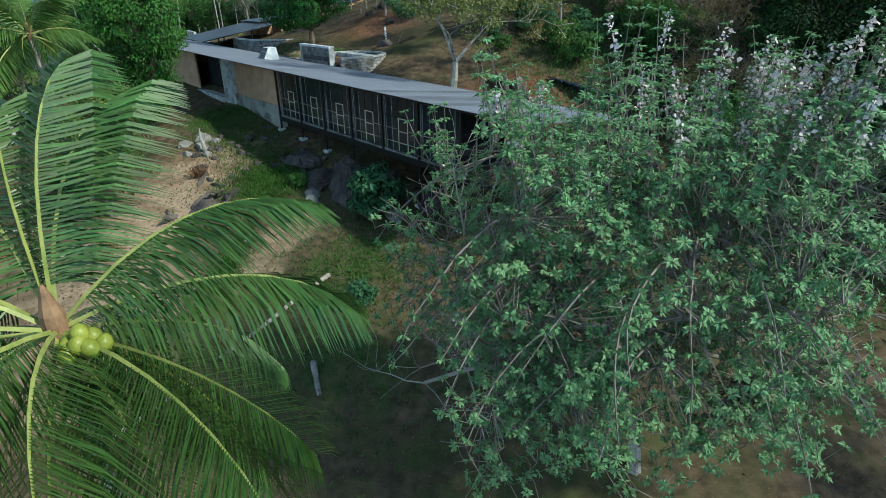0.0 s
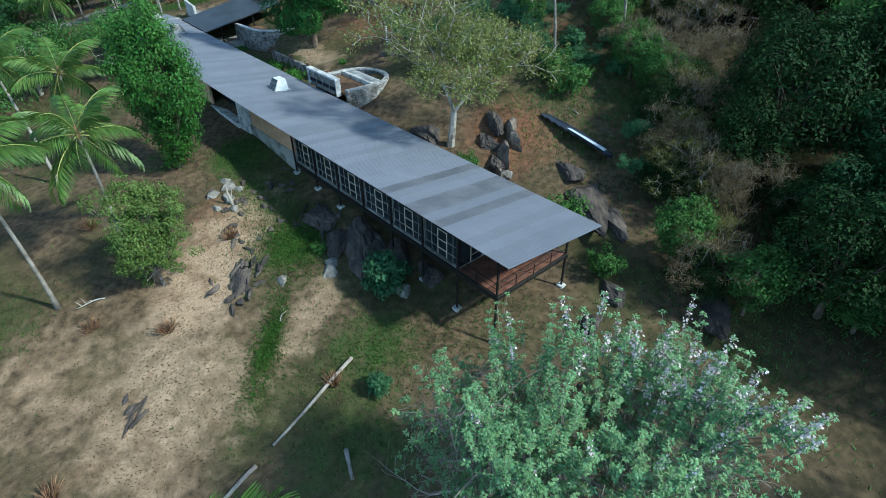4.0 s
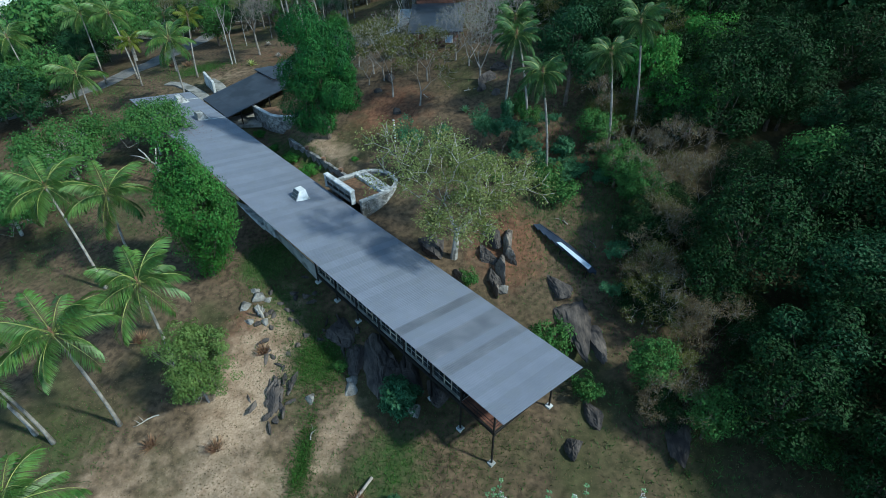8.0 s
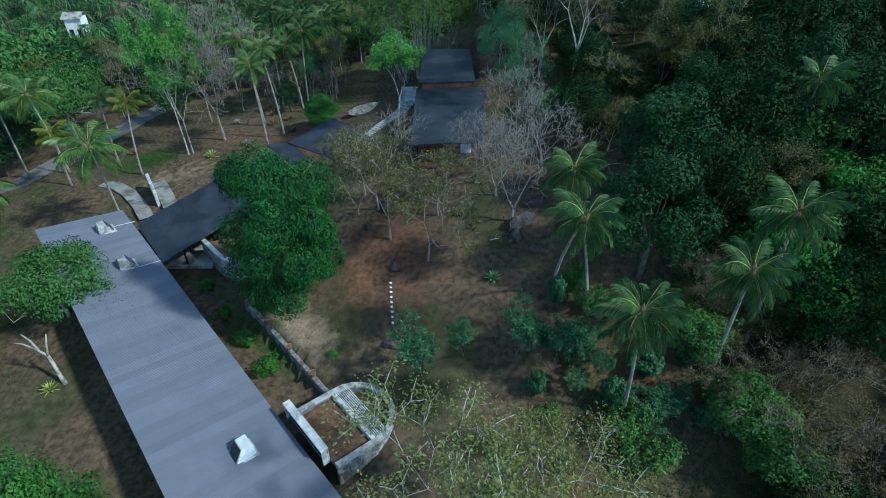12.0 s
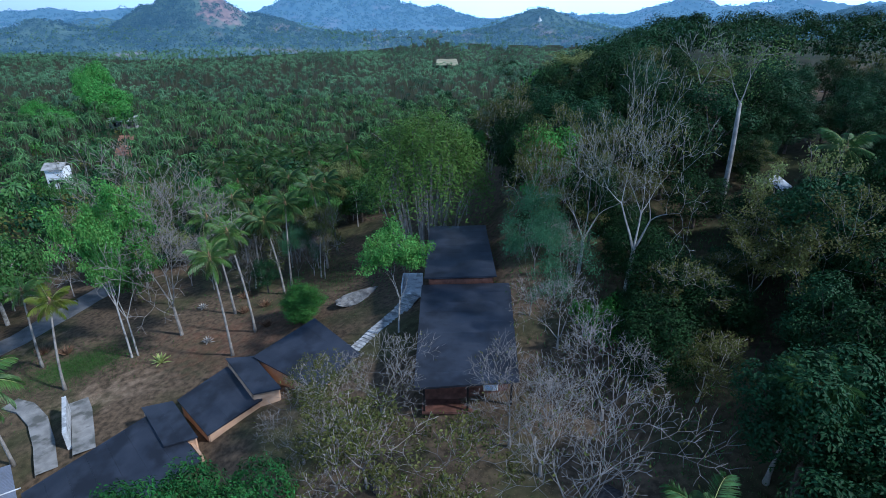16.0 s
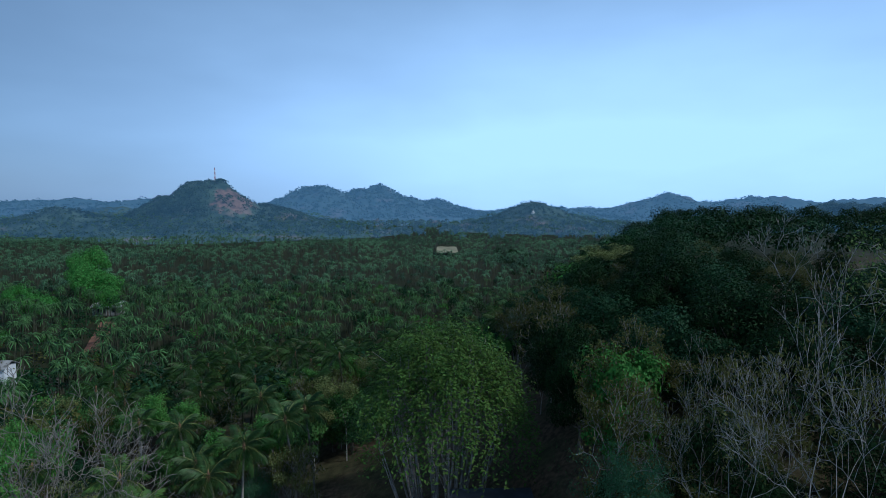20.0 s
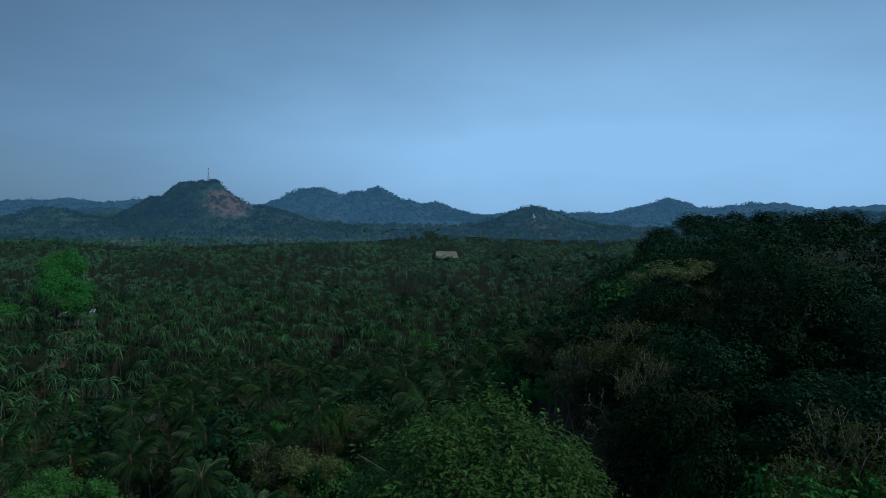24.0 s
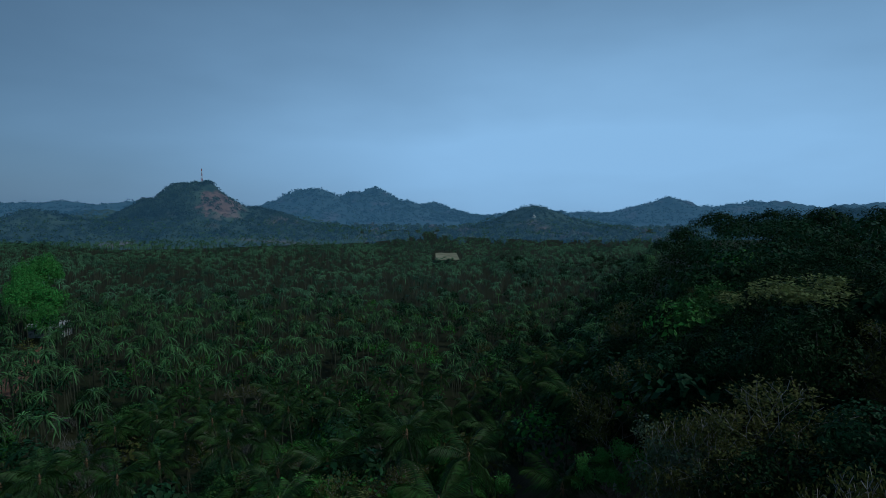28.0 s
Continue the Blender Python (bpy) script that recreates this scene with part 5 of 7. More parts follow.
BRIGHT = dense_kind("bright", 13, 11, 9, 1.5, LEAF_BRIGHT, BARK, 110, 80, 0.4, 0.24, 0.15)
FLAT = dense_kind("flat", 14, 8, 16, 2.6, LEAF_MID, PALE_BARK, 110, 100, 0.38, 0.26, 0.12)
OLIVE = make_kind("olive", 15, 12, 3.7, LEAF_OLIVE, PALE_BARK, 6, (2, 3), 24, 0.25, 0.95, 0.95, 0.2, 0.77, 0.42, least=0.032)
YOUNG = dense_kind("young", 10, 8.5, 5.8, 0.4, LEAF_OLIVE_DARK, GREY_TWIG, 190, 110, 0.17, 0.1, 0.115)
SPARSE = make_kind("sparse", 16, 10, 2.6, LEAF_YELLOW, GREY_TWIG, 6, (2, 3), 8, 0.28, 0.6, 0.8, 0.22, 0.74, 0.17, keep=0.6, least=0.022)
BARE = make_kind("bare", 17, 10, 1.4, LEAF_YELLOW, PALE_TWIG, 6, (3, 3), 2, 0.25, 0.3, 0.85, 0.15, 0.76, 0.22, keep=0.06, least=0.014)
BROWN_BARK = material("grey_brown_bark", (0.12, 0.105, 0.09), (0.26, 0.235, 0.205), 1.5, 0.88, 0, 0.6, 12, 0.12)
TALL_BARK = material("pale_tall_bark", (0.155, 0.147, 0.137), (0.32, 0.308, 0.285), 1.5, 0.85, 0, 0.6, 12, 0.12)
BARE_TALL = make_kind("bare_tall", 18, 20, 6.0, LEAF_YELLOW, TALL_BARK, 7, (2, 3), 4, 0.32, 0.5, 0.78, 0.2, 0.76, 0.56, keep=0.35, least=0.017)
BARE_WHITE = make_kind("bare_white", 46, 20, 9.0, LEAF_YELLOW, PALE_BARK, 5, (2, 3), 4, 0.3, 0.5, 0.62, 0.3, 0.72, 0.34, keep=0.02, least=0.03)
BARE_BROWN = make_kind("bare_brown", 18, 20, 5.0, LEAF_YELLOW, BROWN_BARK, 8, (2, 3), 4, 0.32, 0.5, 0.85, 0.22, 0.78, 0.36, keep=0.06, least=0.03)
LEAF_PALE = leaf_material("pale_green_leaf", (0.09, 0.27, 0.045), (0.25, 0.54, 0.12), 0.3)
SLENDER = make_kind("slender", 19, 18, 7.0, LEAF_PALE, PALE_BARK, 5, (2, 3), 34, 0.42, 0.95, 0.6, 0.35, 0.72, 0.22)
POLE = make_kind("pole", 20, 14, 7.0, LEAF_OLIVE, PALE_BARK, 5, (2, 3), 12, 0.32, 0.8, 0.5, 0.4, 0.68, 0.12)
BUSH = dense_kind("bush", 21, 2.6, 3.2, 0.1, LEAF_MID, BARK, 60, 40, 0.22, 0.06, 0.15)
BUSH_BLUE = make_kind("bush_blue", 22, 4.0, 0.3, LEAF_TEAL, THIN_TWIG, 5, (2, 3), 15, 0.22, 0.30, 0.6, 0.42, 0.80, 0.06, keep=0.85)
BUSH_TEAL = dense_kind("bush_teal", 36, 2.6, 3.0, 0.1, LEAF_TEAL, BARK, 60, 60, 0.24, 0.06, 0.15)
BUSH_BRIGHT = dense_kind("bush_bright", 23, 1.7, 2.6, 0.0, LEAF_BRIGHT, BARK, 45, 40, 0.2, 0.05, 0.16)
FOREST_A = lobed_kind("forest_a", 24, 14, 11, 1.0, LEAF_FOREST, BARK, 24, 700, 0.34, 0.28)
FOREST_B = lobed_kind("forest_b", 25, 16, 11, 1.6, LEAF_DARK, BARK, 22, 700, 0.36, 0.28)
GLOSSY = lobed_kind("glossy", 29, 16, 11, 2.0, LEAF_DARK, BARK, 22, 900, 0.36, 0.28)
FOREST_C = dense_kind("forest_c", 26, 12, 10, 2.0, LEAF_MID, BARK, 90, 80, 0.4, 0.26, 0.15)
DRY_TREE = make_kind("dry_tree", 28, 9, 1.6, LEAF_DRY, GREY_TWIG, 6, (2, 3), 5, 0.26, 0.7, 0.8, 0.2, 0.75, 0.14, least=0.016)
FOREST_D = make_kind("forest_d", 27, 13, 3.0, LEAF_YELLOW, GREY_TWIG, 6, (2, 3), 11, 0.34, 0.85, 0.7, 0.25, 0.75, 0.22, least=0.022)

FEATHER_YELLOW = make_kind("feather_yellow", 43, 12, 4.0, LEAF_OLIVE, GREY_TWIG, 5, (2, 3), 12, 0.3, 0.7, 0.7, 0.25, 0.74, 0.16, keep=0.8, least=0.018)
a = random.Random(80)
for k in range(26):
    x, y = a.uniform(5, 24), a.uniform(60, 74)
    plant((BUSH_BLUE, BUSH_TEAL, BUSH)[k % 3], x, y, a.uniform(1.6, 3.6), a.uniform(2.0, 3.8), a.uniform(0, 360), "green shrub between the palms on the slope", "shrub", "shrubs between the palms", "shrub")
plant(MANGO, -17.0, 76.5, 19.4, 12.0, 20, "dense dark green mango tree above the garden wall", group="garden trees")
plant(OLIVE, 0.9, 50.5, 14.4, 19.0, 140, "spreading pale-barked tree with olive leaves, beside the house", group="garden trees")
plant(ROUND, -26.4, 50.2, 16.9, 8.3, 60, "full bright green tree beside the house wall", group="garden trees")
plant(FLAT, -44.0, 79.0, 8.0, 13.5, 10, "flat-topped green tree with pale limbs beside the roof", group="garden trees")
plant(FLAT, -55.0, 74.0, 8.5, 16.0, 110, "flat-topped green tree with pale limbs", group="garden trees")
plant(FLAT, -56.8, 62.0, 8.0, 14.0, 200, "flat-topped green tree with pale limbs", group="garden trees")
plant(YOUNG, -22.4, 34.6, 10.6, 6.9, 190, "small round tree with yellowing leaves on the sandy clearing", group="garden trees")
plant(SLENDER, -43.2, 114.5, 22.4, 9.5, 30, "slender white-trunked tree with light green leaves", group="lawn trees")
plant(SLENDER, -42.6, 114.9, 17.2, 8.5, 150, "slender white-trunked tree with light green leaves", group="lawn trees")
plant(BARE_BROWN, -38.6, 118.9, 24.0, 20.0, 250, "leafless grey tree on the lawn", group="lawn trees")
plant(SLENDER, -8.2, 107.6, 12.6, 8.5, 250, "young tree beside the concrete steps", group="lawn trees")
plant(ROUND, -21.5, 117.5, 5.5, 6.5, 0, "low dark green tree beside the stepped house", group="lawn trees")
plant(FLAT, -70.0, 128.0, 13.0, 17.0, 80, "broad spreading bright tree by the driveway", group="lawn trees")
for x, y, h, w, r in ((-7.8, 83.4, 11.5, 11, 0), (-2.5, 86.0, 8.5, 10, 130), (-3.5, 79.2, 8.5, 10, 250), (-9.5, 88.5, 8.5, 10, 80), (-11.5, 92.0, 8, 9, 40), (-14.5, 96.0, 6.5, 8, 300)):
    plant(SPARSE, x, y, h, w, r, "thin grey tree with few yellow leaves", group="bare trees below the hill house")
for x, y, h, w, r in ((5.4, 82.8, 12.5, 13.5, 0), (2.0, 90.0, 8, 11, 100), (9.6, 91.0, 8.5, 11, 210), (7.5, 99.5, 8, 9, 300), (-9.0, 95.5, 7.5, 10, 50), (8.5, 107.0, 8, 8, 160), (-15.5, 92.0, 7, 9, 75), (4.0, 87.0, 8, 11, 140), (-12.0, 88.5, 7, 9, 10)):
    plant(BARE, x, y, h, w, r, "leafless grey tree with tangled twigs", group="bare trees below the hill house")
for x, y, h, w, r in ((24.0, 57.0, 7, 8, 0), (27.5, 62.0, 7.5, 8, 70), (23.0, 50.5, 6.5, 7, 140), (29.5, 56.0, 7, 8, 200), (25.5, 69.5, 6, 7, 260), (21.0, 45.5, 6, 7, 310)):
    plant(DRY_TREE, x, y, h, w, r, "dry brown tree with withered leaves on the slope", group="dry trees")
a = random.Random(79)
for k in range(56):
    x, y = a.uniform(17.5, 30), a.uniform(26, 74)
    plant((FOREST_A, SPARSE, FOREST_D, DRY_TREE, FOREST_C)[k % 5], x, y, a.uniform(3.5, 7.0), a.uniform(4.5, 7), a.uniform(0, 360), "small thicket tree on the dark slope", group="thicket east of the house")
plant(BARE_TALL, 15.0, 104.3, 23.0, 14.0, 0, "tall leafless tree with pale trunks on the slope", group="tall bare trees")
plant(BARE_TALL, 11.5, 109.5, 17.0, 11.0, 80, "tall thin leafless tree", group="tall bare trees")
plant(BARE_WHITE, 36.6, 144.4, 52.5 - ground_z(36.6, 144.4), 9.0, 200, "dead pale tree on the ridge", group="tall bare trees")
plant(FEATHER_YELLOW, 29.2, 103.7, 12.7, 8.5, 20, "thin tree with few leaves on the slope", group="tall bare trees")


def build_tall_trunk(x, y):
    t = thing("tall_tree", pose(x, y, ground_z(x, y)), "very tall straight pale trunk with a thin leafy crown", "tree", "tall bare trees")
    V, F = tube([(0, 0, -0.6), (0.0, 0, 4), (-0.05, 0, 8), (-0.1, 0.1, 10.6), (-0.15, 0.2, 13.0)], [0.34, 0.29, 0.25, 0.23, 0.18], 10)
    under("trunk", mesh_of("trunk", V, F, TALL_BARK, True), t)
    rng = np.random.default_rng(5)
    for side in (-1, 1):
        p, e, r, segs = np.array([-0.15, 0.2, 12.9]), np.array([side * 0.55, 0.1, 0.9]), 0.075, []
        for j in range(7):
            e = e / np.linalg.norm(e) + rng.normal(size=3) * 0.2 + np.array([0, 0, 0.1])
            q = p + e * 0.75
            segs.append((p, q, r, r * 0.8, 6))
            if j > 1:
                w = q
                for i in range(4):
                    d = rng.normal(size=3) * 0.5 + np.array([side * 0.4, 0, 0.35])
                    segs.append((w, w + d, r * 0.4 / (i + 1) + 0.015, r * 0.3 / (i + 1) + 0.012, 4))
                    w = w + d
            p, r = q, r * 0.8
        V, F = segments_mesh(segs)
        under("limb", mesh_of("limb", V, F, TALL_BARK), t)
        twigs = np.array([b for _, b, _, _, _ in segs])
        C = np.repeat(twigs, 26, axis=0) + rng.normal(size=(len(twigs) * 26, 3)) * 0.85
        V, F = leaves(rng, C, 0.24, 0.3, 0.45, None)
        under("foliage", mesh_of("foliage", V, F, LEAF_OLIVE_DARK), t)


build_tall_trunk(28.9, 115.6)

# feathery tree over the hill house, weeds and seedlings beside it
FEATHER = make_kind("feather", 33, 9, 2.0, LEAF_TEAL, THIN_TWIG, 6, (2, 3), 16, 0.2, 0.9, 0.8, 0.2, 0.76, 0.13)
plant(FEATHER, 5.6, 104.5, 10.5, 9.5, 0, "feathery blue-green tree leaning over the roof", group="trees round the hill house")
plant(FEATHER, 7.0, 111.0, 10.0, 9.0, 120, "feathery blue-green tree beside the roof", group="trees round the hill house")
for x, y, s in ((11.6, 98.6, 1.7), (13.0, 100.6, 1.4), (10.2, 101.5, 1.2), (14.2, 97.0, 1.1)):
    plant(BUSH_BRIGHT, x, y, 2.6 * s, 2.2 * s, x * 50, "tall yellow-green shrub beside the hill house", "shrub", "shrubs by the hill house", "shrub")


def build_stump(x, y):
    t = thing("dead_stump", pose(x, y, ground_z(x, y), 4, -5, 30), "broken grey dead stump among pale rocks", "stump")
    V, F = tube([(0, 0, -0.3), (0.02, 0, 0.5), (-0.05, 0.03, 1.2), (0.04, 0.05, 2.0)], [0.2, 0.15, 0.11, 0.04], 8)
    under("trunk", mesh_of("trunk", V, F, PALE_BARK), t)
    V, F = tube([(0, 0, 0.6), (0.25, 0.1, 1.0), (0.42, 0.1, 1.5)], [0.07, 0.05, 0.02], 6)
    under("side_branch", mesh_of("side_branch", V, F, PALE_BARK), t)


build_stump(-19.4, 43.9)


def build_forked_tree(x, y):
    """A leaning dead tree with two pale forked limbs."""
    t = thing("dead_tree", pose(x, y, ground_z(x, y)), "leaning pale dead tree with two bare forked limbs", "tree", "garden trees")
    V, F = tube([(0, 0, -0.4), (-0.35, 0.3, 0.9), (-0.8, 0.75, 2.1), (-1.1, 1.0, 2.9)], [0.26, 0.2, 0.17, 0.15], 8)
    under("trunk", mesh_of("trunk", V, F, PALE_BARK, True), t)
    for way in ([(-1.1, 1.0, 2.9), (-2.1, 1.2, 3.6), (-3.4, 1.5, 4.0), (-4.6, 1.6, 4.1)], [(-1.1, 1.0, 2.9), (-1.0, 1.3, 3.9), (-0.7, 1.6, 5.2)], [(-1.9, 1.2, 3.5), (-2.6, 1.6, 4.4), (-3.3, 1.8, 5.0)]):
        V, F = tube(way, [0.13, 0.1, 0.07, 0.03][:len(way)], 6)
        under("limb", mesh_of("limb", V, F, PALE_BARK, True), t)


build_forked_tree(-39.4, 69.6)


# shrubs
for x, y, s, kind, lab in ((-4.2, 24.6, 0.6, BUSH_TEAL, "small leafy shrub on the grass"), (-4.3, 33.4, 1.35, BUSH_TEAL, "leafy shrub among rocks under the house"), (-10.2, 37.4, 0.4, BUSH, "low shrub on a rock"),
                           (10.0, 38.9, 1.3, BUSH, "tall green shrub behind the deck"), (2.4, 46.9, 0.75, BUSH, "green shrub against the roof edge"), (13.6, 58.0, 1.3, BUSH, "dense green shrub on the slope"), (12.5, 33.8, 0.9, BUSH, "green shrub by the rocks"),
                           (-5.0, 66.0, 2.2, BUSH_BLUE, "open grey-green shrub by the court"), (-0.1, 67.2, 1.5, BUSH_BLUE, "open grey-green shrub beside the path"), (4.4, 67.0, 2.0, BUSH_BLUE, "open grey-green shrub beside the path"), (7.2, 65.0, 2.3, BUSH_BLUE, "open grey-green shrub beside the path"),
                           (17.0, 43.0, 1.4, BUSH_BLUE, "thin shrub on the slope"), (18.5, 48.0, 1.5, BUSH_BLUE, "thin shrub on the slope")):
    plant(kind, x, y, 2.6 * s, (2.2 if kind is BUSH_BLUE else 3.2) * s, (x * 37) % 360, lab, "shrub", "shrubs on the slope", "shrub")
for u, v, s in ((48.0, 11.3, 1.05), (53.0, 11.2, 0.9), (58.5, 11.2, 0.6), (43.5, 16.0, 0.4), (64.0, 11.6, 0.7)):
    x, y = plan(u, v)
    plant(BUSH_BRIGHT, x, y, 1.7 * s, 2.6 * s, u * 20, "round bright green shrub in the garden strip", "shrub", "garden strip shrubs", "shrub")


# ---- the big flowering tree beside the flight's start ----
def build_flowering_tree():
    rng = np.random.default_rng(31)
    x0, y0 = 7.2, 15.0
    t = thing("flowering_tree", pose(x0, y0, ground_z(x0, y0)), "large spreading tree with grey-green leaves and pale pink blossom spikes", "tree")
    segs, tips = [], []

    def limb(p, d, length, r, level):
        n = 4
        for i in range(n):
            d = d + rng.normal(size=3) * 0.16
            d[2] -= 0.10 if level < 3 else -0.08
            d /= np.linalg.norm(d)
            q = p + d * length / n
            segs.append((p, q, r, r * 0.85, 6 if level < 2 else 3))
            p, r = q, r * 0.85
            if level >= 2:
                tips.append((p, d))
            if level in (1, 2) and i > 0:
                for _ in range(2):
                    e = d + rng.normal(size=3) * 0.75
                    e[2] += 0.35
                    limb(p, e / np.linalg.norm(e), length * 0.5, r * 0.55, level + 1)
        if level == 0:
            for k in range(11):
                w = 6.28 * k / 11 + rng.uniform(-.25, .25)
                tilt = rng.uniform(0.35, 1.0)
                e = np.array([math.cos(w) * 1.3, math.sin(w) * 0.75, tilt])
                limb(p * np.array([1, 1, rng.uniform(.5, 1)]), e / np.linalg.norm(e), rng.uniform(6.0, 8.2) * (1.0 - 0.25 * abs(math.sin(w))), 0.13, 1)

    limb(np.array([0, 0, -0.4]), np.array([-0.06, 0.0, 1.0]), 6.6, 0.26, 0)
    V, F = segments_mesh(segs)
    under("trunk", mesh_of("trunk", V, F, GREY_TWIG), t, None, "pale grey limbs")
    n = 3100
    d = rng.normal(size=(n, 3))
    d /= np.linalg.norm(d, axis=1)[:, None]
    d[:, 2] = d[:, 2] * 0.9 + 0.1
    lump = 0.86 + 0.2 * np.sin(d[:, 0] * 6 + 1) * np.sin(d[:, 1] * 5) + 0.14 * np.sin(d[:, 0] * 13 + d[:, 2] * 9)
    square = np.sign(d) * np.abs(d) ** 0.68
    P = square * (lump * rng.uniform(0.2, 1, n) ** 0.4)[:, None] * np.array([7.3, 4.6, 6.4]) + np.array([-1.1, -0.3, 7.7])
    P[:, 2] += 0.11 * P[:, 0]
    ok = P[:, 2] > 0.4
    P, d = P[ok], d[ok]
    joints = np.array([q for _, q, _, _, _ in segs])
    twigs, shoots = [], []
    for p, e in zip(P, d):
        k = np.argmin(((joints - p) ** 2).sum(1))
        if np.linalg.norm(joints[k] - p) < 4.5:
            m = (joints[k] + p) / 2 + rng.normal(size=3) * 0.25
            twigs += [(joints[k], m, 0.02, 0.014, 3), (m, p, 0.014, 0.008, 3)]
        # leaf rosettes on short twigs round each end
        for _ in range(2):
            a = e * 0.5 + rng.normal(size=3) * 0.6 + np.array([0, 0, 0.35])
            a /= np.linalg.norm(a)
            q = p + a * rng.uniform(0.25, 0.75)
            twigs.append((p, q, 0.012, 0.008, 3))
            shoots.append((q, a))
    # long bare arching branches over the outside
    for k in range(34):
        w = rng.uniform(2.6, 6.0)
        p = np.array([math.cos(w) * rng.uniform(2, 6), math.sin(w) * rng.uniform(2, 4.0), rng.uniform(7.5, 12.5)])
        e = np.array([math.cos(w) * 1.2, math.sin(w), rng.uniform(-0.1, 0.7)])
        for i in range(9):
            e = e / np.linalg.norm(e) + np.array([0, 0, -0.16]) + rng.normal(size=3) * 0.08
            q = p + e * 0.5
            twigs.append((p, q, 0.042 - 0.003 * i, 0.039 - 0.003 * i, 4))
            p = q
            if i > 2:
                shoots.append((p, e / np.linalg.norm(e)))
    # tall upright shoots, some leafy at the end, some with blossom
    pts, stems = [], []
    crest = [k for k in range(len(P)) if P[k][2] > 11.6 + 0.11 * P[k][0]]
    for k in rng.choice(crest, min(len(crest), 330), replace=False):
        p = P[k]
        back = P[k][1] * 0.09 + P[k][0] * 0.05
        e = np.array([d[k][0] * 0.35 + rng.normal() * 0.14, d[k][1] * 0.35 + rng.normal() * 0.14, 1.0])
        e /= np.linalg.norm(e)
        L = rng.uniform(1.1, 2.3) * (1.0 + max(0, back))
        m = p + e * L * 0.5 + rng.normal(size=3) * 0.06
        stems += [(p, m, 0.022, 0.016, 3), (m, p + e * L, 0.016, 0.008, 3)]
        shoots += [(p + e * L * s, e) for s in (0.3, 0.55, 0.8, 1.0)]
        if rng.random() < (0.5 if P[k][0] + P[k][1] > 0.8 else 0.06):
            for s in np.linspace(0.40, 0.98, 62):
                if rng.random() < 0.85:
                    pts.append(p + e * L * s + rng.normal(size=3) * 0.075)
    for k in rng.choice(len(P), 22, replace=False):
        for s in np.linspace(0.1, 1.0, 12):
            pts.append(P[k] + (d[k] + np.array([0, 0, 0.8])) * s * 0.5 + rng.normal(size=3) * 0.06)
    Q = np.array([s for s, _ in shoots])
    A = np.array([a for _, a in shoots])
    per = 20
    C = np.repeat(Q, per, axis=0)
    out = rng.normal(size=C.shape)
    A9 = np.repeat(A, per, axis=0)
    out -= A9 * (out * A9).sum(1)[:, None]
    out /= np.linalg.norm(out, axis=1)[:, None]
    V, F = leaves(rng, C + out * 0.03, 0.15, 0.45, 0.42, out * 2.2 + A9 * 0.6, A9 * 0.9 + np.array([0, 0, 0.3]))
    under("crown", mesh_of("crown", V, F, LEAF_BLUE), t)
    V, F = leaves(rng, np.array(pts), 0.115, 0.2, 0.85)
    under("blossom", mesh_of("blossom", V, F, FLOWER), t, None, "pale pink blossom spikes")
    V, F = segments_mesh(twigs + stems)
    under("twig_tangle", mesh_of("twig_tangle", V, F, THIN_TWIG), t, None, "thin pale twigs and arching bare branches")


build_flowering_tree()


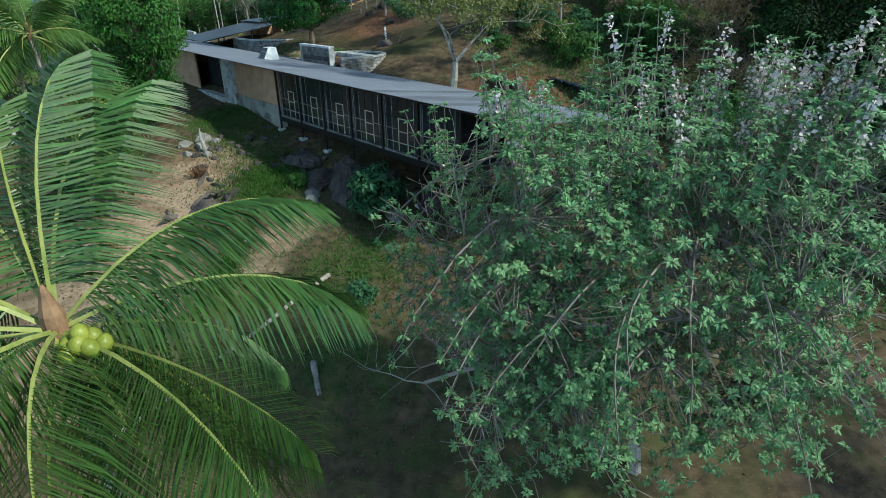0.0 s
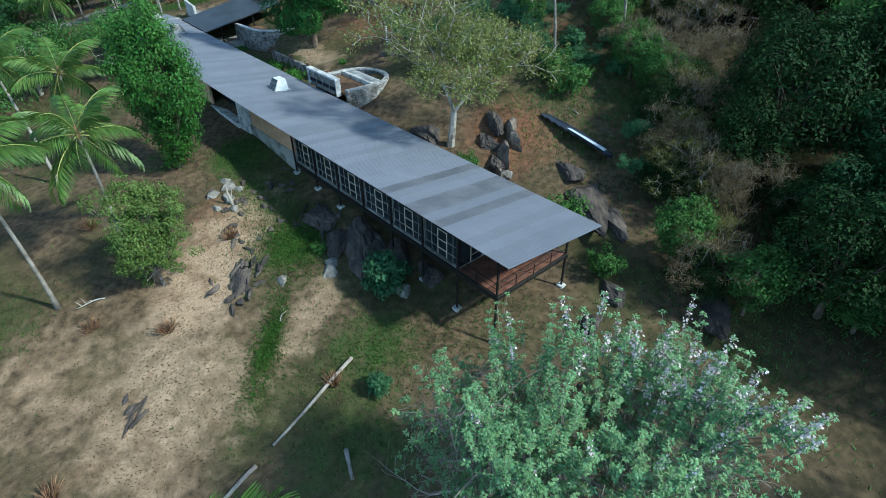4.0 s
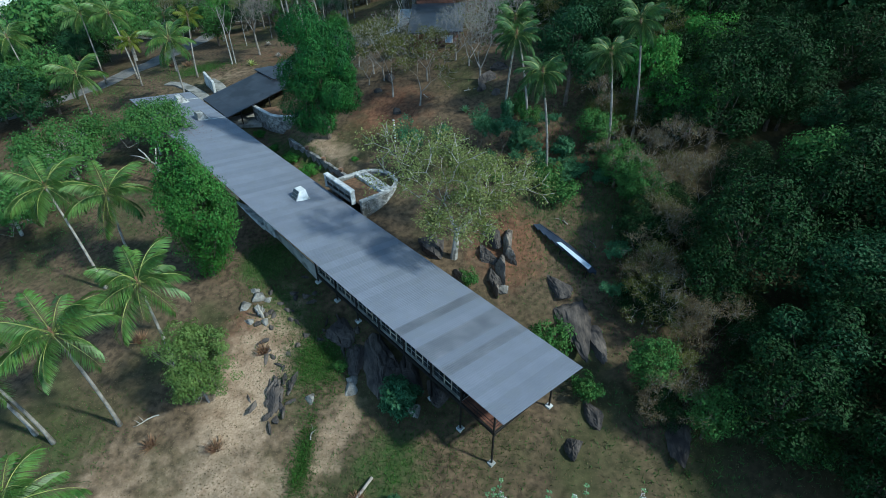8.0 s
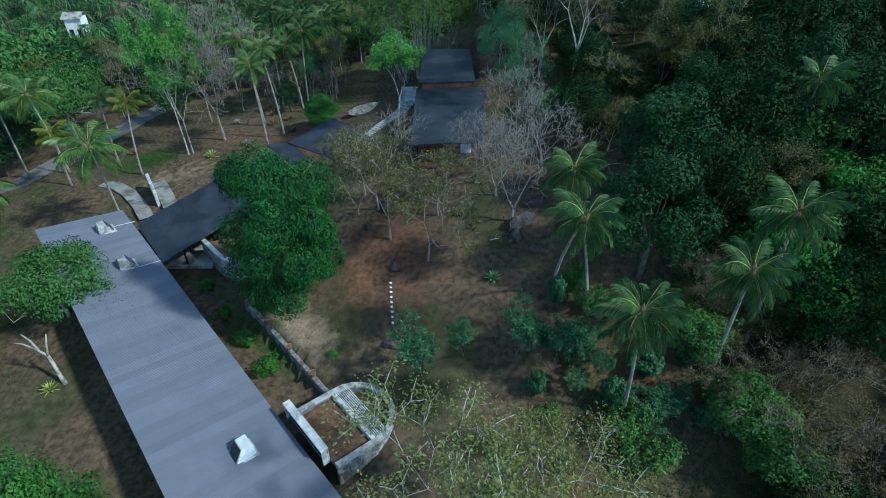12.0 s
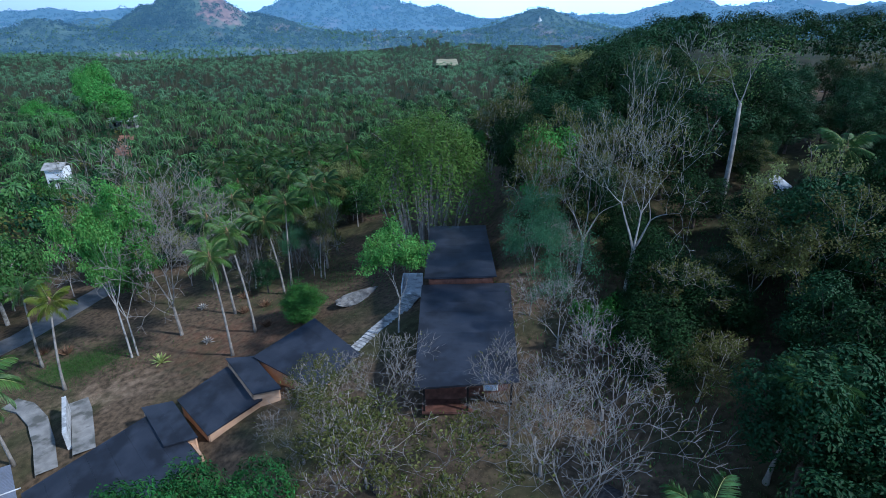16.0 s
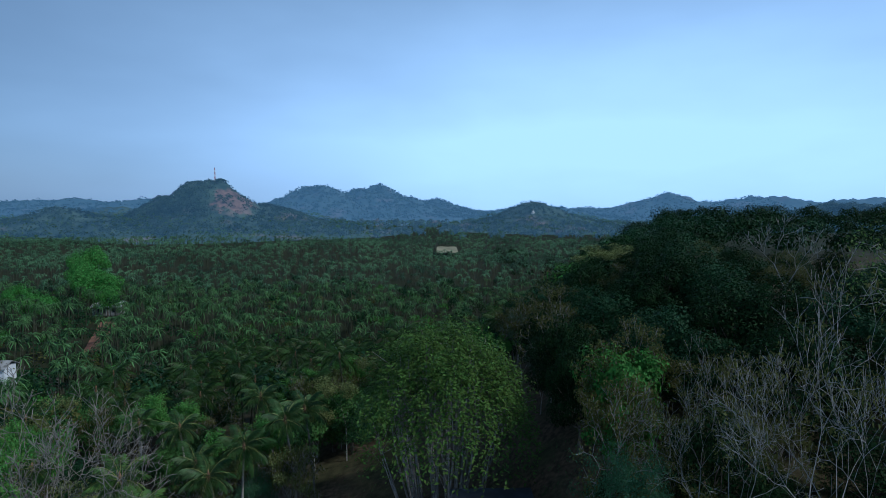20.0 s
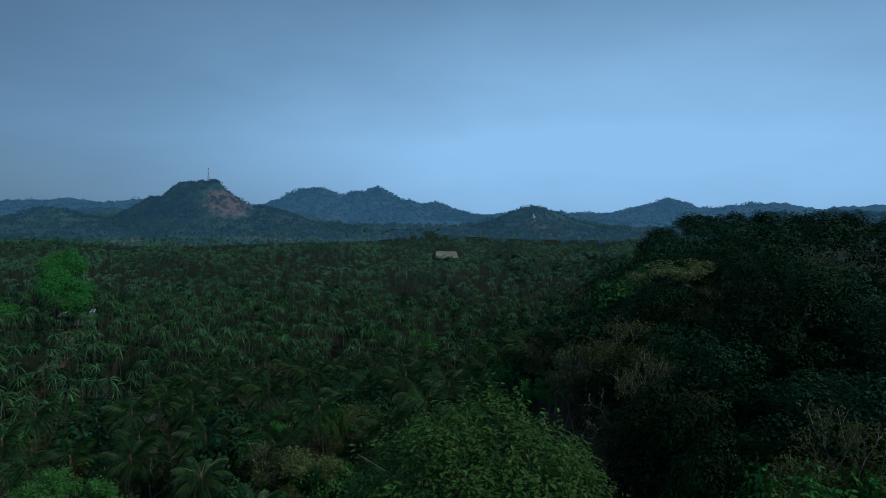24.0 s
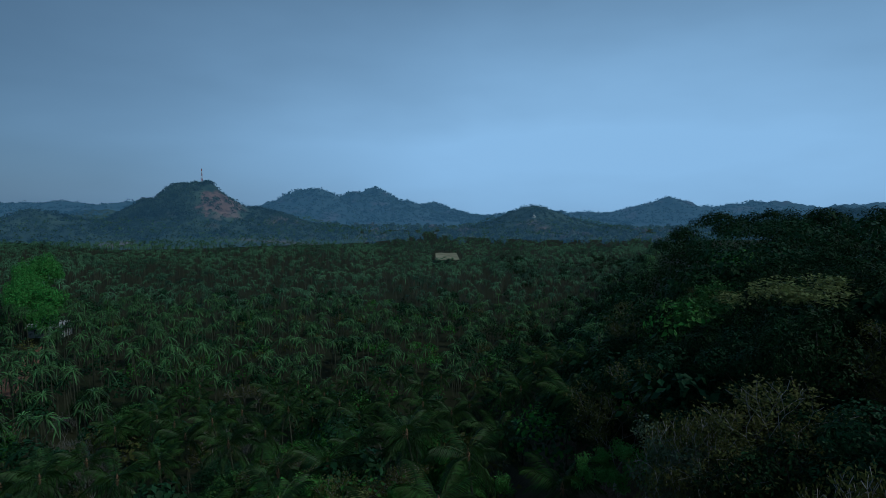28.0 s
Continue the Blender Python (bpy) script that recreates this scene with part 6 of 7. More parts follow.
# ---- dense woods on the hill side ----
def woods():
    rng = np.random.default_rng(44)
    kinds = [(FOREST_A, "dark green forest tree"), (FOREST_B, "tall glossy dark forest tree"), (FOREST_C, "mid green forest tree"), (FOREST_D, "thin dry forest tree")]
    def sow(n, area, mix, lo, hi, group):
        made = 0
        tries = 0
        spots = []
        while made < n and tries < n * 60:
            tries += 1
            x, y = area(rng)
            if math.hypot(x - 40.0, y - 146) < 9 or math.hypot(x - 10, y - 122) < 6:
                continue
            if any((x - a) ** 2 + (y - b) ** 2 < 14 for a, b in spots[-220:]):
                continue
            spots.append((x, y))
            k = rng.choice(4, p=mix)
            h = rng.uniform(lo, hi)
            plant(kinds[k][0], x, y, h, h * rng.uniform(0.7, 0.95), rng.uniform(0, 360), kinds[k][1], group=group, name="forest_tree")
            made += 1
    # big dark trees right of the clearing
    sow(22, lambda r: (27 + 25 * r.random() ** 1.0 + 3 * r.normal(), r.uniform(20, 52)), (0.88, 0.12, 0.0, 0.0), 10, 15, "woods east of the house")
    sow(26, lambda r: (r.uniform(28, 66), r.uniform(52, 78)), (0.5, 0.2, 0.03, 0.27), 9, 14, "woods east of the house")
    sow(42, lambda r: (r.uniform(23, 66), r.uniform(79, 104)), (0.6, 0.33, 0.02, 0.05), 9, 14, "woods on the hill")
    sow(64, lambda r: (r.uniform(38, 90), r.uniform(104, 175)), (0.65, 0.25, 0.0, 0.1), 6.5, 10, "woods on the hill")
    sow(84, lambda r: (r.uniform(8, 46), r.uniform(122, 205)), (0.62, 0.30, 0.03, 0.05), 8, 13, "woods on the hill")
    # thickets around the far lawn and to the west
    sow(22, lambda r: (r.uniform(-96, -72), r.uniform(80, 150)), (0.2, 0.35, 0.4, 0.05), 9, 14, "woods west of the driveway")
    sow(12, lambda r: (r.uniform(-80, -62), r.uniform(24, 80)), (0.2, 0.3, 0.4, 0.1), 8, 12, "woods west of the driveway")
    for x0, x1, y0, y1, n in ((-30, 6, 130, 172, 26), (-78, -44, 128, 165, 16), (1, 16, 112, 150, 14)):
        for k in range(n):
            x, y = rng.uniform(x0, x1), rng.uniform(y0, y1)
            if math.hypot(x + 5.5, y - 135) > 9 and not (-7 < x < 5 and y < 129):
                trio = ((FOREST_A, "dark green forest tree"), (SPARSE, "thin grey tree with few leaves"), (FOREST_D, "thin dry forest tree"))
                kind, lab = trio[k % 3] if x0 > 0 else ((SLENDER, "slender pale tree with light green leaves"), (SPARSE, "thin grey tree with few leaves"), (POLE, "thin-stemmed tree with light foliage"))[k % 3]
                h = rng.uniform(9, 14)
                plant(kind, x, y, h, h * 0.62, rng.uniform(0, 360), lab, group="thin trees behind the lawn")
    sow(30, lambda r: (r.uniform(-72, -12), r.uniform(146, 190)), (0.05, 0.15, 0.4, 0.4), 8, 12, "trees behind the lawn")


woods()
for k, (x, y) in enumerate([(42.2, 66.4), (40.4, 67.9), (45.2, 67.9), (43.6, 69.2)]):
    plant((FOREST_A, FOREST_B)[k % 2], x, y, 7.5, 8.0, k * 80, "dark green tree over the bare slope", group="woods east of the house")
for k, (x, y) in enumerate([(-152.1, 199.9), (-133.4, 183.4), (-113.0, 146.3), (-113.8, 160.2), (-131.7, 194.5), (-103.3, 128.2)]):
    plant((FOREST_B, GLOSSY)[k % 2], x, y, 10.0, 9.5, k * 65, "dark green tree beside the driveway", group="woods west of the driveway")
a = random.Random(78)
for k in range(46):
    x, y = a.uniform(14, 42), a.uniform(92, 126)
    if math.hypot(x - 26, y - 110) > 3.5:
        h = a.uniform(2.5, 5.5) if k % 3 else a.uniform(5, 8)
        plant((FOREST_A, FOREST_D, FOREST_B)[k % 3 if h > 5 else 0], x, y, h, h * a.uniform(0.9, 1.2), a.uniform(0, 360), "low dark thicket on the slope", "shrub", "thicket on the slope", "shrub")
a = random.Random(77)
for k in range(34):
    x, y = a.uniform(-66, -18), a.uniform(128, 166)
    kind, lab = ((BARE, "leafless grey tree with tangled twigs"), (FOREST_C, "mid green tree behind the lawn"), (SPARSE, "thin grey tree with few leaves"), (FOREST_B, "dark green tree behind the lawn"), (FEATHER, "feathery blue-green tree behind the lawn"))[k % 5]
    h = a.uniform(6.5, 10.5)
    if abs(x + 59) > 5:
        plant(kind, x, y, h, h * a.uniform(0.7, 1.0), a.uniform(0, 360), lab, group="mixed trees behind the lawn", name="forest_tree")
plant(GLOSSY, 16.6, 73.8, 14.0, 10.5, 40, "large glossy green tree at the edge of the woods", group="woods on the hill")
plant(GLOSSY, 20.0, 82.6, 12.8, 10.0, 160, "large glossy green tree at the edge of the woods", group="woods on the hill")
plant(FOREST_A, 22.5, 76.0, 13.5, 10.0, 250, "dark green tree at the edge of the woods", group="woods on the hill")
for k, (x, y, h, w) in enumerate([(17.0, 91.0, 8, 9), (19.0, 98.5, 9, 10), (16.5, 108.0, 8, 9), (12.0, 114.0, 9, 9), (18.0, 115.0, 9.5, 9), (7.5, 116.0, 8, 8), (22.0, 120.0, 9, 9), (9.0, 121.5, 8, 8)]):
    kind, lab = ((FOREST_D, "thin dry forest tree"), (SPARSE, "thin grey tree with few yellow leaves"), (FOREST_A, "dark green forest tree"))[k % 3]
    plant(kind, x, y, h * 0.8, w * 0.8, k * 77, lab, group="thicket beside the hill house")
for x, y, h, w, lab in ((26.3, 70.6, 12.0, 7.0, "tall bright green tree behind the hill palms"), (29.9, 67.0, 9.5, 8.0, "bright green tree at the edge of the woods"), (10.4, 123.8, 13.0, 8.2, "bright green tree on the slope"), (34.0, 75.0, 11.0, 8.0, "bright green tree at the edge of the woods")):
    plant(BRIGHT, x, y, h, w, x * 9, lab, group="bright trees")


LEAF_VIVID = leaf_material("vivid_green_leaf", (0.07, 0.27, 0.04), (0.20, 0.52, 0.11), 0.3, 0.4)
UMBRELLA = lobed_kind("umbrella", 37, 16, 18, 6.0, LEAF_VIVID, BARK, 22, 420, 0.7, 0.4, (0.10, 0.17), (0.6, 0.95), 0.86, 0.24)
BRIGHT_SPOTS = [(-232, 430, 27, 25), (-216, 396, 22, 15), (-186, 360, 22, 24), (-196, 330, 14, 19), (-214, 345, 16, 15), (-170, 344, 15, 13)]
for k, (x, y, h, w) in enumerate(BRIGHT_SPOTS):
    plant(UMBRELLA, x, y, h, w, k * 70, "broad bright green tree among the far palms", group="bright trees on the plain")


def build_dome_tree(x, y):
    """A broad tree with many thin stems and a fine, domed crown."""
    rng = np.random.default_rng(52)
    z = ground_z(x, y)
    t = thing("domed_tree", pose(x, y, z), "broad domed tree with many thin stems and fine green foliage", "tree")
    R, H = 11.0, 40.9 - z
    segs = []
    for k in range(38):
        w, r = rng.uniform(0, 6.28), R * math.sqrt(rng.random()) * 0.85
        foot = np.array([r * 0.5 * math.cos(w), r * 0.5 * math.sin(w), -0.4])
        top = np.array([r * math.cos(w), r * math.sin(w), H * math.sqrt(max(0.1, 1 - (r / R) ** 2)) * 0.93])
        mid = (foot + top) / 2 + rng.normal(size=3) * 0.7
        segs += [(foot, mid, 0.13, 0.09, 4), (mid, top, 0.09, 0.03, 3)]
        for _ in range(7):
            q = mid + (top - mid) * rng.uniform(0.1, 0.9)
            segs.append((q, q + np.array([rng.normal() * 1.3, rng.normal() * 1.3, rng.uniform(1, 3)]), 0.03, 0.012, 3))
    V, F = segments_mesh(segs)
    under("trunk", mesh_of("trunk", V, F, GREY_TWIG), t, None, "many thin grey stems")
    n = 62000
    d = rng.normal(size=(n, 3))
    d[:, 2] = np.abs(d[:, 2])
    d /= (np.abs(d) ** 2.2).sum(axis=1)[:, None] ** (1 / 2.2)
    r = 1 - np.abs(rng.normal(size=n)) * 0.13
    lump = 1 + 0.055 * np.sin(d[:, 0] * 9 + 1) * np.sin(d[:, 1] * 8) + 0.05 * np.sin(d[:, 0] * 21) * np.sin(d[:, 1] * 19 + 2)
    C = d * (r * lump)[:, None] * np.array([R, R, H])
    C = C[C[:, 2] > H * rng.uniform(0.36, 0.74, n)]
    V, F = leaves(rng, C, 0.40, 0.3, 0.45, None, np.array([0, 0, 0.5]) + (C / np.array([R, R, H])) * 0.5)
    under("crown", mesh_of("crown", V, F, LEAF_YELLOW_GREEN), t)


# tall trees that stand out of the woods
LEAF_SILVER = leaf_material("pale_grey_green_leaf", (0.075, 0.12, 0.055), (0.20, 0.27, 0.14), 0.25, 0.35, 0.7, 0.35, 0.5)
SILVER = make_kind("silver", 41, 14, 4.0, LEAF_SILVER, GREY_TWIG, 5, (2, 3), 14, 0.42, 0.8, 0.55, 0.35, 0.72, 0.2)
plant(SILVER, 5.6, 156.6, 38.0 - ground_z(5.6, 156.6), 8.0, 30, "tall tree with large pale grey-green leaves", group="tall trees in the woods")
plant(SILVER, 6.7, 143.2, 36.0 - ground_z(6.7, 143.2), 6.0, 200, "tall tree with large pale grey-green leaves", group="tall trees in the woods")
plant(POLE, 23.0, 169.5, 47.0 - ground_z(23.0, 169.5), 13.0, 70, "very tall thin-leaved tree with pale stems above the woods", group="tall trees in the woods")


LEAF_YELLOW_GREEN = leaf_material("fine_fresh_leaf", (0.07, 0.15, 0.025), (0.18, 0.31, 0.06), 0.3)
build_dome_tree(-5.5, 132.4)


grove()
# bare, bright and dark trees mixed among the palms at the edge of the plain
a = random.Random(81)
for k in range(66):
    x, y = a.uniform(-135, 0), a.uniform(166, 262)
    kind, lab, tall = ((BARE, "leafless grey tree with tangled twigs among the palms", 8), (FOREST_C, "mid green tree among the palms", 9), (BRIGHT, "bright green tree among the palms", 8), (FOREST_B, "dark green tree among the palms", 10), (SPARSE, "thin grey tree with few leaves among the palms", 9), (FOREST_A, "dark tree among the palms", 9))[k % 6]
    if ground_z(x, y) < 14 and math.hypot(x + 108, y - 200) > 16:
        h = tall * a.uniform(0.8, 1.25)
        plant(kind, x, y, h, h * a.uniform(0.9, 1.25), a.uniform(0, 360), lab, group="mixed trees among the palms")
ribbon("earth_track", [(-166, 338), (-155, 315), (-142, 289), (-134, 270)], 7.0, LATERITE, "red earth track between the palms")


# ---- the palm plain in the distance ----
def far_palms():
    rng = np.random.default_rng(61)

    def field(n, y0, y1, spread, fronds, seg, size):
        t = rng.uniform(0, 1, n) ** 0.75
        y = y0 + (y1 - y0) * t
        x = rng.uniform(-1, 1, n) * (spread[0] + (spread[1] - spread[0]) * t) - 0.05 * y
        z = np.maximum(land(x, y), hill_height(x, y) - 0.5) if y1 > 800 else land(x, y)
        keep = (z < 22) & (np.hypot(x + 108, y - 200) > 13) & ~((np.abs(x + 153 + (y - 312) * 0.4) < 7) & (y > 268) & (y < 335)) & ~((np.abs(x + 30) < 48) & (y < 262)) & ~((np.abs(x - 3) < 15) & (y > 590) & (y < 722))
        x, y, z = x[keep], y[keep], z[keep]
        n = len(x)
        h = rng.uniform(9, 16, n) + 3.0 * np.sin(x * 0.021 + 1.0) * np.sin(y * 0.017)
        V, F = [], []
        base = np.stack([x, y, z], -1)
        top = base + np.stack([rng.normal(size=n) * 0.8, rng.normal(size=n) * 0.8, h], -1)
        # trunk: a thin three-sided stem
        if seg > 1:
            ring = [np.array([math.cos(a), math.sin(a), 0]) * 0.17 for a in (0, 2.1, 4.2)]
            T = np.stack([base + r for r in ring] + [top + r * 0.6 for r in ring], 1).reshape(-1, 3)
            k = np.arange(n)[:, None] * 6
            TF = np.concatenate([k + np.array([a, b, b + 3, a + 3]) for a, b in ((0, 1), (1, 2), (2, 0))])
            trunks.append((T, TF))
        for f in range(fronds):
            yaw = 6.283 * f / fronds + rng.uniform(-0.3, 0.3, n)
            pit = rng.uniform(-0.45, 0.75, n) if f % 2 else rng.uniform(0.1, 1.0, n)
            L = size * rng.uniform(0.8, 1.15, n)
            d = np.stack([np.cos(yaw), np.sin(yaw)], -1)
            s = np.stack([-d[:, 1], d[:, 0]], -1)
            pts = []
            for q in np.linspace(0, 1, seg + 1):
                c = top.copy()
                c[:, :2] += d * (L * q * np.cos(pit) * (1 - 0.15 * q))[:, None]
                c[:, 2] += L * (q * np.sin(pit) - 0.72 * q * q)
                w = (0.06 + 0.26 * math.sin(math.pi * min(1, 0.15 + 0.8 * q))) * size / 4 * (2.0 if seg < 2 else 1.0 if seg < 3 else 0.6) if q < 1 else 0.02
                l, r = c.copy(), c.copy()
                l[:, :2] += s * w
                r[:, :2] -= s * w
                l[:, 2] -= w * 0.55
                r[:, 2] -= w * 0.55
                pts += [l, c, r]
            P = np.stack(pts, 1)
            k0 = sum(len(a) for a in V)
            V.append(P.reshape(-1, 3))
            k = k0 + np.arange(n)[:, None] * P.shape[1]
            for q in range(seg):
                o = 3 * q
                F.append(k + np.array([o, o + 1, o + 4, o + 3]))
                F.append(k + np.array([o + 1, o + 2, o + 5, o + 4]))
        return np.concatenate(V), np.concatenate(F)

    trunks = []
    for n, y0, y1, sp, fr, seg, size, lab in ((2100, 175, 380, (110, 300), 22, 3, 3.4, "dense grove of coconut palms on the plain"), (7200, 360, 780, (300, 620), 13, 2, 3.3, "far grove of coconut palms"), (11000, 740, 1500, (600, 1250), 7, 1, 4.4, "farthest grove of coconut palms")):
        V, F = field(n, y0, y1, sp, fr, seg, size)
        tagged(new("palm_grove", mesh_of("palm_grove", V, F, LEAF_FAR if y0 < 300 else LEAF_FAR_HAZED)), lab, "palm grove", kind="stuff")
    T = np.concatenate([a for a, _ in trunks])
    o, TF = 0, []
    for a, f in trunks:
        TF.append(f + o)
        o += len(a)
    tagged(new("palm_grove_trunks", mesh_of("palm_grove_trunks", T, np.concatenate(TF), SHADED_BARK)), "thin trunks of the palm grove, coloured as in shade", "palm grove", kind="stuff")



# distance haze is painted on the hills as a blue emission
def hill_material(name, dark, light, rock, haze_glow, strength):
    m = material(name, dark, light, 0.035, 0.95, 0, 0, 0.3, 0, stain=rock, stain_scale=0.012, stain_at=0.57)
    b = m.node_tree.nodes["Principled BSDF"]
    b.inputs["Emission Color"].default_value, b.inputs["Emission Strength"].default_value = (*haze_glow, 1), strength
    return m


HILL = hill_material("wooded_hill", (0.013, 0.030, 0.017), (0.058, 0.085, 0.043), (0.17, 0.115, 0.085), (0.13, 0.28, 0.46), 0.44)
def bare_face(m, centre, size, colour):
    """A bare brown rock face of its own shape on one side of the hill."""
    n, l = m.node_tree.nodes, m.node_tree.links
    b = n["Principled BSDF"]
    old = b.inputs["Base Color"].links[0].from_socket
    g, mp, ln, ns, ad, rp = (n.new("ShaderNode" + k) for k in ("NewGeometry", "Mapping", "VectorMath", "TexNoise", "Math", "ValToRGB"))
    mp.vector_type = "TEXTURE"
    mp.inputs["Location"].default_value, mp.inputs["Scale"].default_value = centre, size
    ln.operation, ad.operation = "LENGTH", "MULTIPLY_ADD"
    ns.inputs["Scale"].default_value, ns.inputs["Detail"].default_value = 0.05, 6.0
    ad.inputs[1].default_value = 1.6
    rp.color_ramp.elements[0].position, rp.color_ramp.elements[1].position = 1.55, 1.7
    rp.color_ramp.elements[0].position, rp.color_ramp.elements[1].position = 0.62, 0.70
    l.new(g.outputs["Position"], mp.inputs["Vector"])
    l.new(mp.outputs["Vector"], ln.inputs[0])
    l.new(g.outputs["Position"], ns.inputs["Vector"])
    l.new(ns.outputs["Fac"], ad.inputs[0])
    l.new(ln.outputs["Value"], ad.inputs[2])
    half = n.new("ShaderNodeMath")
    half.operation = "MULTIPLY"
    half.inputs[1].default_value = 0.4
    l.new(ad.outputs[0], half.inputs[0])
    l.new(half.outputs[0], rp.inputs["Fac"])
    mx, rk = n.new("ShaderNodeMix"), n.new("ShaderNodeValToRGB")
    mx.data_type = "RGBA"
    fine = n.new("ShaderNodeTexNoise")
    fine.inputs["Scale"].default_value, fine.inputs["Detail"].default_value = 0.12, 8.0
    l.new(g.outputs["Position"], fine.inputs["Vector"])
    l.new(fine.outputs["Fac"], rk.inputs["Fac"])
    rk.color_ramp.elements[0].position, rk.color_ramp.elements[1].position = 0.35, 0.65
    rk.color_ramp.elements[0].color, rk.color_ramp.elements[1].color = (colour[0] * 0.4, colour[1] * 0.4, colour[2] * 0.4, 1), (*colour, 1)
    l.new(rp.outputs["Color"], mx.inputs["Factor"])
    l.new(rk.outputs["Color"], mx.inputs["A"])
    l.new(old, mx.inputs["B"])
    l.new(mx.outputs["Result"], b.inputs["Base Color"])


bare_face(HILL, (-368, 1050, 60), (34, 75, 38), (0.20, 0.115, 0.08))
bare_face(HILL, (-440, 1030, 26), (34, 60, 9), (0.25, 0.16, 0.12))
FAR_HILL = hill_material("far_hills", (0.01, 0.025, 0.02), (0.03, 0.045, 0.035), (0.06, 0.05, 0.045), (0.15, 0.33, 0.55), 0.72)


def far_trees():
    """Round crowns scattered between the palms, on the ridge and on the hills' feet."""
    rng = np.random.default_rng(62)
    for mat, n, lab, area, size, per, leaf in ((LEAF_DARK, 330, "mixed dark green trees between the palms", (-260, 60, 160, 420), 1.0, 170, 0.9), (LEAF_BRIGHT, 130, "light green trees between the palms", (-260, 40, 160, 400), 0.9, 190, 0.75), (LEAF_YELLOW, 70, "dry olive trees between the palms", (-220, 60, 160, 380), 0.9, 110, 0.9), (LEAF_FOREST, 300, "dark woods on the ridge", (46, 330, 165, 620), 1.2, 420, 0.6),
                                               # the two eastern woods are added, mostly out of view, to cast shade
                                               (LEAF_FOREST, 150, "dark woods where the slope meets the plain", (10, 130, 185, 330), 1.0, 300, 0.6), (LEAF_DARK, 60, "green trees where the slope meets the plain", (0, 100, 175, 300), 1.0, 260, 0.6), (LEAF_FOREST, 60, "mostly unseen woods added to shade the slope", (52, 110, -30, 104), 1.4, 420, 0.8), (LEAF_FOREST, 26, "unseen woods added to shade the clearing", (30, 56, -30, 20), 1.3, 420, 0.8), (LEAF_MID, 70, "woods west of the driveway", (-190, -96, 60, 190), 1.2, 200, 1.0),
                                               # these woods share the hill material, whose emission imitates haze
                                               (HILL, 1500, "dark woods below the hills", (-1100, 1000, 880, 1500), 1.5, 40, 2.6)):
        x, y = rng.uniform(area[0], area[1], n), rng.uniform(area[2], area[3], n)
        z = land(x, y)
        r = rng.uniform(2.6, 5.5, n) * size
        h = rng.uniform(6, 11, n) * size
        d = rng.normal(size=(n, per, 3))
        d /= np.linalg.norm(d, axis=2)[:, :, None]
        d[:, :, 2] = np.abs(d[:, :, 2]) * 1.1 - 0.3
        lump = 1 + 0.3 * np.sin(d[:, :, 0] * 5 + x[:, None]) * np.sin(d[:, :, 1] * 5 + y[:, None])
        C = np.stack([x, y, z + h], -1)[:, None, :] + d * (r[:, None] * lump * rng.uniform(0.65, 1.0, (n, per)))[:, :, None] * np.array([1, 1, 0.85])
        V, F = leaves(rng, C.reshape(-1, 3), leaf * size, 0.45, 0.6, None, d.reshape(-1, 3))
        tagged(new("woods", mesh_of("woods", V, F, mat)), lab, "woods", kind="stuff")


far_trees()


# ---- hills in the distance ----
HILLS = [(-418, 1085, 90, 95, 110), (-406, 1076, 90, 46, 58), (-505, 1110, 70, 95, 90), (-345, 1120, 46, 130, 110), (-398, 1890, 110, 190, 200), (-235, 2010, 109, 210, 220), (-40, 2120, 62, 200, 200), (222, 1340, 58, 110, 110), (910, 2230, 86, 260, 240),
         (1318, 2360, 84, 420, 300), (923, 1300, 62, 160, 150), (-1493, 2260, 62, 500, 300), (-850, 1600, 66, 160, 160), (-600, 940, 40, 120, 100), (661, 2425, 38, 260, 200), (1900, 2500, 84, 500, 300), (300, 2900, 20, 1500, 260), (-900, 2900, 18, 1400, 260), (1700, 2950, 54, 1300, 260), (330, 1900, 52, 190, 150), (700, 1250, 44, 130, 120), (1120, 1330, 66, 200, 160)]


def hill_height(x, y):
    z = np.full_like(x, -6.0)
    for cx, cy, h, rx, ry in HILLS:
        q = np.sqrt(((x - cx) / rx) ** 2 + ((y - cy) / ry) ** 2)
        z = np.maximum(z, (h + 8) * np.exp(-0.9 * q ** 1.5) - 8)
    return z


def hill_folds(x, y):
    """Spurs and hollows that grow with the hill's height."""
    z = np.zeros_like(x)
    for k, (a, b, amp) in enumerate(((0.011, 0.013, 7), (0.027, 0.022, 8), (0.061, 0.055, 5.5), (0.13, 0.12, 3.0))):
        z += amp * np.sin(x * a + 1.7 * np.sin(y * b * 0.7 + k)) * np.sin(y * b + 1.1 * np.sin(x * a * 0.8))
    return z * np.clip(hill_height(x, y) / 60, 0, 1)


far_palms()


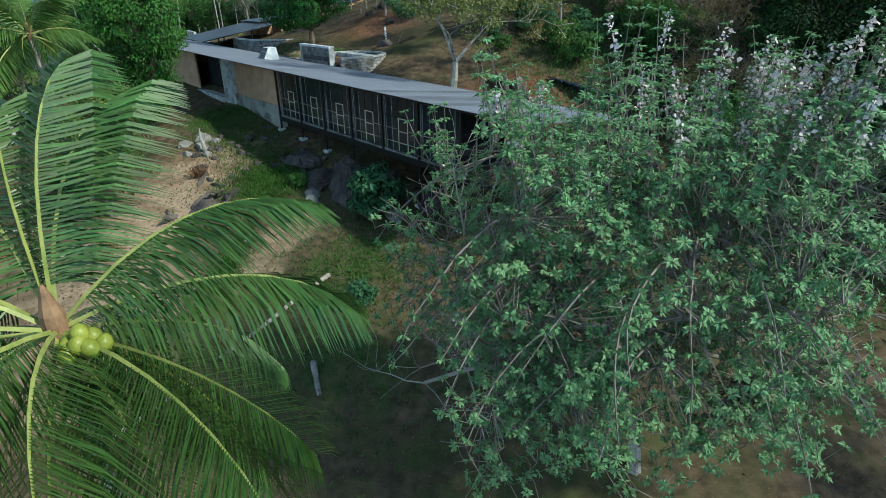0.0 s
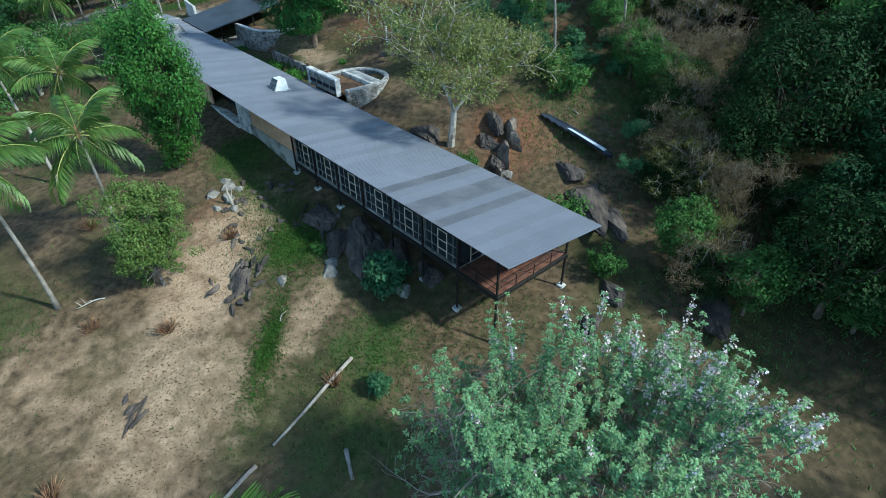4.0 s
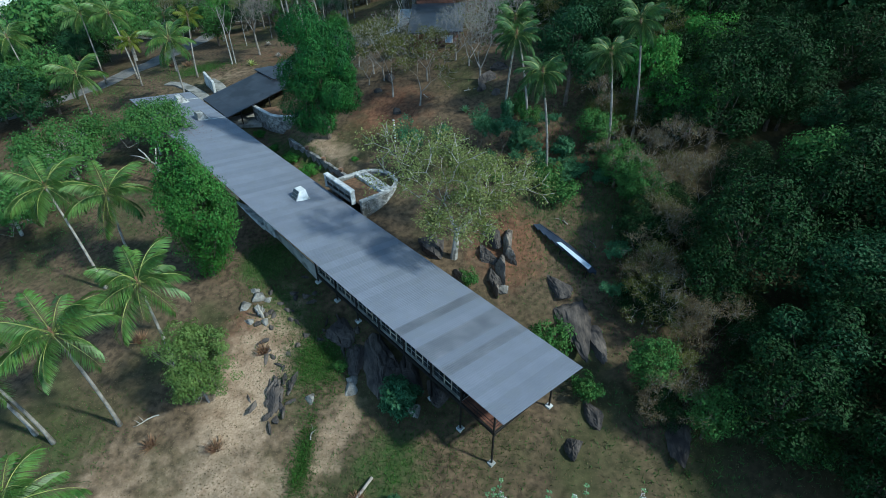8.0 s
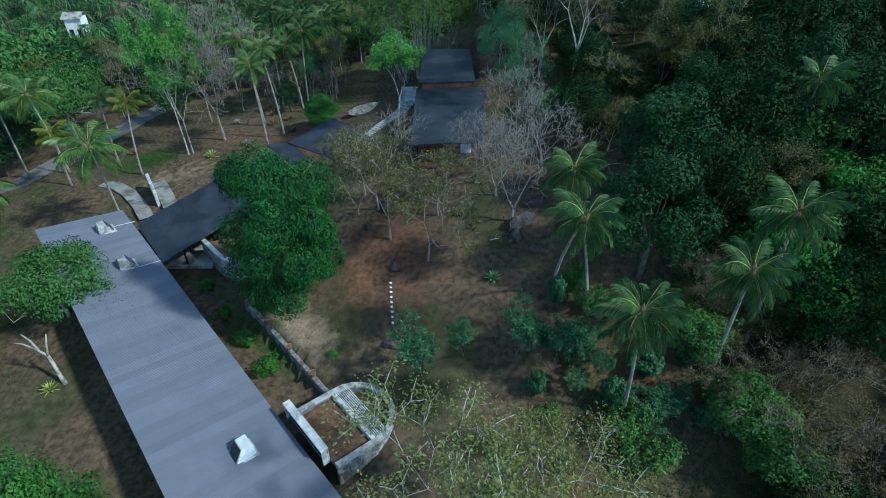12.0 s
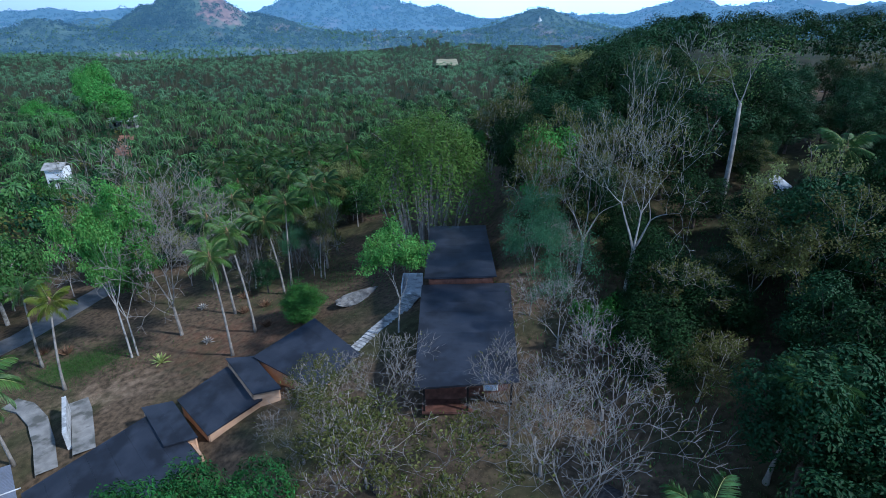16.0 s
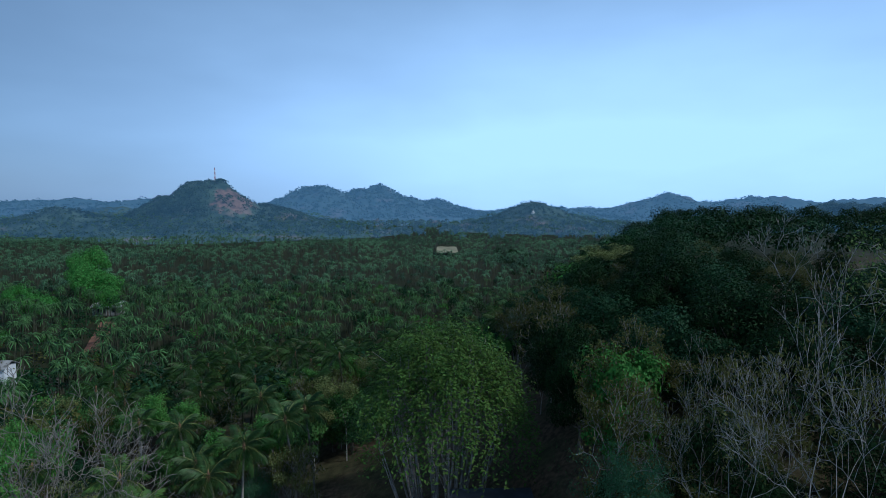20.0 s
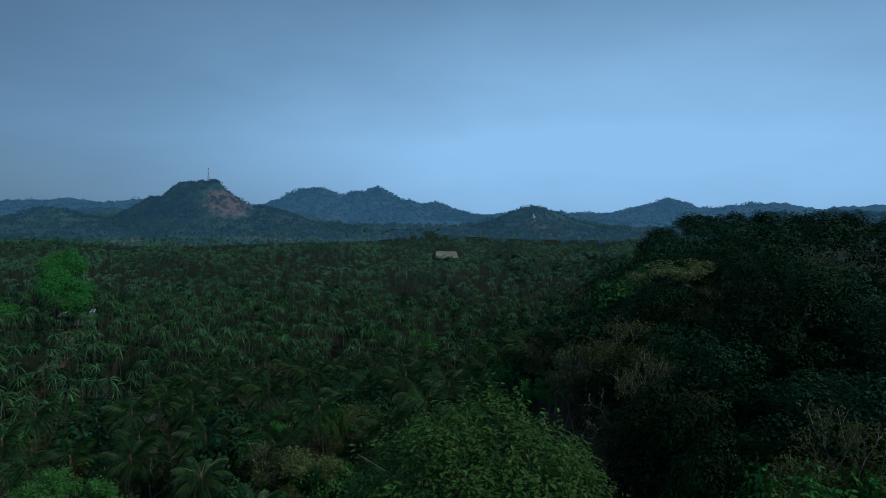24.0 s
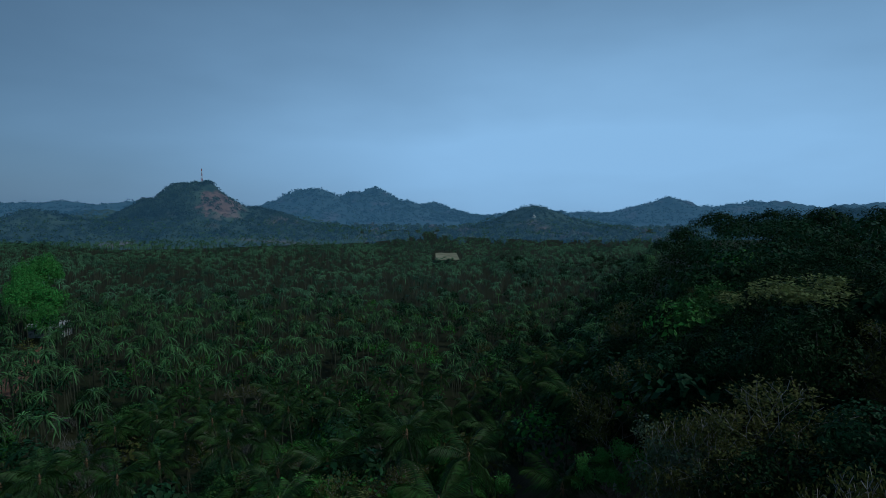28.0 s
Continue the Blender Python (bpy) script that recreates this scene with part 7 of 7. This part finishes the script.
def build_hills():
    xs, ys = np.linspace(-2300, 2600, 420), np.concatenate([np.linspace(820, 1450, 90), np.linspace(1460, 3200, 90)])
    X, Y = np.meshgrid(xs, ys)
    Z = hill_height(X, Y)
    rel = np.clip(Z / 60, 0, 1)
    Z = Z + hill_folds(X, Y) + np.random.default_rng(9).uniform(-2.2, 3.4, Z.shape) * rel
    V = np.stack([X, Y, Z], -1).reshape(-1, 3)
    h, w = X.shape
    i = np.arange(w * h).reshape(h, w)
    F = np.stack([i[:-1, :-1], i[:-1, 1:], i[1:, 1:], i[1:, :-1]], -1).reshape(-1, 4)
    F = F[V[F[:, 0], 2] > -5.5]
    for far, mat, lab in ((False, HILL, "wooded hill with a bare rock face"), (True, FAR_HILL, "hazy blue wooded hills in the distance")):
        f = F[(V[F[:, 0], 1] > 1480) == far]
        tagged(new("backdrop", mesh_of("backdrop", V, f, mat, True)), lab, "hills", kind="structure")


build_hills()


def hill_trees():
    """Crowns over the hills, so that surface and outline are uneven."""
    rng = np.random.default_rng(66)
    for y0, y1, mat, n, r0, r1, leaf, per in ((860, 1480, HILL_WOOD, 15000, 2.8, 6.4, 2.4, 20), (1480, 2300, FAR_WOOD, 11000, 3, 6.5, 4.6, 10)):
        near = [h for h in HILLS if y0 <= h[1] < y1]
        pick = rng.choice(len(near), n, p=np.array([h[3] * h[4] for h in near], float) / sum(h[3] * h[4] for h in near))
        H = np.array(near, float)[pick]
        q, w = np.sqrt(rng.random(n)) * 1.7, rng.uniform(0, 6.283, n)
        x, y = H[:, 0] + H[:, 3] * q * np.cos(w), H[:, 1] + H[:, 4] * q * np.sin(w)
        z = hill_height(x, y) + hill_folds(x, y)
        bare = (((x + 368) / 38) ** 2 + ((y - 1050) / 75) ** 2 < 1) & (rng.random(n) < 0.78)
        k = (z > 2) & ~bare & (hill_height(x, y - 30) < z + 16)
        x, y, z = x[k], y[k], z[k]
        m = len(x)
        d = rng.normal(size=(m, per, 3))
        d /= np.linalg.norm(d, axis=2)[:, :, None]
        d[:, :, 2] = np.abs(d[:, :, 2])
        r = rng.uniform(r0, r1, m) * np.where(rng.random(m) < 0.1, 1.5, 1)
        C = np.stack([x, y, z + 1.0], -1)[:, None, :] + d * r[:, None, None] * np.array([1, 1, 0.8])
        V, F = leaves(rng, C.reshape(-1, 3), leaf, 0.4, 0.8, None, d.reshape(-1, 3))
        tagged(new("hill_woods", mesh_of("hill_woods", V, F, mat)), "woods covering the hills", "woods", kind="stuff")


# hill leaves carry the same painted haze: a blue emission over the leaf colour
def hill_leaf(name, dark, light, haze_glow, strength):
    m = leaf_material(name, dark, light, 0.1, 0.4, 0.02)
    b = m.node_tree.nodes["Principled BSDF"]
    b.inputs["Emission Color"].default_value, b.inputs["Emission Strength"].default_value = (*haze_glow, 1), strength
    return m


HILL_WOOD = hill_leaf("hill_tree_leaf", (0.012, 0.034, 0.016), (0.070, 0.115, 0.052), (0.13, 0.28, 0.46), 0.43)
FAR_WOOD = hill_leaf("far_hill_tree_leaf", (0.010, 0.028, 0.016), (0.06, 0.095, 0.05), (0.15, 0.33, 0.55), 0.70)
hill_trees()


def build_mast():
    x, y = -416.0, 1082.0
    z = float((hill_height(np.array([x]), np.array([y])) + hill_folds(np.array([x]), np.array([y])))[0]) - 2
    m = thing("radio_mast", pose(x, y, z), "red and white lattice radio mast on a hilltop", "mast")
    for k in range(7):
        r0, r1, h0, h1 = 1.5 - k * 0.18, 1.5 - (k + 1) * 0.18, k * 4.2, (k + 1) * 4.2
        segs = []
        c = [(1, 1), (1, -1), (-1, -1), (-1, 1)]
        for i in range(4):
            a, b = c[i], c[(i + 1) % 4]
            lo, hi = np.array([a[0] * r0, a[1] * r0, h0]), np.array([a[0] * r1, a[1] * r1, h1])
            hi2 = np.array([b[0] * r1, b[1] * r1, h1])
            segs += [(lo, hi, 0.22, 0.22, 4), (lo, hi2, 0.12, 0.12, 3), (hi, hi2, 0.12, 0.12, 3)]
        V, F = segments_mesh(segs)
        under("lattice_section", mesh_of("lattice_section", V, F, RED if k % 2 == 0 else WHITE), m)


build_mast()


def build_stupa():
    x, y = 199.0, 1271.0
    z = float(hill_height(np.array([x]), np.array([y]))[0]) - 2
    s = thing("white_dome", pose(x, y, z), "small white domed shrine on a wooded hill", "shrine")
    V, F = tube([(0, 0, 0), (0, 0, 2), (0, 0, 4.5), (0, 0, 6.5), (0, 0, 7.5), (0, 0, 8), (0, 0, 12)], [4.4, 4.4, 4.0, 2.6, 1.2, 0.7, 0.1], 14)
    under("dome", mesh_of("dome", V, F, WHITE, True), s)


build_stupa()


# ---- rocks ----
def jagged(x, y, count, rx, ry, turn, seed):
    """Low ridges of dark rock that break out of the sand side by side."""
    a = random.Random(seed)
    c, s = math.cos(radians(turn)), math.sin(radians(turn))
    for k in range(count):
        p, q = a.gauss(0, 0.32) * rx, a.gauss(0, 0.30) * ry
        long = a.uniform(0.5, 1.7)
        build_rock(x + p * c - q * s, y + p * s + q * c, a.uniform(.16, .42), long, a.uniform(.18, .5), turn + a.gauss(0, 22), seed + k, ROCK, "ridge of dark striated rock in the sand", a.uniform(0.5, 0.62), a.uniform(-30, 14))


BROWN_ROCK = material("brown_rock", (0.07, 0.058, 0.05), (0.22, 0.185, 0.155), 0.9, 0.9, 0, 0.8, 8, 0.15, stain=(0.06, 0.052, 0.047), stain_scale=0.7, stain_at=0.56)
def build_rock(x, y, rx, ry, rz, turn, seed, mat=None, label="dark weathered rock outcrop", sink=0.45, tilt=0.0):
    bm = bmesh.new()
    bmesh.ops.create_icosphere(bm, subdivisions=4 if max(rx, ry) > 1.2 else 3, radius=1)
    off = Vector((seed * 3.1, seed * 1.7, seed * 0.9))
    cuts = [(Vector((math.cos(seed + k * 1.9), math.sin(seed * 1.3 + k * 2.3), 0.6 * math.sin(seed * 0.7 + k))).normalized(), 0.62 + 0.16 * math.sin(seed * 2.1 + k * 1.3)) for k in range(7)]
    for v in bm.verts:
        p = v.co.normalized()
        r = 1.0 + noise.fractal(p * 1.2 + off, 0.9, 2.1, 4) * 0.22
        q = p * r
        for n, d in cuts:
            over = q.dot(n) - d
            if over > 0:
                q = q - n * over * 0.85
        crack = abs(noise.noise(Vector((p.x * 5, p.y * 2.2, p.z * 4)) + off * 2))
        q = q * (1 - 0.10 * max(0, 0.25 - crack) * 4) + p * noise.noise(p * 7 + off) * 0.035
        v.co = Vector((q.x * rx, q.y * ry, q.z * rz))
    me = bpy.data.meshes.new("rock")
    bm.to_mesh(me)
    bm.free()
    me.materials.append(mat or ROCK)
    ob = new("rock", me)
    ob.matrix_basis = pose(x, y, ground_z(x, y) + rz * (0.55 - sink * 1.5), tilt, 0, turn)
    return tagged(ob, label, "rock", "rocks on the slope")


ROCKS = [(-6.4, 38.0, 2.3, 5.4, 1.6, 14), (-3.6, 37.2, 1.2, 3.6, 1.2, 24), (-10.8, 41.6, 2.0, 2.4, 0.6, 10), (5.4, 53.0, 1.1, 2.4, 1.4, 10), (4.6, 50.5, 1.0, 2.0, 1.0, 30), (-1.5, 52.5, 2.0, 2.6, 1.2, 40),
         (13.2, 42.4, 2.2, 6.4, 0.9, -5), (12.0, 45.9, 1.5, 2.6, 0.7, 20), (14.6, 39.4, 1.2, 3.0, 0.6, 5), (13.0, 32.3, 1.1, 2.1, 0.7, 30), (20.0, 30.5, 1.6, 3.8, 0.45, -8), (5.2, 47.6, 0.9, 1.9, 0.8, 20), (-9.0, 39.0, 1.3, 2.6, 0.6, 15), (-1.0, 34.6, 1.0, 2.4, 0.7, 35)]
for k, (x, y, rx, ry, rz, turn) in enumerate(ROCKS):
    build_rock(x, y, rx, ry, rz, turn, k + 1)
for k, (x, y, r) in enumerate([(10.7, 29.1, 1.0), (-8.6, 88.6, 1.0), (-10.3, 85.6, 0.6), (6.6, 82.5, 1.4), (5.6, 80.5, 1.0), (-7.0, 79.2, 0.8), (8.5, 84.5, 1.1), (7.6, 78.5, 0.9), (24.0, 55.0, 1.2), (-6.6, 70.0, 0.9), (24.0, 148.0, 2.0)]):
    build_rock(x, y, r * 0.9, r * 1.3, r, k * 47, k + 30)
for k, (x, y, rx, ry, rz, turn) in enumerate([(1.6, 47.4, 0.8, 2.2, 1.2, 25), (6.0, 49.0, 0.8, 2.6, 1.5, 5), (3.2, 45.0, 0.6, 2.0, 0.9, 30), (7.2, 52.6, 0.7, 2.3, 1.3, -10), (5.2, 46.6, 0.5, 1.9, 1.1, 14), (6.9, 50.6, 0.6, 2.0, 1.7, 20)]):
    build_rock(x, y, rx, ry, rz, turn, k + 140, BROWN_ROCK, "dark brown rock outcrop beside the tree")
build_rock(-14.6, 121.5, 2.2, 4.6, 1.0, -35, 50, PALE_ROCK, "large flat pale boulder beside the steps")
for k, (x, y, r) in enumerate([(-9.2, 35.4, 0.8), (-20.6, 46.6, 0.9), (-21.6, 45.4, 0.7), (-20.0, 44.8, 0.7), (-21.2, 47.6, 0.6), (-19.4, 46.4, 0.6), (-19.0, 43.2, 0.5), (-20.6, 43.2, 0.5), (-9.0, 36.4, 0.7), (-12.8, 34.4, 0.6), (-3.0, 33.0, 0.8), (6.0, 46.2, 0.8)]):
    build_rock(x, y, r, r * 1.2, r * 0.8, k * 61, k + 60, PALE_ROCK, "pale grey boulder lying on the slope")
for k in range(26):
    a = random.Random(k)
    build_rock(-16.6 + a.gauss(0, 1.7), 43.6 + a.gauss(0, 2.4), a.uniform(.25, .55), a.uniform(.3, .7), a.uniform(.2, .45), a.uniform(0, 360), k + 90, ROCK, "loose dark stone in the grass")


build_rock(-16.2, 35.2, 1.2, 2.8, 0.5, 8, 299, ROCK, "flat dark rock in the sand", 0.62)
jagged(-16.2, 35.2, 26, 2.8, 6.0, 8, 300)
jagged(-20.5, 23.5, 6, 1.2, 3.2, -30, 360)
jagged(-10.6, 41.8, 9, 2.4, 3.0, 20, 330)


# ---- small things on the ground ----
def build_log(p, q, r, label, z0=0.1, z1=0.1):
    a, b = np.array([*p, ground_z(*p) + z0]), np.array([*q, ground_z(*q) + z1])
    mid = [a + (b - a) * s + np.array([0, 0, 0.06 * math.sin(7 * s)]) for s in np.linspace(0, 1, 8)]
    V, F = tube([m - a for m in mid], [r * (1 - 0.35 * s) for s in np.linspace(0, 1, 8)], 9)
    ob = new("log", mesh_of("log", V, F, GREY_TWIG, True))
    ob.matrix_basis = Matrix.Translation(a)
    return tagged(ob, label, "log", "fallen trunks")


build_log((-6.4, 27.2), (-10.6, 21.0), 0.14, "fallen pale palm trunk lying on the grass", 0.12, 0.12)
build_log((-11.4, 19.8), (-13.6, 17.0), 0.15, "fallen pale palm trunk lying on the grass", 0.1, 0.1)
build_log((-6.0, 20.6), (-5.4, 18.8), 0.16, "short weathered log on the grass", 0.1, 0.1)


def build_branch(x, y, turn, L):
    """A bare fallen branch with a few side twigs."""
    rng = np.random.default_rng(int(abs(x * 17 + y * 5)))
    t = thing("fallen_branch", pose(x, y, ground_z(x, y) + 0.08, 0, 0, turn), "bare pale fallen branch lying on the slope", "branch", "fallen branches")
    line = [np.array([L * s, 0.25 * math.sin(3 * s + x), 0.10 * math.sin(5 * s)]) for s in np.linspace(0, 1, 8)]
    V, F = tube(line, [0.07 * (1 - 0.75 * s) for s in np.linspace(0, 1, 8)], 6)
    under("stem", mesh_of("stem", V, F, PALE_BARK, True), t)
    for k in (2, 4, 5):
        q = line[k] + np.array([0.5, rng.choice([-1, 1]) * rng.uniform(0.3, 0.7), 0.25])
        V, F = tube([line[k], (line[k] + q) / 2 + (0, 0, 0.05), q], [0.03, 0.02, 0.008], 5)
        under("twig", mesh_of("twig", V, F, PALE_BARK, True), t)


for x, y, turn, L in ((19.5, 54.0, 60, 2.6), (16.8, 51.5, 100, 2.0), (22.5, 58.0, 20, 2.4), (14.5, 55.0, 140, 1.8), (-26.5, 33.0, 200, 2.2), (3.0, 80.5, 30, 2.0), (-3.0, 82.0, 300, 1.8), (-12.0, 30.5, 80, 1.6)):
    build_branch(x, y, turn, L)


def build_tuft(x, y, s):
    """The cut, frayed foot of an old palm frond cluster."""
    rng = np.random.default_rng(int(abs(x * 13 + y * 7)))
    t = thing("dry_tuft", pose(x, y, ground_z(x, y) - 0.05), "frayed brown tuft of dead stalks on the ground", "tuft", "dry tufts")
    segs = []
    s = s * 1.25
    for k in range(100):
        w, tilt = rng.uniform(0, 6.28), rng.uniform(0.1, 0.9)
        p = np.array([math.cos(w), math.sin(w), 0]) * 0.32 * rng.random() * s
        q = p + np.array([math.cos(w) * tilt, math.sin(w) * tilt, rng.uniform(0.5, 1.0)]) * s * 0.8
        segs.append((p, q, 0.035 * s, 0.012, 3))
    V, F = segments_mesh(segs)
    under("tuft_body", mesh_of("tuft_body", V, F, DRY), t)


for x, y, s in ((-20.4, 29.9, 0.9), (-18.4, 39.6, 0.9), (-26.4, 30.4, 0.9), (-31.4, 41.3, 1.0), (-23.3, 18.0, 1.1), (-7.4, 25.4, 0.8), (-26.8, 118.5, 1.0), (-33.0, 128.0, 1.0), (-31.5, 123.5, 1.0), (-53.5, 117.0, 1.1), (-57.0, 117.5, 1.1), (-28.8, 124.5, 1.0)):
    build_tuft(x, y, s)


def build_agave(x, y, s, mat, label):
    rng = np.random.default_rng(int(abs(x * 11)))
    t = thing("agave", pose(x, y, ground_z(x, y)), label, "agave", "agaves")
    for k in range(26):
        w, el = k * 2.4, 0.25 + 1.1 * k / 26
        d = np.array([math.cos(w) * math.cos(el), math.sin(w) * math.cos(el), math.sin(el)])
        side = np.array([-math.sin(w), math.cos(w), 0]) * 0.08 * s
        L = 1.15 * s
        V = np.array([0 * d - side * .6, 0 * d + side * .6, d * L * 0.5 + side + (0, 0, .04), d * L * 0.5 - side + (0, 0, .04), d * L - np.array([0, 0, 0.12 * s])])
        under("leaf", mesh_of("leaf", V, [(0, 1, 2, 3), (3, 2, 4)], mat), t)


build_agave(-38.8, 113.1, 1.35, LEMON, "yellow-striped agave on the lawn")
build_agave(3.0, 75.4, 1.0, LEAF_BLUE, "grey-green agave on the bare slope")
build_agave(-40.6, 68.9, 1.0, LEMON, "pale yellow agave below the roof")
build_agave(-34.0, 116.4, 0.9, PALE_BARK, "dry pale agave on the lawn")
build_agave(-38.6, 126.0, 0.9, PALE_BARK, "dry pale agave on the lawn")


# ---- far roofs and the cleared field ----
def build_far_house(x, y, w, d, h, turn, wall_mat, roof_mat, label):
    z = ground_z(x, y)
    f = thing("far_house", pose(x, y, z, 0, 0, turn), label, "house", "far houses")
    box_part("wall", (-w / 2, w / 2, -d / 2, d / 2, -0.5, h), wall_mat, f, bevel=0.03)
    for s in (1, -1):
        bm = slab(bmesh.new(), [(-w / 2 - 0.5, 0, h + d * 0.3), (w / 2 + 0.5, 0, h + d * 0.3), (w / 2 + 0.5, s * (d / 2 + 0.6), h - 0.1), (-w / 2 - 0.5, s * (d / 2 + 0.6), h - 0.1)], 0.12)
        part("roof", bm, roof_mat, f)
    for k in (-1, 1):
        box_part("window", (k * w * 0.25 - 0.6, k * w * 0.25 + 0.6, -d / 2 - 0.03, -d / 2 + 0.03, h * 0.35, h * 0.8), GLASS, f, bevel=0)


build_far_house(-110.0, 203.5, 4.6, 4.4, 15.5, 8, WHITE, CONCRETE, "white two-storey house among the trees")
for x, y, h, w in ((-107.5, 197.0, 12.5, 10.0), (-104.0, 201.0, 13.5, 9.0), (-112.5, 196.5, 11.5, 9.0)):
    plant(FOREST_C, x, y, h, w, x * 3, "green tree in front of the white house", group="trees round the far houses")
build_far_house(-176.0, 356.0, 14, 8, 4.5, 5, CONCRETE, PALE, "low house with a pale metal roof")
build_far_house(-150.0, 205.0, 14, 9, 9.0, 30, CONCRETE, PALE, "house with a pale metal roof among trees")
build_far_house(-760.0, 1010.0, 26, 12, 14.0, 0, WHITE, PALE, "distant white house below the hills")


def build_field():
    x0, x1, y0, y1 = -9, 14, 640, 720
    bm = bmesh.new()
    bmesh.ops.create_grid(bm, x_segments=12, y_segments=24, size=0.5, matrix=Matrix.Translation(((x0 + x1) / 2, (y0 + y1) / 2, 2.0)) @ Matrix.Diagonal((x1 - x0, y1 - y0, 1, 1)))
    for v in bm.verts:
        v.co.z = 3.0 + 0.4 * math.sin(v.co.x * 0.5) * math.sin(v.co.y * 0.2)
    me = bpy.data.meshes.new("field")
    bm.to_mesh(me)
    bm.free()
    me.materials.append(FIELD)
    tagged(new("field", me), "pale cleared field in the palm plain", "field", kind="structure")


FIELD = material("dry_field", (0.20, 0.19, 0.11), (0.36, 0.33, 0.20), 0.08, 0.95, 0, 0, 1.0, 0)
build_field()


# ---- litter and grass on the near ground ----
def scatter(name, n, centres, size, mat, label, upright=0.0, seed=1):
    """Small loose leaves or blades strewn over patches (x, y, rx, ry, share)."""
    rng = np.random.default_rng(seed)
    out = []
    total = sum(c[4] for c in centres)
    for cx, cy, rx, ry, share in centres:
        k = int(n * share / total)
        d = rng.normal(size=(k, 2)) * 0.6
        out.append(np.stack([cx + d[:, 0] * rx, cy + d[:, 1] * ry], -1))
    P = np.concatenate(out)
    C = np.column_stack([P, land(P[:, 0], P[:, 1]) + 0.03])
    if upright:
        a = rng.normal(size=C.shape) * 0.5 + np.array([0, 0, 1.0])
        a /= np.linalg.norm(a, axis=1)[:, None]
        b = np.cross(a, rng.normal(size=C.shape))
        b /= np.linalg.norm(b, axis=1)[:, None]
        L = (size * rng.uniform(0.5, 1.4, len(C)))[:, None]
        V = np.stack([C - b * L * 0.12, C + b * L * 0.12, C + a * L], 1)
        tagged(new(name, mesh_of(name, V.reshape(-1, 3), np.arange(len(C) * 3).reshape(-1, 3), mat)), label, name.replace("_", " "), kind="stuff")
    else:
        V, F = leaves(rng, C, size, 0.8, 0.5)
        V[:, 2] = np.maximum(V[:, 2], np.repeat(C[:, 2], 4) - 0.01)
        tagged(new(name, mesh_of(name, V, F, mat)), label, name.replace("_", " "), kind="stuff")


scatter("leaf_litter", 34000, [(17, 56, 10, 12, 3), (22, 36, 8, 12, 2), (-18, 36, 8, 14, 2), (-20, 22, 12, 9, 2), (5, 52, 9, 10, 2), (-8, 80, 12, 12, 2), (-2, 24, 12, 9, 1), (-32, 116, 22, 14, 2), (14, 66, 12, 12, 1), (-30, 40, 10, 14, 1), (4, 92, 14, 12, 1)], 0.15, LEAF_DRY, "dry brown leaves strewn over the ground", 0, 81)
scatter("grass", 34000, [(-12.5, 38.5, 3.4, 3.8, 3), (-12.6, 28.5, 1.0, 4.5, 1.5), (-5, 28, 5, 5, 1.2), (-5, 21, 7, 6, 0.8), (-21, 52, 4, 5, 1), (-34, 31, 6, 5, 0.5), (-50, 114, 7, 4, 1.5), (-22, 76, 5, 11, 1.5), (-17, 45, 4, 5, 1), (2, 30, 6, 5, 1), (12, 50, 7, 8, 1)], 0.24, GRASS, "short green grass in patches", 1.0, 82)
scatter("undergrowth", 30000, [(15, 60, 9, 10, 2.5), (30, 108, 12, 12, 2), (24, 46, 8, 14, 2), (22, 30, 9, 9, 2), (18, 60, 8, 12, 2), (18, 90, 10, 14, 2), (10, 112, 10, 14, 1), (-15, 132, 22, 10, 1.5), (-62, 92, 9, 18, 1.5), (-48, 62, 10, 14, 1)], 0.34, LEAF_MID, "low weeds and seedlings on the slope", 0.7, 83)


def build_marker(x, y, s, seed):
    a = random.Random(seed)
    bm = bmesh.new()
    bmesh.ops.create_icosphere(bm, subdivisions=2, radius=s)
    for v in bm.verts:
        v.co = Vector((v.co.x * a.uniform(.85, 1.1), v.co.y * 1.35 * a.uniform(.85, 1.1), v.co.z * 0.7))
    me = bpy.data.meshes.new("marker_stone")
    bm.to_mesh(me)
    bm.free()
    me.materials.append(WHITE)
    ob = new("marker_stone", me)
    ob.matrix_basis = pose(x, y, ground_z(x, y) + s * 0.25, 0, 0, a.uniform(0, 90))
    tagged(ob, "white painted stone marking the path edge", "stone", "path marker stones")


for k in range(9):
    build_marker(-7.41 + 0.066 * k, 77.32 + -0.606 * k, 0.13, k)


def roof_leaves():
    """Red and brown leaves fallen on the roof below the tree."""
    rng = np.random.default_rng(91)
    n = 420
    u, v = 68 + rng.normal(size=n) * 3.2, np.clip(2.6 + rng.normal(size=n) * 1.6, 0.2, 8.5)
    C = np.array([[*plan(a, b), eave_z(b, a) + 0.07] for a, b in zip(u, v)])
    V, F = leaves(rng, C, 0.16, 0.85, 0.5)
    V[:, 2] = np.maximum(V[:, 2], np.repeat(C[:, 2], 4) - 0.02)
    tagged(new("fallen_leaves", mesh_of("fallen_leaves", V, F, RED_LEAF)), "dry red-brown leaves strewn on the metal roof", "leaf litter", kind="stuff")


RED_LEAF = leaf_material("red_brown_leaf", (0.13, 0.05, 0.03), (0.30, 0.13, 0.07), 0.2)
roof_leaves()
